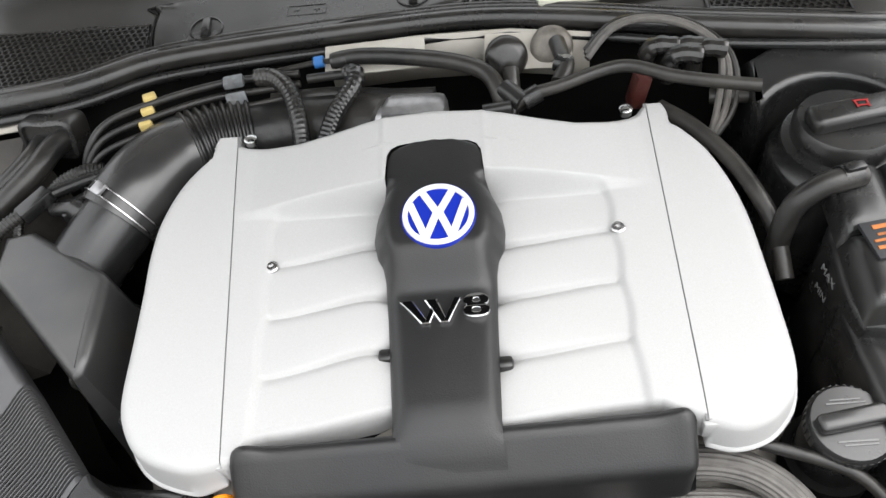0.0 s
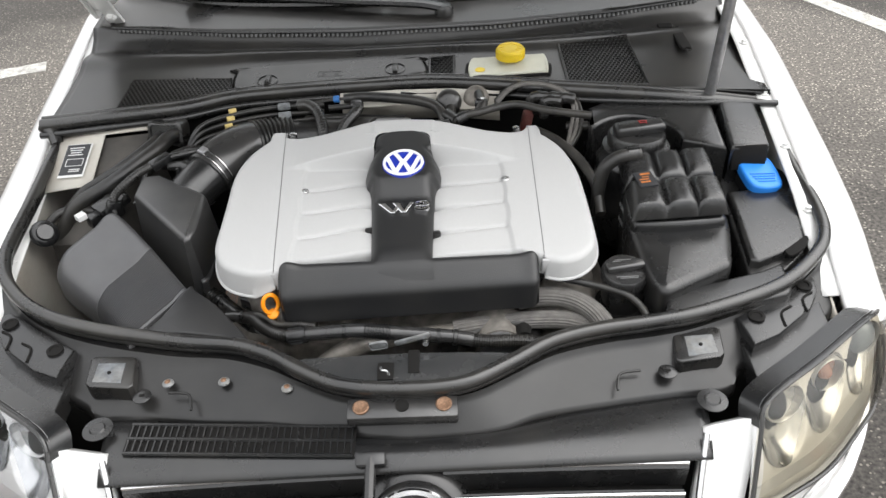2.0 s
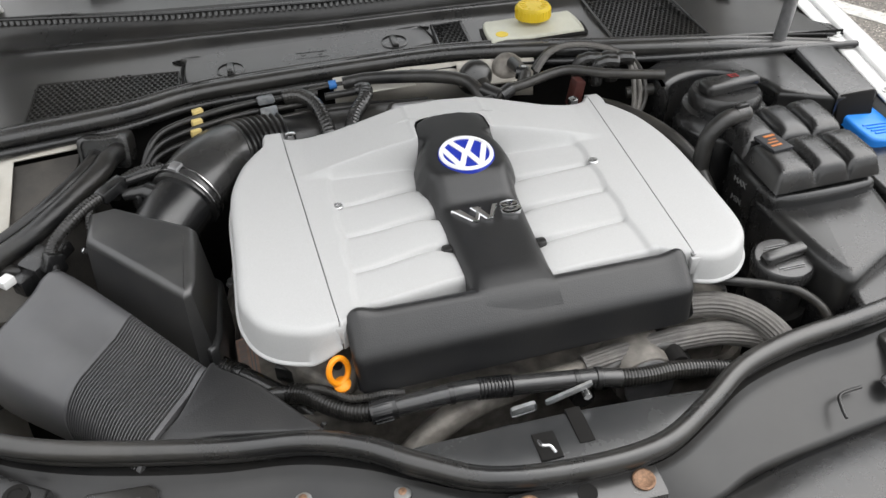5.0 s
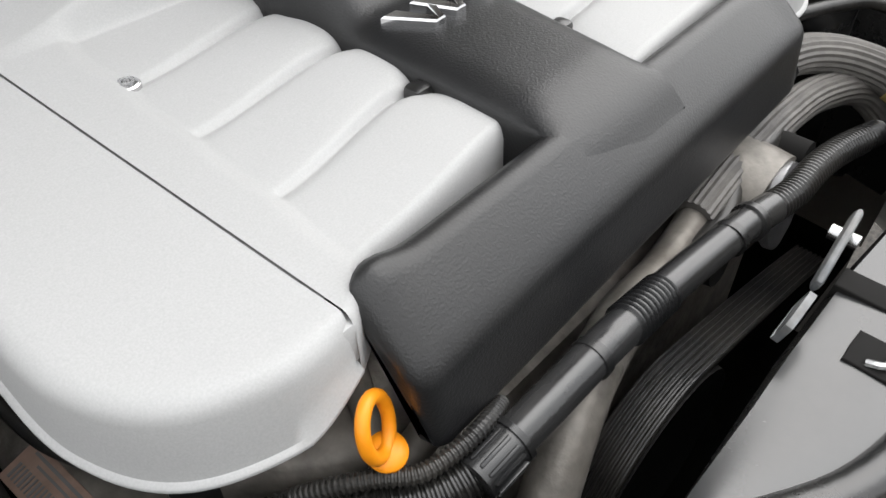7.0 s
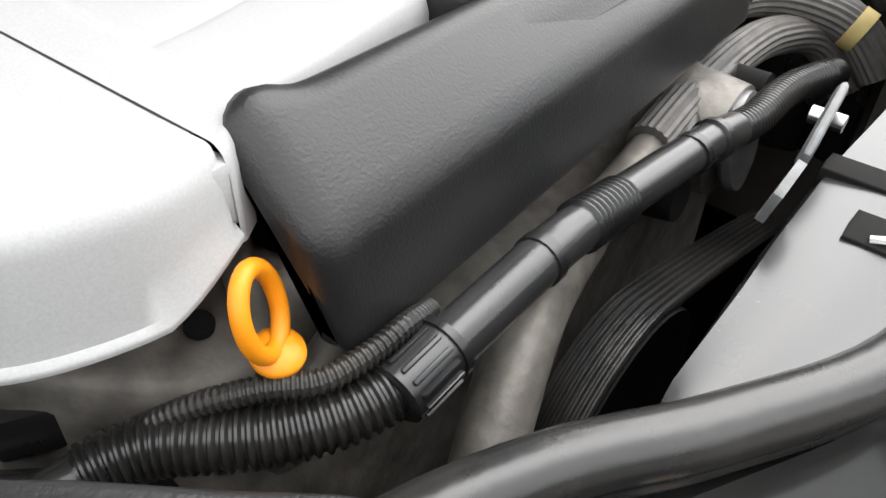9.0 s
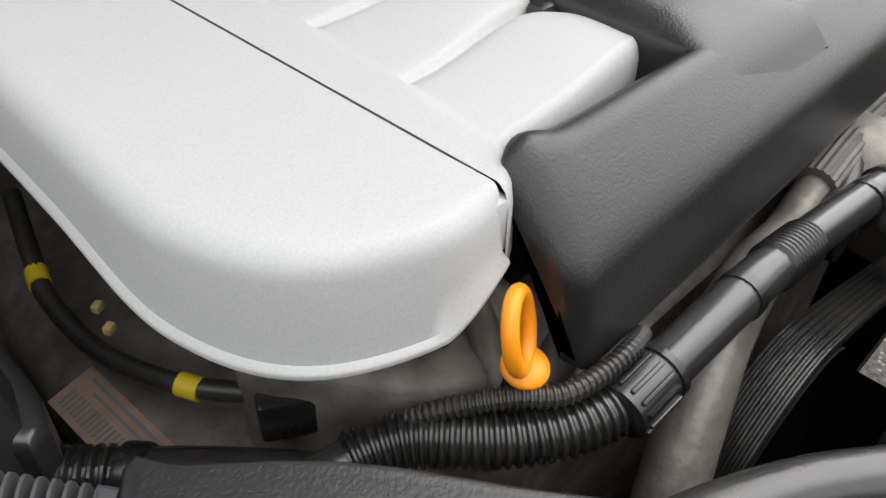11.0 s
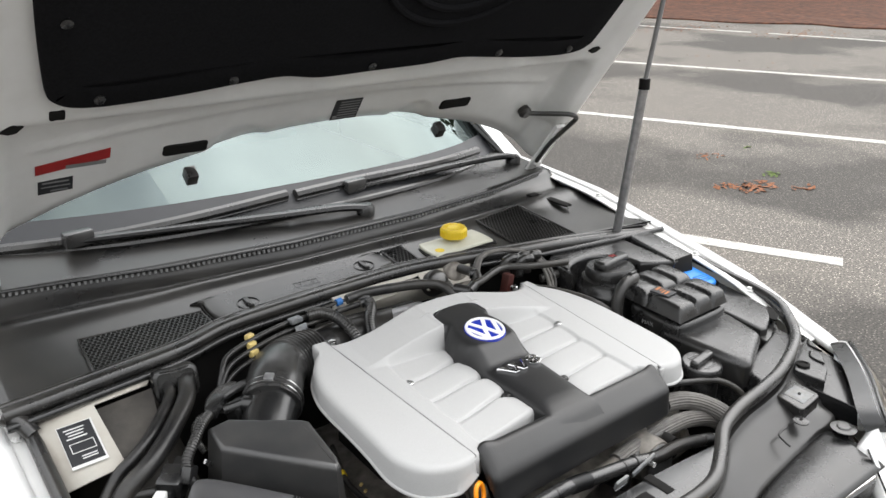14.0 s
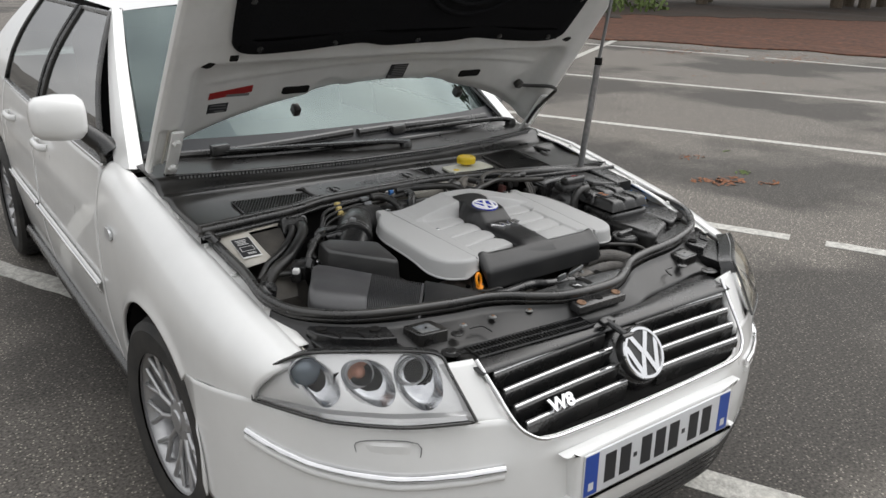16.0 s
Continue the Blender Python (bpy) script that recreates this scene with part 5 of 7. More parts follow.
SEAL_F = [(-.724, .93, .898), (-.722, .84, .888), (-.720, .74, .876), (-.724, .65, .855), (-.718, .595, .843), (-.690, .535, .835), (-.620, .468, .832), (-.520, .420, .831), (-.36, .380, .830), (-.265, .366, .829), (-.205, .342, .828), (-.155, .308, .827), (-.09, .273, .827), (0, .260, .827), (.09, .266, .827), (.16, .300, .828), (.225, .339, .829), (.30, .360, .830), (.39, .371, .831), (.48, .388, .832), (.61, .437, .833), (.69, .500, .836), (.728, .555, .842), (.740, .63, .853), (.736, .74, .874), (.742, .85, .890), (.752, .95, .905)]
SEAL_F = [(x, y, z + .011 * min(1, max(0, (.70 - y) / .1))) for x, y, z in SEAL_F]
bm = bmesh.new()
tube(bm, SEAL_F, .0115, 14, 6)
seal = thing("bonnet_seal", (0, .5, .81), "thick black rubber bonnet seal round the bay", "rubber seal")
part("bulb", bm, RUBBER, seal, "hollow rubber bulb", 60)
bm = bmesh.new()
tube(bm, [(x, y, z - .013) for x, y, z in SEAL_F], .008, 8, 6)
part("clamping_flange", bm, RUBBER, seal, "", 60)
bm = bmesh.new()
tube(bm, [(x, y - .004, z) for x, y, z in ((p[0], p[1], .931 - .030 * max(0, (p[0] - .45) / .3)) for p in COWL_F)], .014, 12, 6)
tube(bm, [(-.755, .946, .928), (-.735, .935, .918), (-.722, .915, .900)], .014, 10, 4)
sseal = thing("scuttle_seal", (0, 1.0, .93), "black rubber seal along the scuttle's edge", "rubber seal")
part("bulb", bm, RUBBER, sseal, "", 60)
bm = bmesh.new()
tube(bm, [(p[0], p[1] + .009, .940 - .030 * max(0, (p[0] - .45) / .3)) for p in COWL_F], .006, 8, 6)
part("lip", bm, RUBBER, sseal, "", 60)
bm = bmesh.new()
tube(bm, [(p[0], p[1] - .022, .918) for p in COWL_F], .007, 8, 4)
solo("scuttle_edge", bm, BLACK, "black folded edge under the scuttle seal", "trim strip", smooth=60)

CAR_F = [(-.762, .545, .805), (-.68, .432, .800), (-.576, .352, .798), (-.50, .308, .796), (-.47, .283, .794), (-.393, .279, .793), (-.30, .266, .793), (-.209, .257, .793), (-.119, .240, .793), (-.03, .221, .793), (.06, .219, .793), (.141, .226, .793), (.204, .248, .793), (.30, .262, .793), (.418, .275, .794), (.495, .280, .796), (.522, .322, .798), (.60, .362, .799), (.68, .405, .801), (.762, .50, .805)]
SB = [(x, y, z - .009) for x, y, z in SEAL_F[4:23]]
n1, n2 = curve(SB, 8), curve(CAR_F, 8)


def along(c, u):
    i = u * (len(c) - 1)
    k = int(min(i, len(c) - 2))
    return c[k].lerp(c[k + 1], i - k)


carrier = thing("radiator_shroud", (0, .3, .77), "black plastic front panel over the radiator", "front panel")


def carrier_pt(u, v):
    a, b = along(n1, u), along(n2, u)
    p = a.lerp(b, min(1, v / .92))
    if v > .92:
        p = p + V((0, -.004, -.02 * (v - .92) / .08))
    ridge = .006 * math.exp(-((v - .12) / .05) ** 2)
    return V((p.x, p.y, p.z - .012 + ridge))


thick(part("panel", surf(bmesh.new(), carrier_pt, 140, 24), CARRIER, carrier, "", 50), .004)


def carrier_z(x, y):
    return .806 + .010 * min(1, max(0, (y - .28) / .12))


for s in (-1, 1):
    # rubber buffers on raised pads
    cx, cy = s * .459, .336
    o = [(cx + s * p[0], cy + p[1]) for p in ((-.052, -.040), (.036, -.030), (.048, .046), (-.040, .040))]
    o = inset(ccw(o), .006)
    o = [(p[0] + (q[0] - p[0]) * f, p[1] + (q[1] - p[1]) * f) for p, q in zip(o, o[1:] + o[:1]) for f in (.10, .5, .90)]
    pd = part("buffer_pad", slab(bmesh.new(), o, .79, carrier_z(cx, cy) + .009, .003), RUBBER, carrier, "raised rubber-edged pad")
    part("buffer_plate", slab(bmesh.new(), [(cx + s * p[0], cy + p[1]) for p in ((-.024, -.022), (.022, -.017), (.024, .022), (-.020, .020))], .80, carrier_z(cx, cy) + .0100, .001), SCUFF, pd, "worn bare metal plate")
    part("buffer_pin", cyl(bmesh.new(), (cx, cy, carrier_z(cx, cy) + .009), (cx, cy, carrier_z(cx, cy) + .012), .003, n=8), DARK, pd)
    # outer bracket over the lamp
    o = [(s * p[0], p[1]) for p in ((.540, .330), (.585, .350), (.655, .405), (.682, .445), (.688, .478), (.676, .488), (.645, .468), (.58, .420), (.53, .39))]
    o2 = [(s * p[0], p[1]) for p in ((.530, .243), (.61, .302), (.655, .345), (.682, .390), (.688, .45), (.680, .485), (.65, .47), (.53, .40))]
    part("lamp_tray", slab(bmesh.new(), o2, .765, .802, .003), BLACK, carrier, "black tray behind the headlamp")
    br = part("lamp_bracket", slab(bmesh.new(), o, .79, .822, .004), BLACK, carrier, "black bracket over the headlamp")
    for x, y in ((.562, .388), (.662, .455)):
        bm = bmesh.new()
        lathe(bm, [(.013, 0), (.013, .004), (.008, .005), (.007, .003), (.0005, .003)], Matrix.Translation((s * x, y, .822)), 20)
        part("screw", bm, DARK, br)
    for k, (x, y) in enumerate(((.60, .395), (.645, .425))):
        bm = bmesh.new()
        tube(bm, [(s * x, y - .03, .823), (s * (x + .004), y, .823), (s * (x + .024), y + .014, .823)], .0022, 6, 4)
        part("slot", bm, DARK, br)
    bm = bmesh.new()
    lathe(bm, [(.010, 0), (.010, .002), (.006, .001), (.0005, .001)], Matrix.Translation((s * .535, .428, .816)), 20)
    part("hole", bm, DARK, carrier)
    bm = bmesh.new()
    lathe(bm, [(.014, 0), (.014, .002), (.009, .004), (.0005, .004)], Matrix.Translation((s * .40, .296, .806)), 24)
    fx = part("fastener", bm, BLACK, carrier, "round black fastener")
    bm = bmesh.new()
    box(bm, (s * .40, .296, .8095), (.008, .005, .002))
    part("fastener_slot", bm, DARK, fx)
    bm = bmesh.new()
    lathe(bm, [(.022, 0), (.022, .002), (.012, .003), (.010, .005), (.0005, .005)], Matrix.Translation((s * .455, .245, .796)), 24)
    part("fastener", bm, BLACK, carrier)
    bm = bmesh.new()
    tube(bm, [(s * .36, .30, .808), (s * .33, .296, .808), (s * .322, .28, .805), (s * .32, .268, .803)], .002, 8, 5)
    part("moulded_edge", bm, CARRIER, carrier)
for x, y in ((-.365, .318), (-.278, .316), (-.178, .298)):
    bm = bmesh.new()
    lathe(bm, [(.009, 0), (.009, .002), (.005, .005), (.0005, .005)], Matrix.Translation((x, y, carrier_z(x, y))), 16)
    riv = part("rivet", bm, SCUFF, carrier, "worn steel washer")
    bm = bmesh.new()
    lathe(bm, [(.0045, .004), (.0045, .0056), (.003, .0064), (.0005, .0064)], Matrix.Translation((x, y, carrier_z(x, y))), 12)
    part("rivet_head", bm, RUST, riv, "rusty screw head")
# striker plate with two rusty bolts
bm = bmesh.new()
box(bm, (.0, .240, .812), (.162, .036, .022), rot(6, 0, -1), .004)
bolt_plate = part("striker_plate", bm, DUCT, carrier, "dark steel plate with two rusty bolts")
for x in (-.0605, .0605):
    bm = bmesh.new()
    lathe(bm, [(.012, 0), (.012, .002), (.010, .003), (.006, .001), (.0005, .001)], Matrix.Translation((x, .240, .8235)) @ rot(6, 0, 0), 20)
    part("bolt", bm, RUST, bolt_plate, "rusty bolt head")
bm = bmesh.new()
lathe(bm, [(.010, 0), (.010, .0015), (.007, .0005), (.0005, .0005)], Matrix.Translation((.0, .240, .8235)) @ rot(6, 0, 0), 20)
part("hole", bm, DARK, bolt_plate)
# lock cover behind the seal
def lock_pt(u, v):
    x = -.170 + .358 * u
    yb = lerp([(-.17, .3265), (-.15, .3305), (-.05, .3345), (.02, .335), (.10, .330), (.19, .3195)], x)
    yf = lerp([(p[0], p[1]) for p in SEAL_F[9:18]], x) - .003
    return x, yb + (min(yf, yb - .002) - yb) * v, .838 + .003 * math.sin(math.pi * v) - .012 * max(0, 1 - v / .06) ** 2


bm = surf(bmesh.new(), lock_pt, 48, 16)
lockc = thick(solo("lock_cover", bm, SATIN, "satin grey-black cover plate round the bonnet lock", "lock cover", smooth=60), .003)
for x, y, w, h in ((-.0245, .293, .024, .034), (.0175, .310, .017, .046)):
    bm = bmesh.new()
    slab(bm, [(x + p.x, y + p.y) for p in curve([(q[0] * w / 2, q[1] * h / 2) for q in ((-1, -.8), (-.8, -1), (.8, -1), (1, -.8), (1, .8), (.8, 1), (-.8, 1), (-1, .8))], 2, True)], .825, .8425, .001)
    part("lock_opening", bm, DARK, lockc, "black opening")
bm = bmesh.new()
tube(bm, [(-.032, .300, .8425), (-.030, .292, .8445), (-.022, .290, .8435), (-.019, .281, .8425)], .0022, 8, 4)
part("lock_claw", bm, STEEL, lockc, "bright lock claw")
bm = bmesh.new()
box(bm, (.016, .340, .8585), (.056, .005, .012), rot(12, -13, 4), .003)
cat = part("catch_lever", bm, SCUFF, lockc, "worn steel safety catch lever")
bm = bmesh.new()
box(bm, (-.036, .3375, .851), (.028, .004, .019), rot(15, -8, 0), .004)
part("catch_tab", bm, SCUFF, cat)
bm = bmesh.new()
cyl(bm, (.036, .334, .852), (.036, .350, .852), .0045, n=14)
part("pivot_pin", bm, STEEL, cat)
# plastic apron from front panel to grille
apron = thing("grille_apron", (0, .21, .75), "black plastic apron above the grille", "apron")
bm = surf(bmesh.new(), lambda u, v: V(((2 * u - 1) * (.455 - .02 * v), 0, 0)) + V((0, along(n2, .255 + .49 * u).y + .004, .774)).lerp(V((0, .158, .776)), v) + V((0, 0, .012 * math.sin(math.pi * v))), 60, 8)
thick(part("panel", bm, BLACK, apron), .004)
bm = bmesh.new()
for i in range(34):
    x = -.405 + .33 * (i / 33)
    for k in (0, 1):
        box(bm, (x, .243 - .026 * k - .022 * i / 33, .789), (.0022, .021, .007))
for k in range(3):
    tube(bm, [(x, .256 - .026 * k - .022 * (x + .405) / .33, .790) for x in np.linspace(-.408, -.072, 8)], .003, 6, 1)
ag = part("air_grating", bm, BLACK, apron, "black ladder grating")
# near-black sheet paints the shade between the rungs
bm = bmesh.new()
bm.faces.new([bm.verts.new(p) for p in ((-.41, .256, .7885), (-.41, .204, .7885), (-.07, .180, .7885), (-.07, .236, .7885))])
part("shade_sheet", bm, DARK, ag)
bm = bmesh.new()
lathe(bm, [(.085, -.03), (.082, .0), (.076, .012), (.06, .02), (.0005, .022)], GN @ Matrix.Translation((.012, .10, -.012)), 36)
part("emblem_housing", bm, BLACK, apron, "domed black housing")
bm = bmesh.new()
box(bm, (-.045, .168, .798), (.042, .022, .014), rot(15, 0, 0), .004)
tube(bm, [(-.045, .168, .798), (-.045, .13, .792), (-.045, .105, .788)], .008, 8, 4)
box(bm, (-.045, .10, .788), (.034, .010, .008), rot(15, 0, 0), .002)
part("release_lever", bm, BLACK, apron, "black release lever")

# ---- engine and its cover ----
engine = thing("engine", (0, .66, .30), "dirty aluminium engine block under a plastic cover", "engine")
bm = bmesh.new()
box(bm, (0, .67, .52), (.60, .44, .46), bevel=.03)
block = part("block", bm, ALLOY, engine, "dirty cast aluminium block")
for s in (-1, 1):
    bm = bmesh.new()
    o = [(s * p[0], p[1]) for p in ((.20, .46), (.27, .455), (.335, .50), (.345, .60), (.34, .78), (.29, .87), (.20, .87))]
    slab(bm, o, .50, .775 - (.0 if s > 0 else .014), .02, 4, lambda x, y: -.22 * max(0, abs(x) - .27))
    part("cam_cover", bm, ALLOY, engine, "dull aluminium cam cover")
    bm = bmesh.new()
    tube(bm, [(s * .34, .84, .71), (s * .358, .70, .705), (s * .358, .56, .705), (s * .31, .465, .712), (s * .24, .445, .72)], .012, 8, 5)
    part("flange", bm, ALLOY, engine)
    for x, y in ((.352, .80), (.362, .69), (.360, .58), (.325, .48), (.25, .447)):
        bm = bmesh.new()
        lathe(bm, [(.009, 0), (.009, .004), (.006, .004), (.006, .010), (.0005, .010)], Matrix.Translation((s * x, y, .714)), 6)
        part("bolt", bm, METAL, engine)
bm = bmesh.new()
PLATE_O = [(p.x, p.y) for p in curve([(-.290, .545), (-.19, .535), (-.160, .500), (-.170, .474), (-.198, .458), (-.230, .464), (-.262, .496)], 4, True)]
slab(bm, PLATE_O, .70, .812, .012, 4, lambda x, y: .30 * (y - .49) - .10 * abs(x + .215))
part("front_bracket", bm, ALLOY, engine, "cast aluminium bracket plate", 60)
bm = bmesh.new()
tube(bm, [(-.183, .512, .822), (-.196, .488, .812), (-.209, .462, .798), (-.219, .445, .77)], .008, 10, 5)
part("bracket_web", bm, ALLOY, engine, "", 60)
bm = bmesh.new()
lathe(bm, [(.0062, -.002), (.0062, .0015), (.0005, .0015)], aim((-.2185, .491, .8135), (0, -.3, 1)), 16)
part("bracket_hole", bm, DARK, engine)
bm = bmesh.new()
tube(bm, [(-.205, .452, .79), (-.182, .452, .80), (-.160, .455, .815)], .010, 10, 4)
part("bracket_arm", bm, ALLOY, engine)
STK = frame_of((-.331, .598, .7475), (.06, -1, 0), (.94, .05, .20))
lab = part("sticker", on_face(slab(bmesh.new(), [(-.042, -.0135), (.042, -.0135), (.042, .0135), (-.042, .0135)], 0, .001, .0004), STK), LABEL_BROWN, engine, "faded brown sticker with bar code")
part("plain_bar", bars(bmesh.new(), STK @ Matrix.Translation((0, 0, .001)), [(-.036 + .0034 * i, -.005, .0012 + .0008 * (i % 3 == 0), .010) for i in range(16)] + [(.0, .009, .068, .002), (.004, .0045, .06, .0016)]), LABEL_GREY, lab)
# near-black block paints the shade under the cover
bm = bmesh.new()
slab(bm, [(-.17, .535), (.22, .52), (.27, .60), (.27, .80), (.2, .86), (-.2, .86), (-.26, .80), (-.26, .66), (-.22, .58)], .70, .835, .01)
part("under_cover_block", bm, DARK, engine, "near-black block standing in for the shade under the cover")

cover = thing("engine_cover", (0, .66, .835), "silver and black plastic engine cover with round badge", "engine cover")


def plane_z(y, x=0.0):
    return .895 + .060 * (y - .5) - .025 * x


def joint_x(s, y):
    """The joint between middle and side panel; the two sides differ a little."""
    return lerp([(.46, -.2075), (.88, -.2375)], y) if s < 0 else lerp([(.46, .2335), (.88, .2465)], y)


SIDE_O = {-1: [(.325, .545), (.325, .60), (.325, .66), (.326, .71), (.322, .755), (.308, .800), (.290, .830), (.274, .850), (.2715, .868), (.268, .879)],
          1: [(.331, .545), (.332, .60), (.331, .66), (.329, .71), (.322, .755), (.308, .800), (.290, .830), (.274, .850), (.2715, .868), (.268, .879)]}
SIDE_F = {-1: [(.207, .467), (.245, .464), (.280, .474), (.303, .490), (.318, .515)], 1: [(.234, .481), (.262, .474), (.290, .480), (.310, .495), (.324, .515)]}


def skirt_depth(s, x, y):
    """How far the side panel's skirt hangs: deep at the front corner, short beside the joint and along the side."""
    front = 1 / (1 + math.exp((y - .545) / .022))
    near_joint = max(0, 1 - (abs(x) - .205 if s < 0 else abs(x) - .232) / .042)
    return (.036 + .014 * front) * (1 - .42 * near_joint * front) if s < 0 else .036 + .004 * front


for s in (-1, 1):
    line = [(x - (.004 if s < 0 else 0), y) for x, y in SIDE_F[s] + SIDE_O[s]]
    line[0] = (abs(joint_x(s, .47)) + .0015, SIDE_F[s][0][1])
    jo = [(abs(joint_x(s, y)) + .0015, y) for y in np.linspace(.8795, .470 if s < 0 else .483, 14)]
    o = [(s * q.x, q.y) for q in curve(line, 6)] + [(s * x, y) for x, y in jo[:-1]]
    o = ccw(o)
    bm = bmesh.new()
    rings = []
    # inset, share of the skirt's depth, further drop
    for d, share, z in ((.0005, 1, 0), (-.0042, 1, 0), (-.0046, 1, .0016), (-.0042, 1, .0030), (-.0014, 1, .0044), (.0004, .55, 0), (.0022, .12, -.0052), (.0030, 0, -.0072), (.0046, 0, -.0045), (.0068, 0, -.0024), (.0096, 0, -.0009), (.0125, 0, -.0002), (.018, 0, 0)):
        ring = []
        for x, y in o:
            cy = min(max(y, .52), .84)
            c = V((s * lerp([(.52, .275), (.84, .262)], cy), cy))
            v = c - V((x, y))
            q = V((x, y)) + v.normalized() * min(d, v.length * .6)
            if y > .858:
                q = V((x - s * .4 * d, y - .4 * d))
            if abs(x) < abs(joint_x(s, y)) + .003:
                q = V((x, min(max(y, (.470 if s < 0 else .483) + .4 * d), .879 - .4 * d)))
            ring.append(V((q.x, q.y, plane_z(q.y, q.x) + z - share * skirt_depth(s, x, y))))
        rings.append(ring)
    cen = sum(rings[-1], V()) / len(rings[-1])
    rings += [[p.lerp(cen, k) for p in rings[-1]] for k in (.04, .3, .6, .9)]
    loft(bm, rings)
    part("side_panel", bm, SILVER, cover, "satin silver painted side panel", 50)

RIB_OUT = {-1: (.556, .623, .686), 1: (.574, .640, .703)}
RIB_IN = {-1: (.579, .641, .704), 1: (.562, .629, .693)}
WALL = {-1: .752, 1: .758}
CROWN = [(0, .0385), (.05, .0375), (.08, .0335), (.12, .0255), (.16, .0155), (.19, .0075), (.21, .0030), (.235, 0)]


def silver(s):
    def edge_in(y):
        return lerp([(.40, .045), (.47, .048), (.60, .050), (.66, .053), (.69, .056), (.745, .056), (.757, .0535), (.79, .0515), (.799, .047), (.804, .038), (.808, .0)], y)
    def front(x):
        if s < 0:
            return lerp([(.0, .516), (.05, .516), (.07, .512), (.10, .506), (.13, .501), (.15, .4985), (.172, .4965), (.183, .4935), (.190, .486), (.197, .476), (.207, .470), (.238, .478)], x)
        return lerp([(.0, .496), (.06, .497), (.10, .501), (.15, .5055), (.185, .5075), (.198, .506), (.21, .498), (.238, .488)], x)
    def backe(x):
        return lerp([(0, .858), (.06, .855), (.12, .847), (.16, .846), (.20, .853), (.226, .860), (.236, .866), (.245, .878)], x)
    def h(x, y):
        """Height over the plane: a crowned deck behind, and four arched runners in a pocket before it."""
        m = ease((y - (WALL[s] - .007)) / .014)
        deck = lerp(CROWN, x)
        # rim round the spine's top
        deck += .0012 * math.exp(-((x - .056) / .003) ** 2) * m
        u = ease((.185 - x) / .125)
        b = [p + (q - p) * u for p, q in zip(RIB_OUT[s], RIB_IN[s])]
        ends = [front(x) - .03] + b + [WALL[s] - .004]
        k = sum(y >= q for q in b)
        t = (y - ends[k]) / (ends[k + 1] - ends[k])
        bow = 1 - (2 * t - 1) ** 2 if k else 1 - max(0, 2 * t - 1) ** 2
        side = ease((.1865 + .0045 * bow - x) / .0105)
        z = -.0040 - .0012 * (1 - bow) ** 2 + .0018 * ease((.165 - x) / .08) * bow
        for q in b:
            d = y - q
            z -= (.0030 + .0024 * u) * math.exp(-(abs(d) / (.0024 if d > 0 else .0052)) ** 1.6)
        tip = max(0, (.088 - x) / .038)
        z -= .003 * tip ** 2 + .014 * tip ** 2.5 * (1 - bow) ** 2
        return z * side * (1 - m) + deck * m
    nx, ny = 96, 420
    bm = bmesh.new()
    rows = []
    for j in range(ny + 1):
        row = []
        for i in range(nx + 1):
            u, v = i / nx, j / ny
            y = .48 + .37 * v
            for _ in range(5):
                x0, jx = edge_in(y), abs(joint_x(s, y))
                x = x0 + (jx - x0) * u
                y = front(x) + (backe(x) - front(x)) * v
            z = plane_z(y, s * x) + h(x, y)
            z -= .0035 * max(0, 1 - v / .014) ** 2
            z -= .008 * max(0, (v - .965) / .035) ** 2
            row.append(V((s * x, y, z)))
        rows.append(row)
    skirt = lambda r, dz, dy: [V((p.x, p.y + dy, p.z + dz)) for p in r]
    rows = [skirt(rows[0], -.034, -.003), skirt(rows[0], -.006, -.002)] + rows + [skirt(rows[-1], -.010, .003), skirt(rows[-1], -.045, .004)]
    loft(bm, rows, False, False)
    return part("ribbed_panel", bm, SILVER, cover, "satin silver panel with four moulded runners", 55)


for s in (-1, 1):
    silver(s)
    bm = bmesh.new()
    loft(bm, [[V((joint_x(s, y) + s * o, y, plane_z(y, s * .22) + z)) for o, z in ((-.002, -.0016), (.003, -.0016), (.003, -.014), (-.002, -.014))] for y in (.486, .68, .876)])
    part("joint", bm, LABEL_GREY, cover, "thin dark joint")
    for x, y in ((.181 if s < 0 else .188, .685 if s < 0 else .702),):
        bm = bmesh.new()
        lathe(bm, [(.0078, -.004), (.0078, .0015), (.0066, .0025), (.0058, .001), (.0048, .001), (.0048, .0035), (.0028, .0035), (.0024, .001), (.0005, .001)], Matrix.Translation((s * x, y, plane_z(y, s * x) - (.004 if s < 0 else .0012))), 24)
        part("screw", bm, STEEL, cover, "bright steel screw with washer")
    bm = bmesh.new()
    lathe(bm, [(.008, -.006), (.008, .002), (.005, .004), (.0005, .004)], Matrix.Translation((s * .224, .872, plane_z(.87, s * .22) - .004)), 16)
    part("rear_screw", bm, STEEL, cover)
    bm = bmesh.new()
    box(bm, (s * .057, .574 if s < 0 else .556, plane_z(.56) - .012), (.018, .014, .020), None, .004)
    part("spine_clip", bm, BLACK, cover)

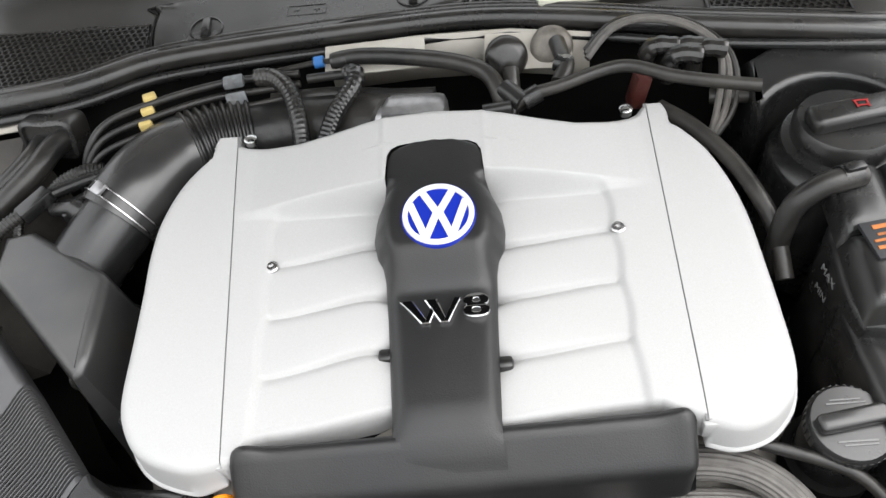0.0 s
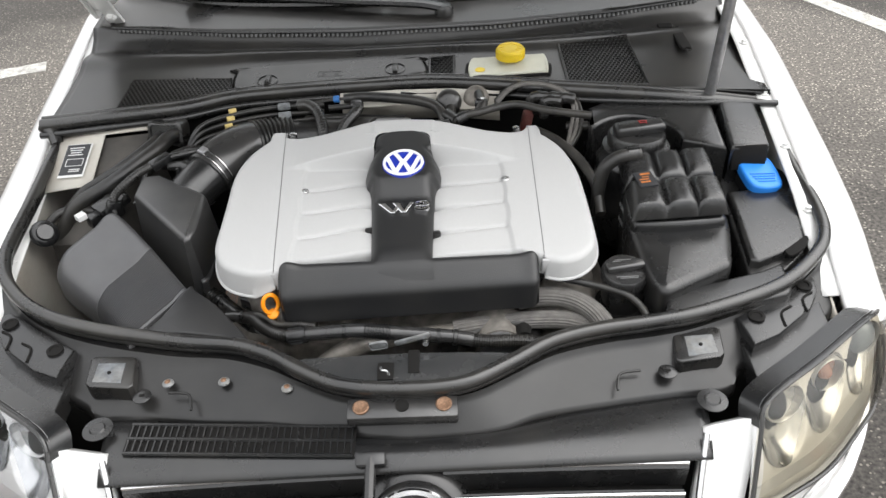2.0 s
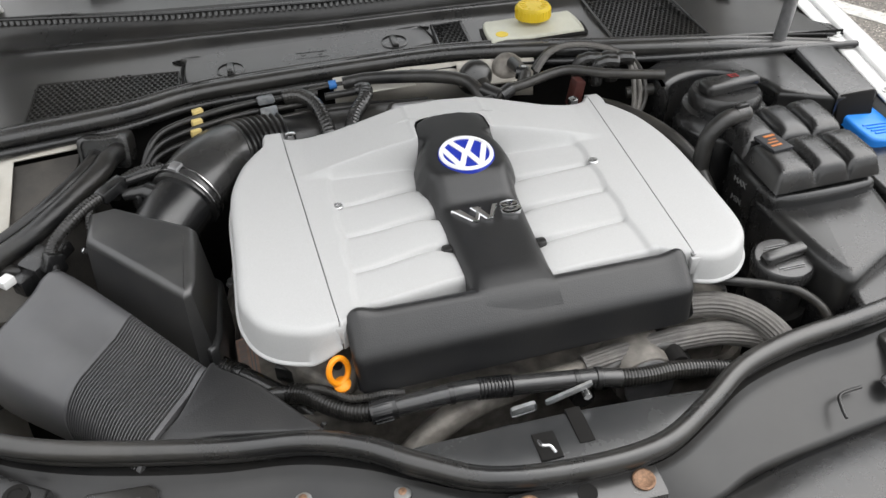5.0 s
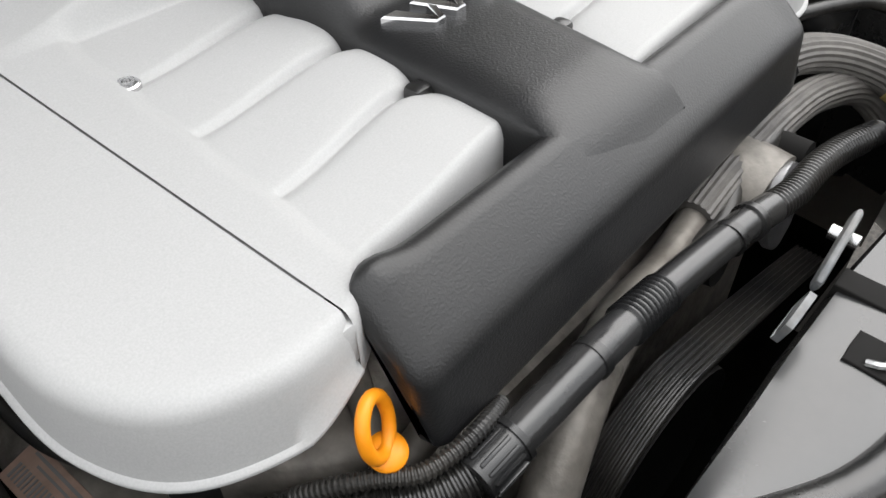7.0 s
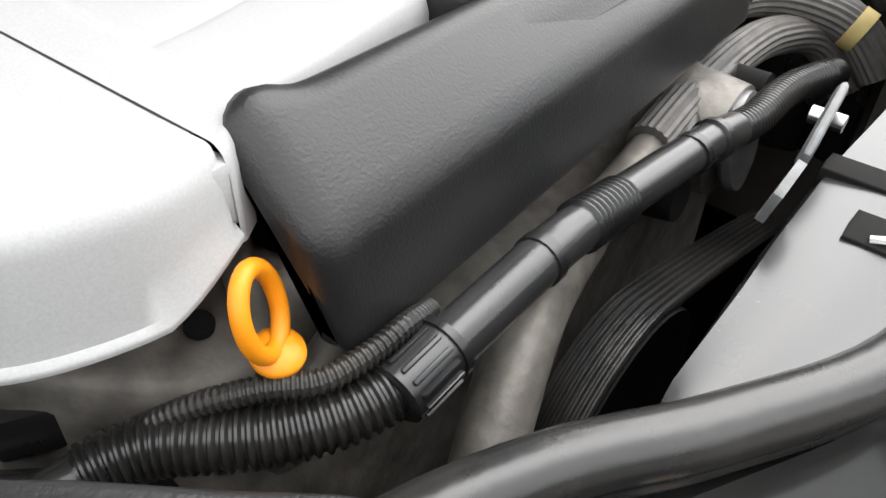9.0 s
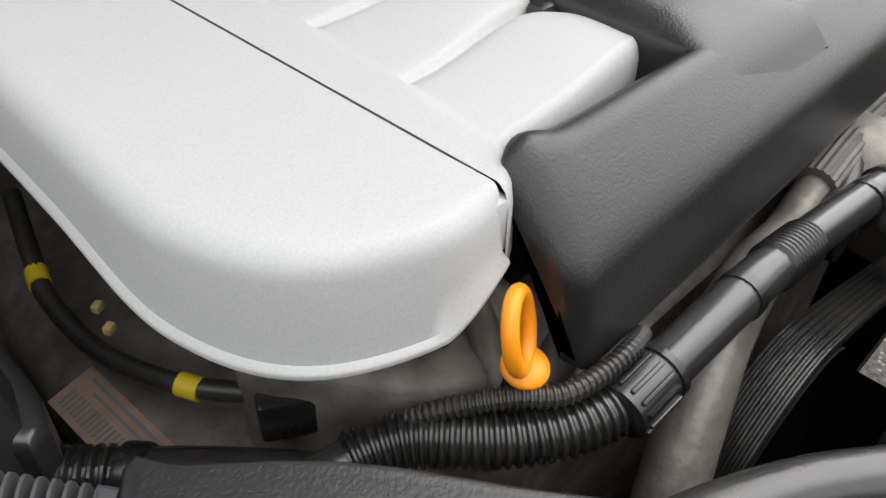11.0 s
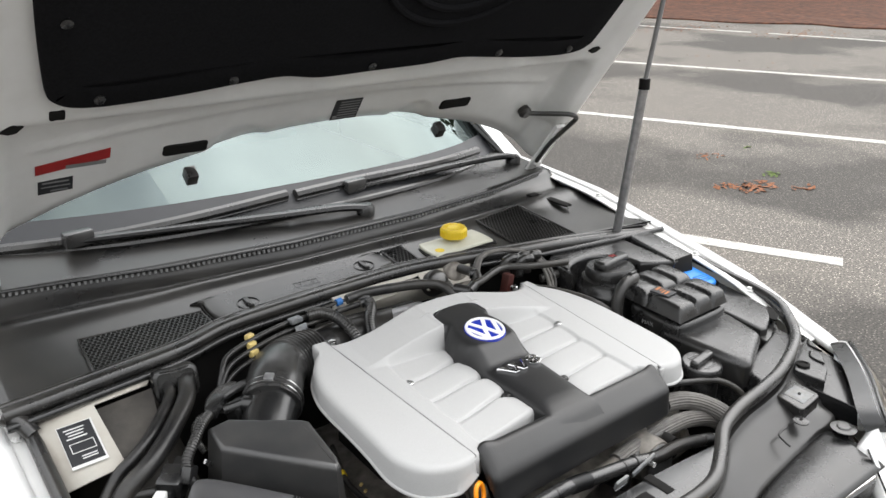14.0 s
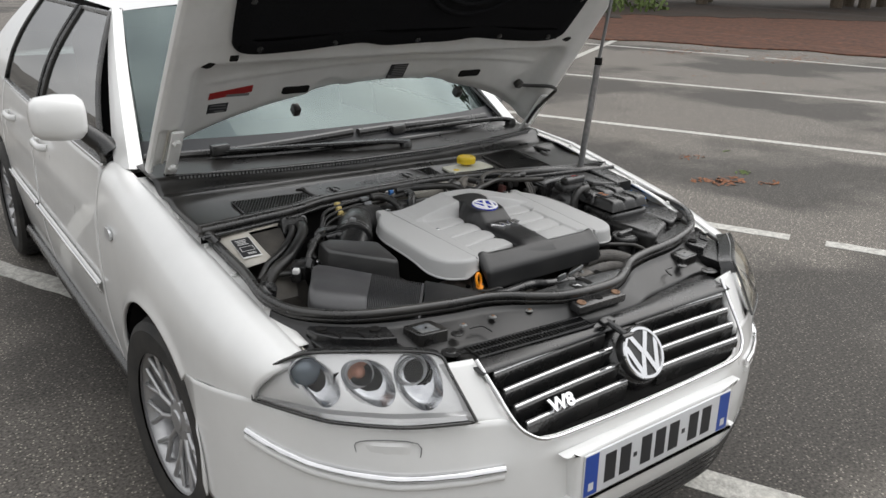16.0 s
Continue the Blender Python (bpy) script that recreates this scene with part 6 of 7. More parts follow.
SPINE = [(.43, .056), (.452, .053), (.48, .050), (.52, .0515), (.60, .0545), (.655, .0575), (.672, .0605), (.684, .0665), (.705, .0700), (.728, .0675), (.742, .0625), (.752, .0555), (.758, .0525), (.785, .0510), (.796, .0475), (.802, .040), (.806, .027)]
bm = bmesh.new()
rows = []
ys = np.concatenate([np.linspace(.456, .79, 104), np.linspace(.793, .806, 9)])
for y in ys:
    w = lerp(SPINE, y)
    row = []
    stem = .905 + .055 * (y - .5)
    top = .9400 + .10 * (y - .68)
    up = ease((y - .628) / .050)
    flush = ease((y - .742) / .020)
    for i in range(49):
        a = 2 * i / 48 - 1
        x = a * w
        bar_top = lerp([(.450, .8690), (.474, .8835), (.481, .8864), (.5, .889)], y) + .009 * ease((y - .430) / .045) - .0006 + .0018 * ease((y - .456) / .012)
        k = ease((y - .470) / .045)
        z = bar_top + (stem - bar_top) * k
        z -= .012 * abs(a) ** 7 * k * (1 - up)
        d = max(0, abs(a) - .60) / .40
        z += (top - stem - (.034 * (1 - flush) + .003 * flush) * d ** 2.6) * up
        row.append(V((x, y, z)))
    deep = .030 + .022 * up
    rows.append([V((row[0].x, y, row[0].z - .004 - deep * k)), V((row[0].x, y, row[0].z - .001 - .005 * k))] + row + [V((row[-1].x, y, row[-1].z - .001 - .005 * k)), V((row[-1].x, y, row[-1].z - .004 - deep * k))])
rows.append([V((p.x, p.y + .001, p.z - .02)) for p in rows[-1]])
loft(bm, rows, False, False)
part("spine", bm, COVER, cover, "matt black central spine with a raised badge seat", 55)
BM = Matrix.Translation((.0025, .7065, .9430)) @ rot(6, 0, 0)
emblem(BADGE_WHITE, BADGE_WHITE, BLUE, cover, BM, .0395, ("badge", "badge_ring", "badge_bar"), "round blue and white badge of plain bars")
LM = Matrix.Translation((-.0065, .6075, .9115)) @ rot(3.2, 0, 0) @ Matrix.Diagonal((.94, .92, 1, 1))
bm = bmesh.new()
for i, (p, q, wp, wq) in enumerate((((-.030, .0145), (-.0105, -.0145), .015, .0085), ((-.0085, -.0145), (.002, .0125), .0065, .0075), ((-.004, .0145), (.0095, -.0145), .014, .0085), ((.0115, -.0145), (.0245, .0145), .0065, .0085))):
    rings = [[LM @ V((c[0] + e * w / 2 * g, c[1] * g2, z)) for c, w, e in ((p, wp, -1), (p, wp, 1), (q, wq, 1), (q, wq, -1))] for z, g, g2 in ((-.002, 1, 1), (.0030 + .0002 * i, 1, 1), (.0042 + .0002 * i, .72, .95))]
    loft(bm, rings)
part("letter", bm, CHROME, cover, "chrome letter W", 15)
bm = text("8", .037, Matrix.Translation((.0345, .609, .9125)) @ rot(3.2, 0, 0) @ Matrix.Diagonal((1.42, .98, 1, 1)), .0028, .0006, .0007)
part("letter", bm, CHROME, cover, "chrome letter")
# front bar of the T: a top that falls forward, a tight rounded edge and a steep front
PROF = [(.4915, .866), (.4915, .878), (.4900, .8848), (.4860, .8868), (.4810, .8864), (.4740, .8835), (.4520, .8702), (.4478, .8674), (.4448, .8646), (.4426, .8610), (.4414, .8568), (.4408, .8520), (.4376, .8260), (.4362, .8200), (.4366, .8160), (.4400, .8150), (.446, .819), (.464, .845)]
PROF = ccw(PROF)
LUGS = ((-.186, .0070), (.214, .0055))
bm = bmesh.new()
rings = []
stops = [(-.2025, .0105), (-.2018, .0080), (-.2000, .0048), (-.1975, .0022), (-.1940, .0006), (-.1900, 0)]
stops += [(x, 0) for x in np.linspace(-.186, .208, 61)] + [(.0225 - x, d) for x, d in stops[::-1]]
for x, d in stops:
    ring = []
    for y, z in inset(PROF, d):
        g = x
        lift = (.009 - .025 * x) * ease((y - .430) / .045)
        for lx, lh in LUGS:
            lift += lh * math.exp(-((x - lx) / .0145) ** 2) * ease((y - .462 - .3 * abs(x - lx)) / .022)
        low = max(0, .874 - z)
        if abs(x) > .17:
            g -= math.copysign(.05 * low * ease((abs(x) - .17) / .03), x)
        ring.append(V((g, .03 * x + y, z + lift)))
    rings.append(ring)
loft(bm, rings)
bar = part("front_bar", bm, COVER, cover, "matt black front bar of the cover", 60)
bar.modifiers.new("even_normals", "WEIGHTED_NORMAL").keep_sharp = True
for s in (-1, 1):
    bm = bmesh.new()
    y = .476 if s < 0 else .489
    box(bm, (joint_x(s, y) + s * .004, y - .0015, plane_z(y, s * .21) - .0185), (.016, .012, .026), None, .003)
    part("corner_fillet", bm, SILVER, cover)
bm = bmesh.new()
slab(bm, [(-.100, .478), (-.040, .486), (-.040, .516), (-.058, .514), (-.092, .494)], .82, .862, .004)
part("support_lug", bm, ALLOY, engine)

# orange dipstick
dip = thing("oil_dipstick", (-.228, .440, .80), "bright orange plastic dipstick loop", "dipstick")
bm = bmesh.new()
RM = frame_of((-.2190, .4485, .8470), (.89, .45, .0), (-.10, .19, 1))
ringp = [RM @ V((.0124 * math.cos(a), .0168 * math.sin(a), 0)) for a in (6.2832 * k / 32 for k in range(32))]
tube(bm, ringp + ringp[:1], .0036, 12, 1)
part("loop", bm, ORANGE, dip, "orange pull loop", 60)
bm = bmesh.new()
lathe(bm, [(.0005, -.001), (.0100, 0), (.0104, .0015), (.0100, .003), (.0060, .0050), (.0005, .006)], aim((-.2172, .4452, .8270), (-.05, -.25, 1)), 28)
part("knob", bm, ORANGE, dip, "orange round knob", 60)
bm = bmesh.new()
cyl(bm, (-.2172, .4455, .828), (-.226, .446, .795), .006, .007)
part("stem", bm, DARK, dip, "dark dipstick stem")
bm = bmesh.new()
lathe(bm, [(.010, 0), (.010, .012), (.008, .015), (.0005, .015)], Matrix.Translation((-.226, .449, .790)), 20)
part("tube_collar", bm, DARK, dip)

# ---- front pipes and hoses ----
front = thing("front_wiring_pipe", (0, .41, .79), "black pipe and corrugated loom along the engine's front", "wiring pipe")
part("loom", corrugated(bmesh.new(), [(-.282, .479, .794), (-.270, .4745, .796), (-.257, .466, .798), (-.240, .447, .800), (-.224, .433, .801), (-.205, .4215, .803), (-.184, .4145, .806)], .0122, .0042, .14, 20), RUBBER, front, "thick corrugated black loom", 20)
bm = bmesh.new()
tube(bm, [(-.41, .52, .735), (-.37, .502, .760), (-.33, .489, .780), (-.300, .484, .790), (-.278, .478, .794)], .0100, 14, 5)
part("tail", bm, DUCT, front, "smooth black tail hose", 60)
CN = aim((-.192, .4135, .8055), (1, -.03, .14))
con = part("connector", lathe(bmesh.new(), [(.0125, 0), (.0138, .001), (.0138, .027), (.0128, .029), (.0005, .029)], CN, 32), BLACK, front, "ribbed black connector")
for k in range(14):
    bm = bmesh.new()
    a = 6.2832 * k / 14
    box(bm, CN @ V((.0140 * math.cos(a), .0140 * math.sin(a), .0145)), (.0022, .0024, .021), CN.to_3x3().to_4x4() @ Matrix.Rotation(a, 4, "Z"), .0006)
    part("rib", bm, BLACK, con)
part("flange", lathe(bmesh.new(), [(.0122, .027), (.0146, .0275), (.0146, .031), (.0122, .0315)], CN, 28), BLACK, con)
lower = thing("lower_loom", (-.36, .56, .74), "corrugated black hose beside the air duct", "hose")
part("corrugated_hose", corrugated(bmesh.new(), [(-.47, .665, .74), (-.45, .655, .752), (-.40, .612, .760), (-.365, .578, .763), (-.345, .560, .763)], .0145, .0052, .13, 18), RUBBER, lower, "", 20)
bm = bmesh.new()
tube(bm, [(-.346, .561, .763), (-.325, .540, .765), (-.30, .515, .764), (-.27, .488, .757), (-.245, .465, .74)], .0125, 16, 6)
part("smooth_hose", bm, DUCT, lower, "smooth black hose end", 60)
part("cuff", lathe(bmesh.new(), [(.0145, -.006), (.0152, -.004), (.0152, .004), (.0145, .006)], aim((-.340, .555, .7635), (.66, -.75, 0)), 24), BLACK, lower)
bm = bmesh.new()
P = [(-.170, .4125, .808), (-.10, .4105, .814), (-.07, .410, .8135), (-.015, .4105, .804), (.04, .408, .798), (.08, .405, .794), (.11, .402, .789)]
tube(bm, P, .0118, 16, 8)
part("pipe", bm, DUCT, front, "smooth black pipe", 60)
part("sleeve", corrugated(bmesh.new(), [(-.068, .410, .8133), (-.042, .4103, .8088), (-.024, .4105, .8053)], .0136, .0044, .15, 20), BLACK, front, "", 20)
for x in (.055, -.098):
    bm = bmesh.new()
    lathe(bm, [(.0128, -.003), (.0128, .003)], aim((x, lerp([(-.1, .4105), (.06, .4062)], x), lerp([(-.1, .814), (-.02, .8045), (.06, .796)], x)), (1, 0, 0)), 20)
    part("pipe_band", bm, BLACK, front)
part("end_band", lathe(bmesh.new(), [(.0118, -.004), (.0138, -.003), (.0138, .003), (.0118, .004)], aim((.082, .4048, .7935), (1, -.1, -.13)), 24), BLACK, front)
part("loom", corrugated(bmesh.new(), [(.108, .402, .789), (.14, .398, .787), (.18, .398, .786), (.22, .394, .782), (.27, .386, .772), (.30, .40, .74)], .0115, .004, .12, 16), RUBBER, front, "", 20)
part("conduit", corrugated(bmesh.new(), [(-.262, .478, .800), (-.245, .460, .813), (-.228, .443, .820), (-.212, .4285, .821), (-.19, .4235, .822), (-.172, .4235, .822), (-.150, .430, .81)], .0050, .0030, .18, 12), HOSE, front, "thin corrugated conduit", 20)

pipe = thing("coolant_pipe", (-.06, .40, .60), "thick grey-black coolant pipe with steel clamp", "coolant pipe")
bm = bmesh.new()
tube(bm, [(.10, .445, .77), (.03, .434, .776), (-.03, .427, .778), (-.08, .418, .772), (-.125, .404, .757), (-.165, .389, .725), (-.185, .378, .67)], .0165, 18, 8, lambda q, i: .0125 + .0045 * min(1, max(0, (i - 10) / 6)))
part("hose", bm, ALLOY, pipe, "dusty grey metal pipe", 60)
bm = bmesh.new()
lathe(bm, [(.0160, -.006), (.0160, .006)], aim((-.050, .4235, .7765), (1, .16, .06)), 24, False)
part("clamp", bm, METAL, pipe, "steel clamp")

belt_t = thing("drive_belt", (0, .39, .60), "ribbed black drive belt on its pulleys", "drive belt")
bm = bmesh.new()
path = [V((-.034 + .088 * math.cos(a), 0, .655 + .088 * math.sin(a))) for a in np.linspace(3.6, 1.30, 20)] + [V((.036, 0, .726)), V((.09, 0, .708)), V((.17, 0, .680)), V((.25, 0, .65))]
rings = []
for i, p in enumerate(path):
    d = (path[min(i + 1, len(path) - 1)] - path[max(i - 1, 0)]).normalized()
    nrm = V((-d.z, 0, d.x))
    if nrm.z < 0:
        nrm = -nrm
    prof = []
    for k in range(28):
        yk = .3755 + .0285 * k / 27
        prof.append(V((p.x, yk, p.z)) + nrm * (.0016 if k % 4 in (1, 2) else 0))
    prof += [V((p.x, .404, p.z)) - nrm * .004, V((p.x, .3755, p.z)) - nrm * .004]
    rings.append(prof)
loft(bm, rings)
part("belt", bm, HOSE, belt_t, "", 15)
bm = bmesh.new()
lathe(bm, [(.02, -.003), (.084, .0), (.086, .02), (.084, .03), (.06, .024), (.03, .018), (.0005, .018)], aim((-.034, .404, .655), (0, -1, 0)), 40)
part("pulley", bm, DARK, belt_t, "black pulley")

accessory = thing("engine_accessories", (.16, .43, .70), "dark pumps and brackets at the engine's front", "engine part")
bm = bmesh.new()
cyl(bm, (.155, .47, .755), (.155, .415, .755), .045, .04, 28)
part("pump_body", bm, ALLOY, accessory)
bm = bmesh.new()
lathe(bm, [(.03, 0), (.034, .004), (.034, .010), (.02, .014), (.0005, .014)], aim((.155, .414, .757), (.1, -1, .2)), 28)
part("pump_cap", bm, METAL, accessory, "bright metal cap")
for x, y, z, r in ((.10, .425, .765, .014), (.195, .42, .775, .016), (.07, .42, .75, .018), (.21, .43, .75, .02)):
    bm = bmesh.new()
    cyl(bm, (x, y + .03, z), (x, y - .01, z + .004), r, r * .8, 14)
    part("fitting", bm, DARK, accessory)
bm = bmesh.new()
tube(bm, [(.02, .43, .77), (.06, .425, .775), (.10, .428, .772), (.14, .44, .78), (.19, .44, .785), (.23, .45, .78)], .009, 10, 6)
part("lead", bm, HOSE, accessory)

ribbed = thing("ribbed_coolant_hose", (.26, .43, .74), "grey ribbed fabric-covered coolant hoses", "coolant hose")
def fluted(pts, r, n=40):
    p = even(pts, .006)
    bm = bmesh.new()
    side = None
    rings = []
    for i, q in enumerate(p):
        d = (p[min(i + 1, len(p) - 1)] - p[max(i - 1, 0)]).normalized()
        side = d.cross(V((0, 0, 1))).normalized() if side is None else (side - d * side.dot(d)).normalized()
        up = side.cross(d)
        rings.append([q + (side * math.cos(a) + up * math.sin(a)) * r * (1 if j % 2 else .93) for j, a in ((j, 6.2832 * j / n) for j in range(n))])
    return loft(bm, rings)


part("upper_hose", fluted([(.19, .475, .805), (.238, .478, .808), (.285, .465, .807), (.318, .435, .800), (.334, .395, .785), (.335, .36, .75)], .017), BRAID, ribbed, "grey ribbed hose", 15)
part("lower_hose", fluted([(.08, .442, .775), (.14, .446, .780), (.22, .447, .783), (.28, .440, .782), (.33, .418, .770), (.35, .38, .73)], .0155), BRAID, ribbed, "grey ribbed hose", 15)
bm = bmesh.new()
lathe(bm, [(.018, -.006), (.018, .006)], aim((.334, .392, .784), (.05, -1, -.4)), 24)
part("clamp", bm, CREAM, ribbed, "yellowish clamp")

lead = thing("battery_lead", (.32, .46, .80), "thin black lead curving past the filler cap", "lead")
bm = bmesh.new()
tube(bm, [(.225, .505, .835), (.255, .494, .836), (.30, .478, .834), (.345, .462, .83), (.375, .445, .825), (.395, .42, .81), (.40, .39, .78)], .0062, 10, 6)
part("cable", bm, HOSE, lead)

# ---- left side: air filter and ducts ----
filt = thing("air_filter_box", (-.45, .63, .62), "matt black air filter box with faceted lid", "air filter")
def lid_z(x, y):
    return .03 * (x + .44) + .12 * (y - .70)


TOP = [(-.505, .764), (-.470, .768), (-.374, .704), (-.366, .694), (-.369, .604), (-.374, .584), (-.384, .579), (-.419, .617), (-.506, .709)]
bm = bmesh.new()
slab(bm, TOP, .70, .903, .010, 6, lid_z, .016)
part("lid", bm, BOX, filt, "matt black lid with rounded edges", 40)
bm = bmesh.new()
slab(bm, [(x * 1.0 + (.014 if x > -.44 else -.014), y + (.014 if y > .68 else -.010)) for x, y in TOP], .62, .80, .006, 3)
part("lower_case", bm, BOX, filt, "", 40)
bm = bmesh.new()
lathe(bm, [(.004, -.01), (.004, .005), (.0005, .006)], aim((-.519, .742, .862), (-.6, -.2, .7)), 14)
part("lid_screw", bm, STEEL, filt, "bright steel lid screw")

intake = thing("intake_pipe", (-.37, .80, .80), "black ribbed intake pipe with steel clamp", "intake pipe")
bm = bmesh.new()
NECK = [(-.436, .722, .855), (-.407, .763, .873), (-.378, .803, .886)]
tube(bm, NECK, .044, 28, 6)
part("neck", bm, BLACK, intake, "", 60)
bm = bmesh.new()
tube(bm, [(-.386, .793, .883), (-.364, .826, .892), (-.346, .856, .893), (-.329, .880, .890), (-.313, .893, .886)], .050, 28, 8)
part("elbow", bm, DUCT, intake, "smooth rubber elbow", 60)
part("bellows", corrugated(bmesh.new(), [(-.316, .892, .886), (-.29, .907, .881), (-.262, .918, .876), (-.238, .925, .872)], .053, .0095, .10, 32), HOSE, intake, "ribbed rubber bellows", 25)
bm = bmesh.new()
tube(bm, [(-.240, .924, .872), (-.17, .935, .868), (-.10, .925, .872), (-.06, .905, .88)], .045, 24, 6)
part("pipe", bm, HOSE, intake, "", 60)
bm = bmesh.new()
CL = aim((-.378, .803, .887), (.60, .76, .20))
for h in (-.006, .006):
    lathe(bm, [(.0502, h - .0012), (.0520, h - .0008), (.0520, h + .0008), (.0502, h + .0012)], CL, 48, False)
clamp = part("clamp", bm, STEEL, intake, "bright steel wire clamp")
bm = bmesh.new()
box(bm, CL @ V((.0, .054, 0)), (.016, .006, .016), CL.to_3x3().to_4x4(), .002)
part("clamp_lug", bm, METAL, clamp)
bm = bmesh.new()
cyl(bm, (-.412, .788, .900), (-.432, .800, .904), .015, .013, 18)
cyl(bm, (-.432, .800, .904), (-.462, .806, .900), .010, .009, 14)
box(bm, (-.436, .808, .890), (.036, .028, .03), rot(0, 0, 30), .005)
part("air_sensor", bm, BLACK, intake, "black plug-in sensor")
bm = bars(bmesh.new(), frame_of((-.4085, .7605, .9170), (.80, -.57, .06), (.53, .79, .26)), [(0, .008 - .007 * k, .014 - .003 * (k % 2), .002) for k in range(3)])
part("cast_mark", bm, DUCT, intake)

duct = thing("front_air_duct", (-.50, .55, .70), "wide flat grey-black air duct with ribbed bellows", "air duct")


def flat_ring(c, ax, w, h, n=32, rise=0.0):
    ax = V((*ax, 0)).normalized()
    return [V(c) + ax * (w * math.copysign(abs(math.cos(a)) ** .42, math.cos(a))) + V((0, 0, h * math.copysign(abs(math.sin(a)) ** .5, math.sin(a)) + rise * math.cos(a))) for a in (6.2832 * k / n for k in range(n))]


DA, DB = V((-.489, .539)), V((-.406, .435))


def bellow(t, k=1.0, h=1.0):
    c = DA.lerp(DB, t)
    return flat_ring((c.x, c.y, .818 - .008 * t), V((.60, .80)).lerp(V((.62, .78)), t), .068 * k, .036 * h, 40, .026)


def inlet(t, k=1.0):
    """The smooth shell behind the bellows, swelling to its rounded end at t = 1."""
    c = DA.lerp(V((-.592, .640)), t)
    return flat_ring((c.x, c.y, .818 + .006 * t), V((.60, .80)).lerp(V((.56, .83)), t), (.068 + .010 * t) * k, (.036 + .006 * t) * k, 40, .026)


bm = bmesh.new()
loft(bm, [inlet(t, k) for t, k in ((0, .985), (.04, 1), (.25, 1.01), (.5, 1.02), (.75, 1.02), (.88, 1.0), (.95, .96), (.99, .90), (1.015, .80), (1.03, .6))])
part("inlet", bm, DUCT_GREY, duct, "smooth grey-black duct end", 50)
bm = bmesh.new()
N = 30 * 4
loft(bm, [bellow(i / (N - 1), 1 if i % 4 in (1, 2) else .93, 1 if i % 4 in (1, 2) else .74) for i in range(N)])
part("bellows", bm, DUCT_GREY, duct, "finely ribbed rubber bellows", 15)
for t in (-.01, 1.01):
    bm = bmesh.new()
    loft(bm, [bellow(t + d, 1.0, 1.0) for d in (-.022, -.015, .015, .022)])
    part("collar", bm, DUCT_GREY, duct)
# outlet of the same duct in plain black, without the painted sheen
bm = bmesh.new()
slab(bm, [(p.x - .008, p.y + .020) for p in curve([(-.352, .466), (-.338, .456), (-.301, .428), (-.262, .385), (-.236, .356), (-.25, .355), (-.30, .366), (-.37, .378), (-.425, .386), (-.39, .412)], 3, True)], .735, .862, .004, 4, lambda x, y: .28 * min(0, (x + .359) * .6 + (y - .481) * .8) - .16 * max(0, x + .353), .004)
part("outlet", bm, COVER, duct, "smooth grey-black duct end", 50)

hoses = thing("heater_hoses", (-.56, .85, .75), "two black hoses from a rubber bulkhead grommet", "hoses")
bm = bmesh.new()
gm = aim((-.497, .925, .905), (-.1, -1, .35))
loft(bm, [[gm @ V((p[0] * k, p[1] * k, z)) for p in oval(.036, .024, 5)] for k, z in ((1.05, -.03), (1.05, .0), (1.0, .006), (.85, .008), (.82, .004))])
part("grommet", bm, RUBBER, hoses, "oval rubber grommet", 50)
bm = bmesh.new()
tube(bm, [(-.512, .93, .903), (-.514, .903, .906), (-.532, .872, .901), (-.5512, .849, .895), (-.5756, .8216, .888), (-.6106, .800, .875), (-.640, .788, .862), (-.672, .765, .835)], .0095, 14, 6)
part("thin_hose", bm, HOSE, hoses)
bm = bmesh.new()
tube(bm, [(-.476, .93, .905), (-.488, .898, .909), (-.4985, .870, .907), (-.5289, .8293, .898), (-.5838, .7758, .880), (-.6362, .7509, .860), (-.665, .735, .83), (-.69, .715, .79)], .0145, 14, 6)
part("thick_hose", bm, HOSE, hoses)

loom = thing("wiring_loom", (-.53, .75, .78), "corrugated black wiring loom with plugs", "wiring loom")
part("loom", corrugated(bmesh.new(), [(-.395, .862, .895), (-.410, .851, .905), (-.459, .8226, .911), (-.4784, .800, .913), (-.5066, .7755, .911), (-.5351, .7452, .900), (-.552, .7296, .886), (-.5548, .7166, .870), (-.551, .7048, .850), (-.540, .690, .820)], .0085, .0046, .14, 14), RUBBER, loom, "", 20)
part("loom", corrugated(bmesh.new(), [(-.415, .868, .898), (-.440, .862, .902), (-.462, .850, .900), (-.474, .836, .896), (-.478, .815, .895)], .009, .0046, .14, 14), RUBBER, loom, "", 20)
part("loom", corrugated(bmesh.new(), [(-.482, .805, .903), (-.500, .812, .895), (-.512, .805, .885), (-.515, .786, .872), (-.510, .770, .860)], .006, .004, .14, 12), RUBBER, loom, "", 20)
bm = bmesh.new()
box(bm, (-.476, .803, .914), (.044, .019, .018), rot(0, -6, 48), .003)
part("clip", bm, BLACK, loom)
bm = bmesh.new()
box(bm, (-.555, .716, .872), (.024, .016, .026), rot(0, 30, 40), .003)
part("clip", bm, BLACK, loom)
bm = bmesh.new()
box(bm, (-.574, .734, .855), (.038, .044, .040), rot(10, 0, -40), .006)
part("plug", bm, BLACK, loom, "black plug")
bm = bmesh.new()
box(bm, (-.553, .756, .862), (.024, .026, .020), rot(10, 0, -40), .004)
part("plug_socket", bm, BLACK, loom)
bm = bmesh.new()
box(bm, (-.594, .714, .848), (.024, .030, .026), rot(0, 0, -40), .004)
part("plug_socket", bm, BLACK, loom)
bm = bmesh.new()
box(bm, (-.607, .690, .872), (.016, .018, .012), rot(0, 0, -40), .002)
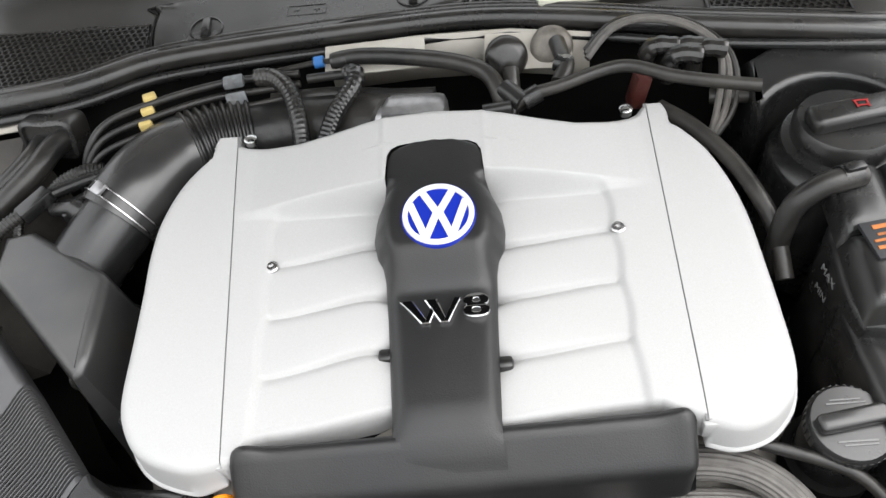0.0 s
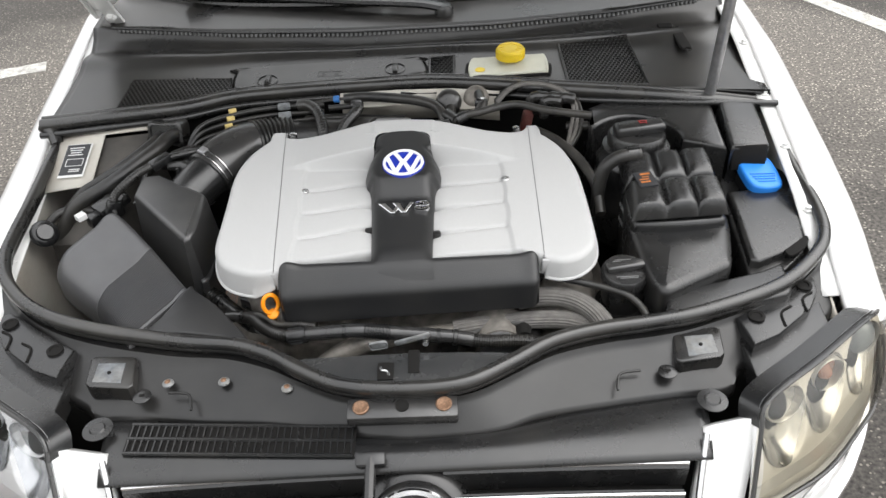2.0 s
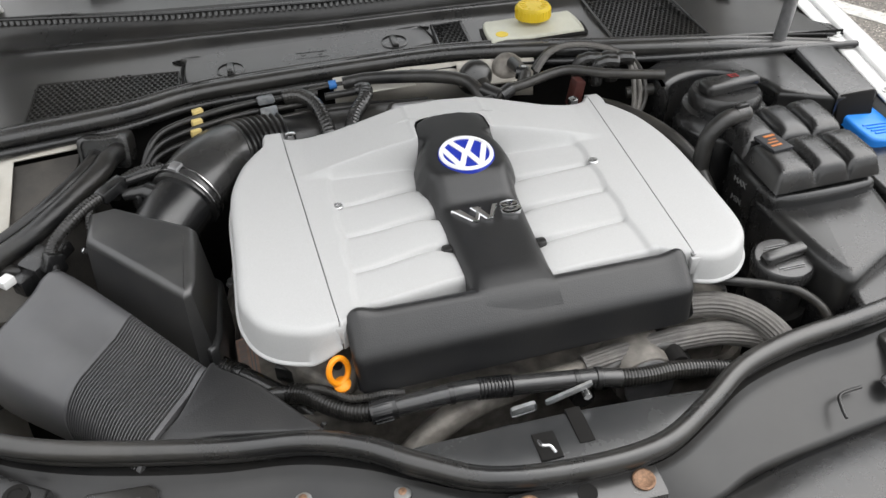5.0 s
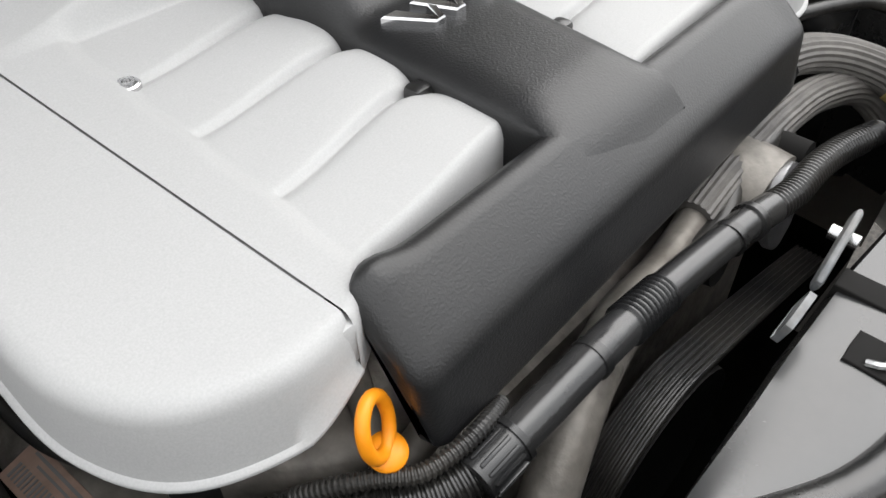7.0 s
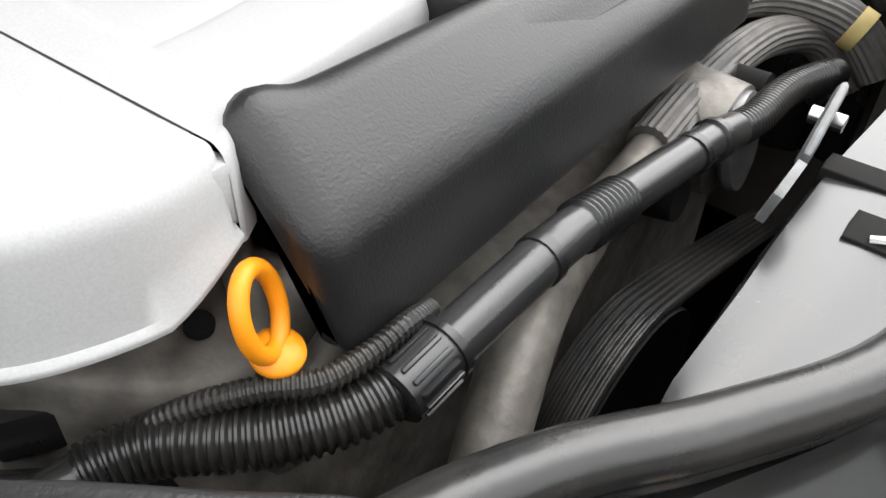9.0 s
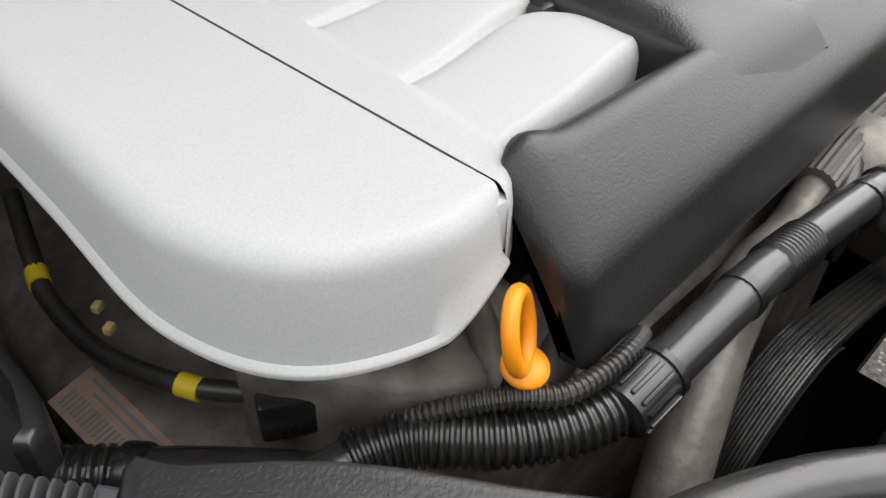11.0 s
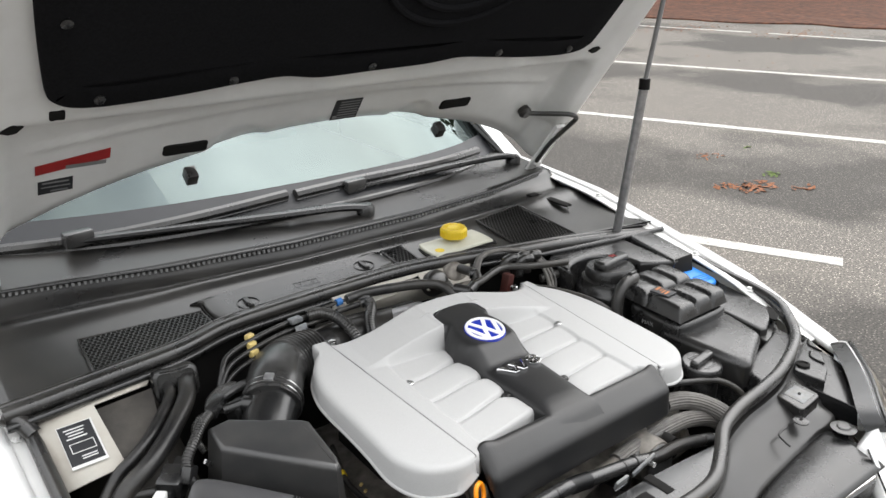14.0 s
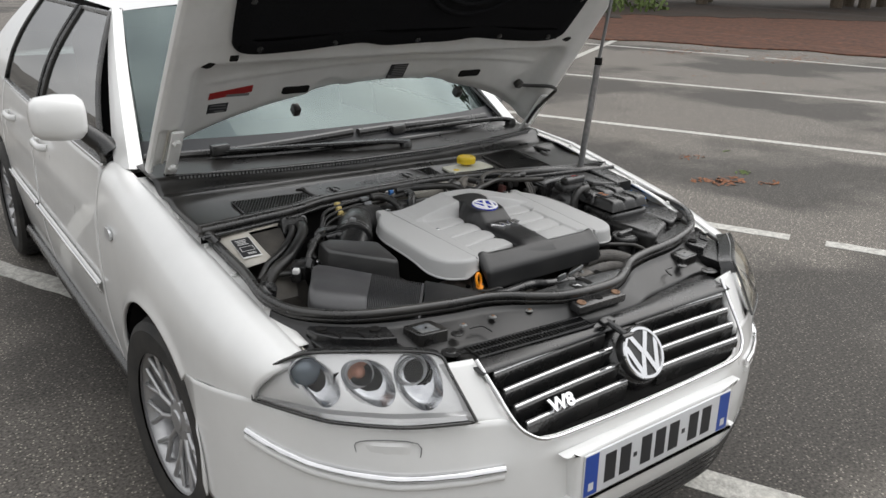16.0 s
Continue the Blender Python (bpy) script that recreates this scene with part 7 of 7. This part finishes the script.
part("plug_clip", bm, LABEL_WHITE, loom, "pale plug clip")
bm = bmesh.new()
lathe(bm, [(.024, 0), (.026, .01), (.022, .016), (.016, .018), (.014, .026), (.0005, .026)], aim((-.69, .690, .835), (.5, -.5, .6)), 24)
part("round_connector", bm, BLACK, loom, "round black connector")
bm = bmesh.new()
tube(bm, [(-.69, .695, .84), (-.675, .735, .85), (-.64, .75, .848), (-.60, .735, .85)], .008, 10, 5)
part("lead", bm, HOSE, loom)

# inner wing panels and sticker
wingp = thing("wing_liner", (-.64, .86, .70), "dusty black liner panel beside the wing", "liner")
bm = bmesh.new()
loft(bm, [[V(p) for p in ((-.634, .930, .900), (-.535, .936, .904), (-.50, .90, .78), (-.70, .90, .70))], [V(p) for p in ((-.626, .80, .866), (-.56, .80, .855), (-.50, .80, .72), (-.70, .80, .66))], [V(p) for p in ((-.690, .70, .800), (-.60, .70, .80), (-.54, .70, .70), (-.70, .70, .64))]])
part("liner", bm, LINER, wingp)
bm = bmesh.new()
q = [bm.verts.new(p) for p in ((-.720, .955, .910), (-.625, .965, .914), (-.520, .968, .917), (-.720, .915, .905), (-.628, .936, .907), (-.540, .942, .910), (-.714, .785, .868), (-.622, .795, .874))]
for f in ((0, 1, 4, 3), (1, 2, 5, 4), (3, 4, 7, 6)):
    bm.faces.new([q[i] for i in f])
thick(part("white_panel", bm, WHITE_DIRTY, wingp, "dirty white wing panel"), .003)
m = frame_of((-.667, .856, .8945), (1, .0, .03), (.0, .97, .25))
st = part("sticker", on_face(slab(bmesh.new(), [(-.026, -.046), (.026, -.046), (.026, .046), (-.026, .046)], 0, .001, .0004), m), LABEL_WHITE, wingp, "white data sticker with black field")
part("plain_bar", bars(bmesh.new(), m @ Matrix.Translation((0, 0, .001)), [(-.001, .002, .048, .084)]), LABEL_BLACK, st)
for q in [(-.003, .034 - .0065 * i, .030 - .004 * (i % 3), .0024) for i in range(4)] + [(.0, -.016, .034, .0012), (0, .003, .034, .0012), (-.017, -.0065, .0012, .019), (.017, -.0065, .0012, .019), (.004, -.026, .022, .0022), (.004, -.031, .022, .0022)]:
    part("plain_bar", bars(bmesh.new(), m @ Matrix.Translation((0, 0, .0016)), [q]), LABEL_WHITE, st)

# ---- bulkhead pipes ----
fuel = thing("fuel_lines", (-.33, .93, .88), "black fuel lines in a cream clip", "fuel lines")
for k, (dy, dz, x0) in enumerate(((0, 0, -.455), (-.015, -.009, -.450), (-.030, -.018, -.445))):
    bm = bmesh.new()
    tube(bm, [(x0, .862 + dy * .3, .862), (-.432, .885 + dy * .5, .915 + dz), (-.405, .915 + dy, .932 + dz), (-.34, .938 + dy, .938 + dz), (-.28, .960 + dy * .9, .935 + dz), (-.235, .972 + dy, .930 + dz), (-.17, .972 + dy * .6, .930 + dz)], .0048 - .0004 * k, 10, 6)
    part("line", bm, HOSE, fuel)
for k in range(4):
    bm = bmesh.new()
    box(bm, (-.354 - .003 * k, .940 - .0145 * k, .940 - .0085 * k), (.016, .0115, .014), rot(0, 0, 20), .002)
    part("clip", bm, CREAM, fuel, "cream plastic clip")
bm = bmesh.new()
box(bm, (-.249, .941, .918), (.026, .004, .030), rot(-20, 0, 8), .002)
box(bm, (-.252, .962, .936), (.026, .018, .010), rot(0, 0, 8), .003)
part("bracket", bm, SCUFF, fuel, "small steel bracket")
for a, b in (((-.225, .970, .934), (-.21, .968, .935)), ((-.128, .982, .936), (-.108, .982, .937))):
    bm = bmesh.new()
    cyl(bm, a, b, .0098, n=14)
    part("hose_clip", bm, BLACK, fuel)
bm = bmesh.new()
cyl(bm, (-.150, .985, .934), (-.138, .985, .935), .0075, n=14)
part("blue_ring", bm, BLUE_PART, fuel, "blue plastic ring")
bm = bmesh.new()
tube(bm, [(-.225, .972, .933), (-.15, .985, .934), (-.12, .982, .936)], .0035, 8, 4)
part("thin_line", bm, HOSE, fuel)

vac = thing("bulkhead_hoses", (0, .94, .88), "tangle of black hoses before the bulkhead", "hoses")
bm = bmesh.new()
tube(bm, [(-.125, .982, .936), (-.09, .983, .938), (-.03, .972, .938), (.03, .952, .938), (.066, .930, .934), (.080, .900, .920), (.084, .885, .89)], .0105, 14, 6)
part("vacuum_hose", bm, HOSE, vac, "", 60)
for pts in ([(-.222, .968, .934), (-.198, .960, .936), (-.178, .935, .930), (-.168, .90, .915), (-.165, .87, .895)], [(-.108, .962, .930), (-.096, .956, .934), (-.100, .935, .930), (-.122, .905, .918), (-.138, .87, .90)]):
    p = even(pts, .003)
    bm = bmesh.new()
    rings = []
    tube(bm, p, .0115, 16, 1, lambda s, i: .0115 * (1 if i % 2 else .95))
    part("braided_hose", bm, RUBBER, vac, "braided black hose", 20)
bm = bmesh.new()
tube(bm, [(-.16, .966, .925), (-.135, .966, .926), (-.11, .962, .929)], .006, 10, 4)
tube(bm, [(-.21, .955, .905), (-.13, .955, .905), (-.05, .94, .905), (0, .935, .905)], .010, 10, 4)
part("line", bm, HOSE, vac)
bm = bmesh.new()
tube(bm, [(.095, .880, .925), (.115, .885, .934), (.15, .892, .937), (.20, .908, .940), (.235, .910, .940), (.28, .888, .938), (.33, .872, .936), (.372, .862, .934)], .0078, 12, 6)
part("long_hose", bm, HOSE, vac, "", 60)
for a, b, r in (((.085, .905, .93), (.105, .878, .928), .012), ((.106, .882, .928), (.125, .888, .934), .011), ((.15, .935, .937), (.165, .925, .936), .011), ((.058, .878, .92), (.092, .876, .925), .009)):
    bm = bmesh.new()
    cyl(bm, a, b, r, n=16)
    part("fitting", bm, BLACK, vac)
bm = bmesh.new()
tube(bm, [(.155, .975, .935), (.158, .945, .937), (.160, .925, .936), (.15, .905, .93)], .0105, 12, 5)
part("elbow_hose", bm, HOSE, vac)
bm = bmesh.new()
lathe(bm, [(.0115, -.003), (.0115, .003)], aim((.16, .932, .9365), (0, -1, -.1)), 18, False)
part("hose_clamp", bm, STEEL, vac)
bm = bmesh.new()
box(bm, (-.028, .912, .890), (.085, .04, .055), rot(0, 0, -4), .010)
cyl(bm, (-.082, .910, .890), (-.066, .910, .890), .028, n=24)
part("throttle_body", bm, METAL, vac, "pale aluminium throttle housing")
# pale bulkhead panel with two bosses
wall = thing("bulkhead", (.05, 1.0, .88), "dirty white bulkhead panel with stamped marks", "bulkhead")
bm = bmesh.new()
tubep = [(-.14, 1.020), (-.02, 1.026), (.10, 1.020), (.20, .996)]
loft(bm, [[V((x, y, .927)), V((x, y - .004, .86))] for x, y in tubep], False, False)
thick(part("panel", bm, WHITE_DIRTY, wall), .003, (0, 1, 0))
bm = bmesh.new()
box(bm, (-.075, 1.000, .922), (.13, .05, .003), rot(12, 0, 1), .001)
part("ledge", bm, WHITE_DIRTY, wall)
bm = bmesh.new()
box(bm, (.12, .985, .918), (.11, .05, .004), rot(25, 0, -6), .001)
part("ledge", bm, WHITE_DIRTY, wall)
part("plain_bar", bars(bmesh.new(), frame_of((-.06, 1.0, .9245), (1, .02, 0), (0, .97, .2)), [(-.03 + .008 * i, .0, .005, .008) for i in range(9)]), LABEL_GREY, wall)
for x, y, mt in ((.092, .962, RUBBER), (.150, .972, ALLOY)):
    bm = bmesh.new()
    lathe(bm, [(.027, -.03), (.027, .0), (.023, .006), (.014, .010), (.0005, .010)], aim((x, y + .01, .922), (0, -.8, .6)), 28)
    part("boss", bm, mt, wall, "round bulkhead boss")
bm = bmesh.new()
tube(bm, [(.095, .945, .925), (.095, .92, .91), (.09, .90, .89)], .010, 12, 5)
part("boss_pipe", bm, RUBBER, wall)
coil = thing("ignition_leads", (.28, .94, .85), "ignition leads with rubber boots and red cap", "ignition leads")
bm = bmesh.new()
box(bm, (.250, .925, .890), (.020, .024, .050), rot(0, 10, 5), .005)
part("coil_cap", bm, RED_PART, coil, "dull red plastic cap")
for k, (x, y) in enumerate(((.262, .945), (.292, .940), (.315, .932), (.285, .925))):
    bm = bmesh.new()
    tube(bm, [(x, y, .90), (x, y + .002, .928), (x + .012, y, .938), (x + .034, y - .004, .936)], .0115, 12, 5, lambda s, i: .0115 * (1 if i % 3 else .9))
    part("boot", bm, RUBBER, coil, "ribbed rubber boot", 25)
for k in range(3):
    bm = bmesh.new()
    tube(bm, [(.19, .955 + .008 * k, .92), (.225, .985 + .005 * k, .938), (.27, .99 + .004 * k, .943), (.32, .965 + .006 * k, .94), (.345 + .006 * k, .93, .925), (.335 + .01 * k, .88, .89), (.32, .85, .85)], .0042, 8, 6)
    part("lead", bm, BRAID if k < 2 else HOSE, coil, "grey-brown lead")
for pts in ([(.27, .895, .885), (.30, .855, .888), (.33, .80, .886), (.348, .75, .88), (.36, .71, .865), (.362, .66, .84)], [(.33, .90, .89), (.37, .89, .895), (.40, .88, .90)]):
    bm = bmesh.new()
    tube(bm, pts, .0095, 12, 6)
    part("hose", bm, HOSE, coil)

# ---- right side: coolant tank, covers, filler caps ----
tank = thing("coolant_tank", (.47, .66, .70), "black lobed coolant expansion tank with screw cap", "coolant tank")
bm = bmesh.new()
o = [(p.x, p.y) for p in curve([(.398, .585), (.40, .66), (.410, .70), (.47, .745), (.555, .755), (.572, .73), (.562, .60), (.545, .568), (.42, .566)], 4, True)]
slab(bm, o, .70, .885, .012)
body = part("tank_body", bm, BLACK, tank, "", 50)
bm = bmesh.new()
GX, GY = (.403, .462, .512, .560), (.572, .655, .745)
rows = []
NX, NY = 60, 60
def lobes(u, v):
    x, y = .400 + .166 * u, .568 + .185 * v
    y += .006 * (u - .5)
    x += .010 * (v - .5)
    gx = [0, .36, .68, 1.0]
    gy = [0, .50, 1.0]
    k = max(i for i in range(3) if u >= gx[i] - 1e-9)
    j = max(i for i in range(2) if v >= gy[i] - 1e-9)
    a = (u - gx[k]) / (gx[k + 1] - gx[k]) * 2 - 1
    b = (v - gy[j]) / (gy[j + 1] - gy[j]) * 2 - 1
    d = (1 - abs(a) ** 4) * (1 - abs(b) ** 4)
    e = min(1, min(u, 1 - u) / .05) * min(1, min(v, 1 - v) / .05)
    return x, y, .892 + .020 * max(0, d) ** .45 + .012 * e
surf(bm, lobes, NX, NY)
part("lobe", bm, BLACK, tank, "six moulded lobes", 60)
m = frame_of((.430, .640, .9265), (.95, .12, .0), (-.1, .97, .0))
st = part("sticker", on_face(slab(bmesh.new(), [(-.016, -.022), (.016, -.022), (.016, .022), (-.016, .022)], -.003, .001, .0005), m), LABEL_BLACK, tank, "worn black sticker with orange print")
for q in ((-.003, -.010, .017, .004), (-.003, -.002, .017, .003), (.001, .005, .012, .003), (.003, .014, .018, .005)):
    part("plain_bar", bars(bmesh.new(), m @ Matrix.Translation((0, 0, .0012)), [q]), LABEL_ORANGE, st)
bm = bmesh.new()
lathe(bm, [(.075, .70), (.075, .872), (.071, .880), (.066, .884), (.064, .900), (.052, .904)], Matrix.Translation((.450, .800, 0)), 40)
part("tank_neck", bm, BLACK, tank, "round tank end", 50)
bm = bmesh.new()
CM = Matrix.Translation((.450, .802, .898)) @ rot(-4, 0, 0)
lathe(bm, [(.054, 0), (.055, .004), (.055, .022), (.051, .028), (.0005, .029)], CM, 44)
cp = part("cap", bm, BLACK, tank, "black screw cap with grip bar", 50)
bm = bmesh.new()
box(bm, CM @ V((.004, 0, .036)), (.098, .034, .022), rot(0, 0, 8), .008, 3)
part("grip", bm, BLACK, cp)
part("plain_bar", bars(bmesh.new(), CM @ Matrix.Translation((.01, .0, .0475)), [(0, .006, .016, .002), (-.006, 0, .002, .010), (.006, 0, .002, .010), (0, -.002, .014, .002)]), LABEL_RED, cp)
bm = bmesh.new()
tube(bm, [(.436, .722, .928), (.415, .716, .930), (.392, .712, .926), (.370, .706, .908), (.362, .700, .87), (.360, .69, .82)], .0125, 14, 6)
part("return_hose", bm, HOSE, tank, "curved black return hose", 60)
bm = bmesh.new()
cyl(bm, (.412, .717, .930), (.432, .722, .930), .0135, n=18)
box(bm, (.424, .719, .944), (.020, .010, .006), rot(0, 0, 10), .001)
part("hose_clip", bm, BLACK, tank, "spring hose clip")
bm = text("MAX", .013, frame_of((.3955, .645, .862), (.1, -1, 0), (0, 0, 1)), .0004)
part("lettering", bm, LABEL_GREY, tank, "faded white MAX mark")
bm = text("MIN", .013, frame_of((.3955, .645, .832), (.1, -1, 0), (0, 0, 1)), .0004)
part("lettering", bm, LABEL_GREY, tank, "faded white MIN mark")


def block_of(name, outline, z0, z1, label, cat, rnd=.012, tilt=None, mat=None, smooth_n=0):
    o = [(p.x, p.y) for p in curve(outline, smooth_n, True)] if smooth_n else outline
    return solo(name, slab(bmesh.new(), o, z0, z1, rnd, 4, tilt), mat or BLACK, label, cat, smooth=50)


block_of("side_cover", [(.394, .596), (.398, .612), (.412, .619), (.48, .625), (.55, .629), (.570, .624), (.576, .606), (.568, .56), (.552, .50), (.543, .476), (.526, .466), (.48, .444), (.440, .424), (.424, .419), (.413, .426), (.404, .46), (.397, .52)], .62, .866, "smooth black plastic cover before the coolant tank", "cover", .016, lambda x, y: -.05 * max(0, (.50 - y)), None, 2)
block_of("front_cover", [(.414, .378), (.43, .376), (.622, .424), (.634, .436), (.642, .504), (.60, .485), (.43, .440)], .62, .838, "flat black plastic cover beside the front seal", "cover", .008)
shelf = block_of("side_tray", [(.584, .50), (.598, .494), (.655, .520), (.694, .55), (.712, .62), (.728, .705), (.66, .705), (.606, .70), (.598, .62)], .62, .850, "flat black plastic tray beside the wing", "tray", .008)
block_of("wing_tray", [(.57, .44), (.62, .465), (.69, .53), (.722, .60), (.724, .92), (.64, .93), (.60, .70), (.58, .50)], .60, .832, "black plastic tray under the wing edge", "tray", .006)
bm = bmesh.new()
slab(bm, [(p.x, p.y) for p in curve([(.655, .505), (.69, .53), (.70, .556), (.675, .548), (.65, .525)], 4, True)], .845, .8485, .001)
solo("tray_hole", bm, DARK, "oval black opening in the tray", "opening")
arc = [(.450 + .088 * math.cos(a), .802 + .088 * math.sin(a)) for a in np.linspace(-.15, 2.75, 16)]
block_of("rear_cover", [(.610, .750), (.632, .945), (.60, .962), (.43, .965), (.375, .93), (.368, .86)] + arc[::-1], .62, .915, "black moulded cover wrapped round the tank cap", "cover", .010)
fuse = thing("fuse_box", (.66, .84, .70), "black fuse box with slanted lid", "fuse box")
part("box", slab(bmesh.new(), [(.640, .918), (.712, .918), (.694, .760), (.620, .757)], .62, .918, .008, 4, lambda x, y: .08 * (y - .85)), BLACK, fuse)
bm = bmesh.new()
box(bm, (.657, .757, .885), (.066, .006, .05), rot(-12, 0, 0), .003)
part("front_flap", bm, DARK, fuse)
wash = thing("washer_bottle_neck", (.688, .74, .70), "blue washer cap on its black neck", "washer bottle")
part("well", slab(bmesh.new(), [(p.x, p.y) for p in curve([(.645, .765), (.722, .765), (.722, .700), (.69, .690), (.648, .705)], 4, True)], .70, .853, .003), DARK, wash)
bm = bmesh.new()
cyl(bm, (.673, .742, .80), (.673, .740, .857), .031, n=28)
part("neck", bm, MILKY, wash)
bm = bmesh.new()
WM = Matrix.Translation((.673, .739, .855)) @ rot(8, 4, 4)
o = [(.033, -.030), (.034, .022), (.022, .044), (0, .052), (-.022, .044), (-.034, .022), (-.034, -.030), (-.024, -.048), (0, -.053), (.024, -.048)]
on_face(slab(bm, [(p.x, p.y) for p in curve(o, 4, True)], 0, .016, .006), WM)
cp = part("cap", bm, CAP_BLUE, wash, "bright blue snap cap with ridges", 50)
for k in range(4):
    bm = bmesh.new()
    box(bm, WM @ V((0, -.014 - .007 * k, .0165)), (.048 - .005 * k, .0025, .003), WM.to_3x3().to_4x4())
    part("ridge", bm, CAP_BLUE, cp)

oil = thing("filler_cap", (.372, .492, .78), "black filler cap with grip bar and white print", "filler cap")
part("neck", lathe(bmesh.new(), [(.036, 0), (.036, .05), (.033, .055)], Matrix.Translation((.372, .492, .775)), 32), BLACK, oil)
part("foot", lathe(bmesh.new(), [(.045, 0), (.045, .10)], Matrix.Translation((.372, .492, .675)), 24), DARK, oil)
bm = bmesh.new()
OM = Matrix.Translation((.372, .492, .826)) @ rot(4, 0, 0)
lathe(bm, [(.038, 0), (.039, .004), (.039, .018), (.036, .022), (.0005, .023)], OM, 40)
cp = part("cap", bm, DUCT, oil, "ribbed black cap", 50)
bm = bmesh.new()
box(bm, OM @ V((0, 0.002, .028)), (.066, .018, .014), OM.to_3x3().to_4x4() @ rot(0, 0, 8), .005, 3)
part("grip", bm, DUCT, cp)
for q in ((0, -.018, .036, .0015), (.002, -.0215, .030, .0013), (0, .019, .036, .0015), (0, .0225, .028, .0013)):
    part("plain_bar", bars(bmesh.new(), OM @ Matrix.Translation((0, 0, .0228)), [q]), LABEL_GREY, cp)
bm = bmesh.new()
for k in range(36):
    a = 6.2832 * k / 36
    box(bm, OM @ V((.039 * math.cos(a), .039 * math.sin(a), .011)), (.0016, .003, .012), Matrix.Rotation(a, 4, "Z"))
part("knurl", bm, DUCT, cp)

# left-hand loom under the cover with yellow tags
tagl = thing("tagged_loom", (-.33, .60, .76), "taped black loom with yellow tags", "wiring loom")
bm = bmesh.new()
tube(bm, [(-.305, .74, .80), (-.318, .69, .792), (-.324, .66, .786), (-.322, .62, .782), (-.315, .59, .784), (-.303, .560, .788), (-.285, .538, .788)], .0050, 10, 6)
part("loom", bm, HOSE, tagl)
for p, d in (((-.304, .562, .7875), (.45, -.9, 0)), ((-.3215, .677, .789), (-.25, -.95, -.1))):
    bm = bmesh.new()
    lathe(bm, [(.0058, -.0055), (.0058, .0055)], aim(p, d), 16)
    t = part("tag", bm, YELLOW, tagl, "yellow tag with black mark")
bm = bmesh.new()
box(bm, (-.268, .522, .786), (.048, .026, .024), rot(0, 0, -30), .003)
box(bm, (-.240, .508, .786), (.022, .032, .028), rot(0, 0, -30), .004)
part("plug", bm, BLACK, tagl)

for x, y in ((-.309, .640), (-.312, .622)):
    bm = bmesh.new()
    box(bm, (x, y, .786), (.006, .0045, .005), rot(0, 0, 30), .001)
    part("tan_clip", bm, CREAM, tagl, "tan plastic clip")
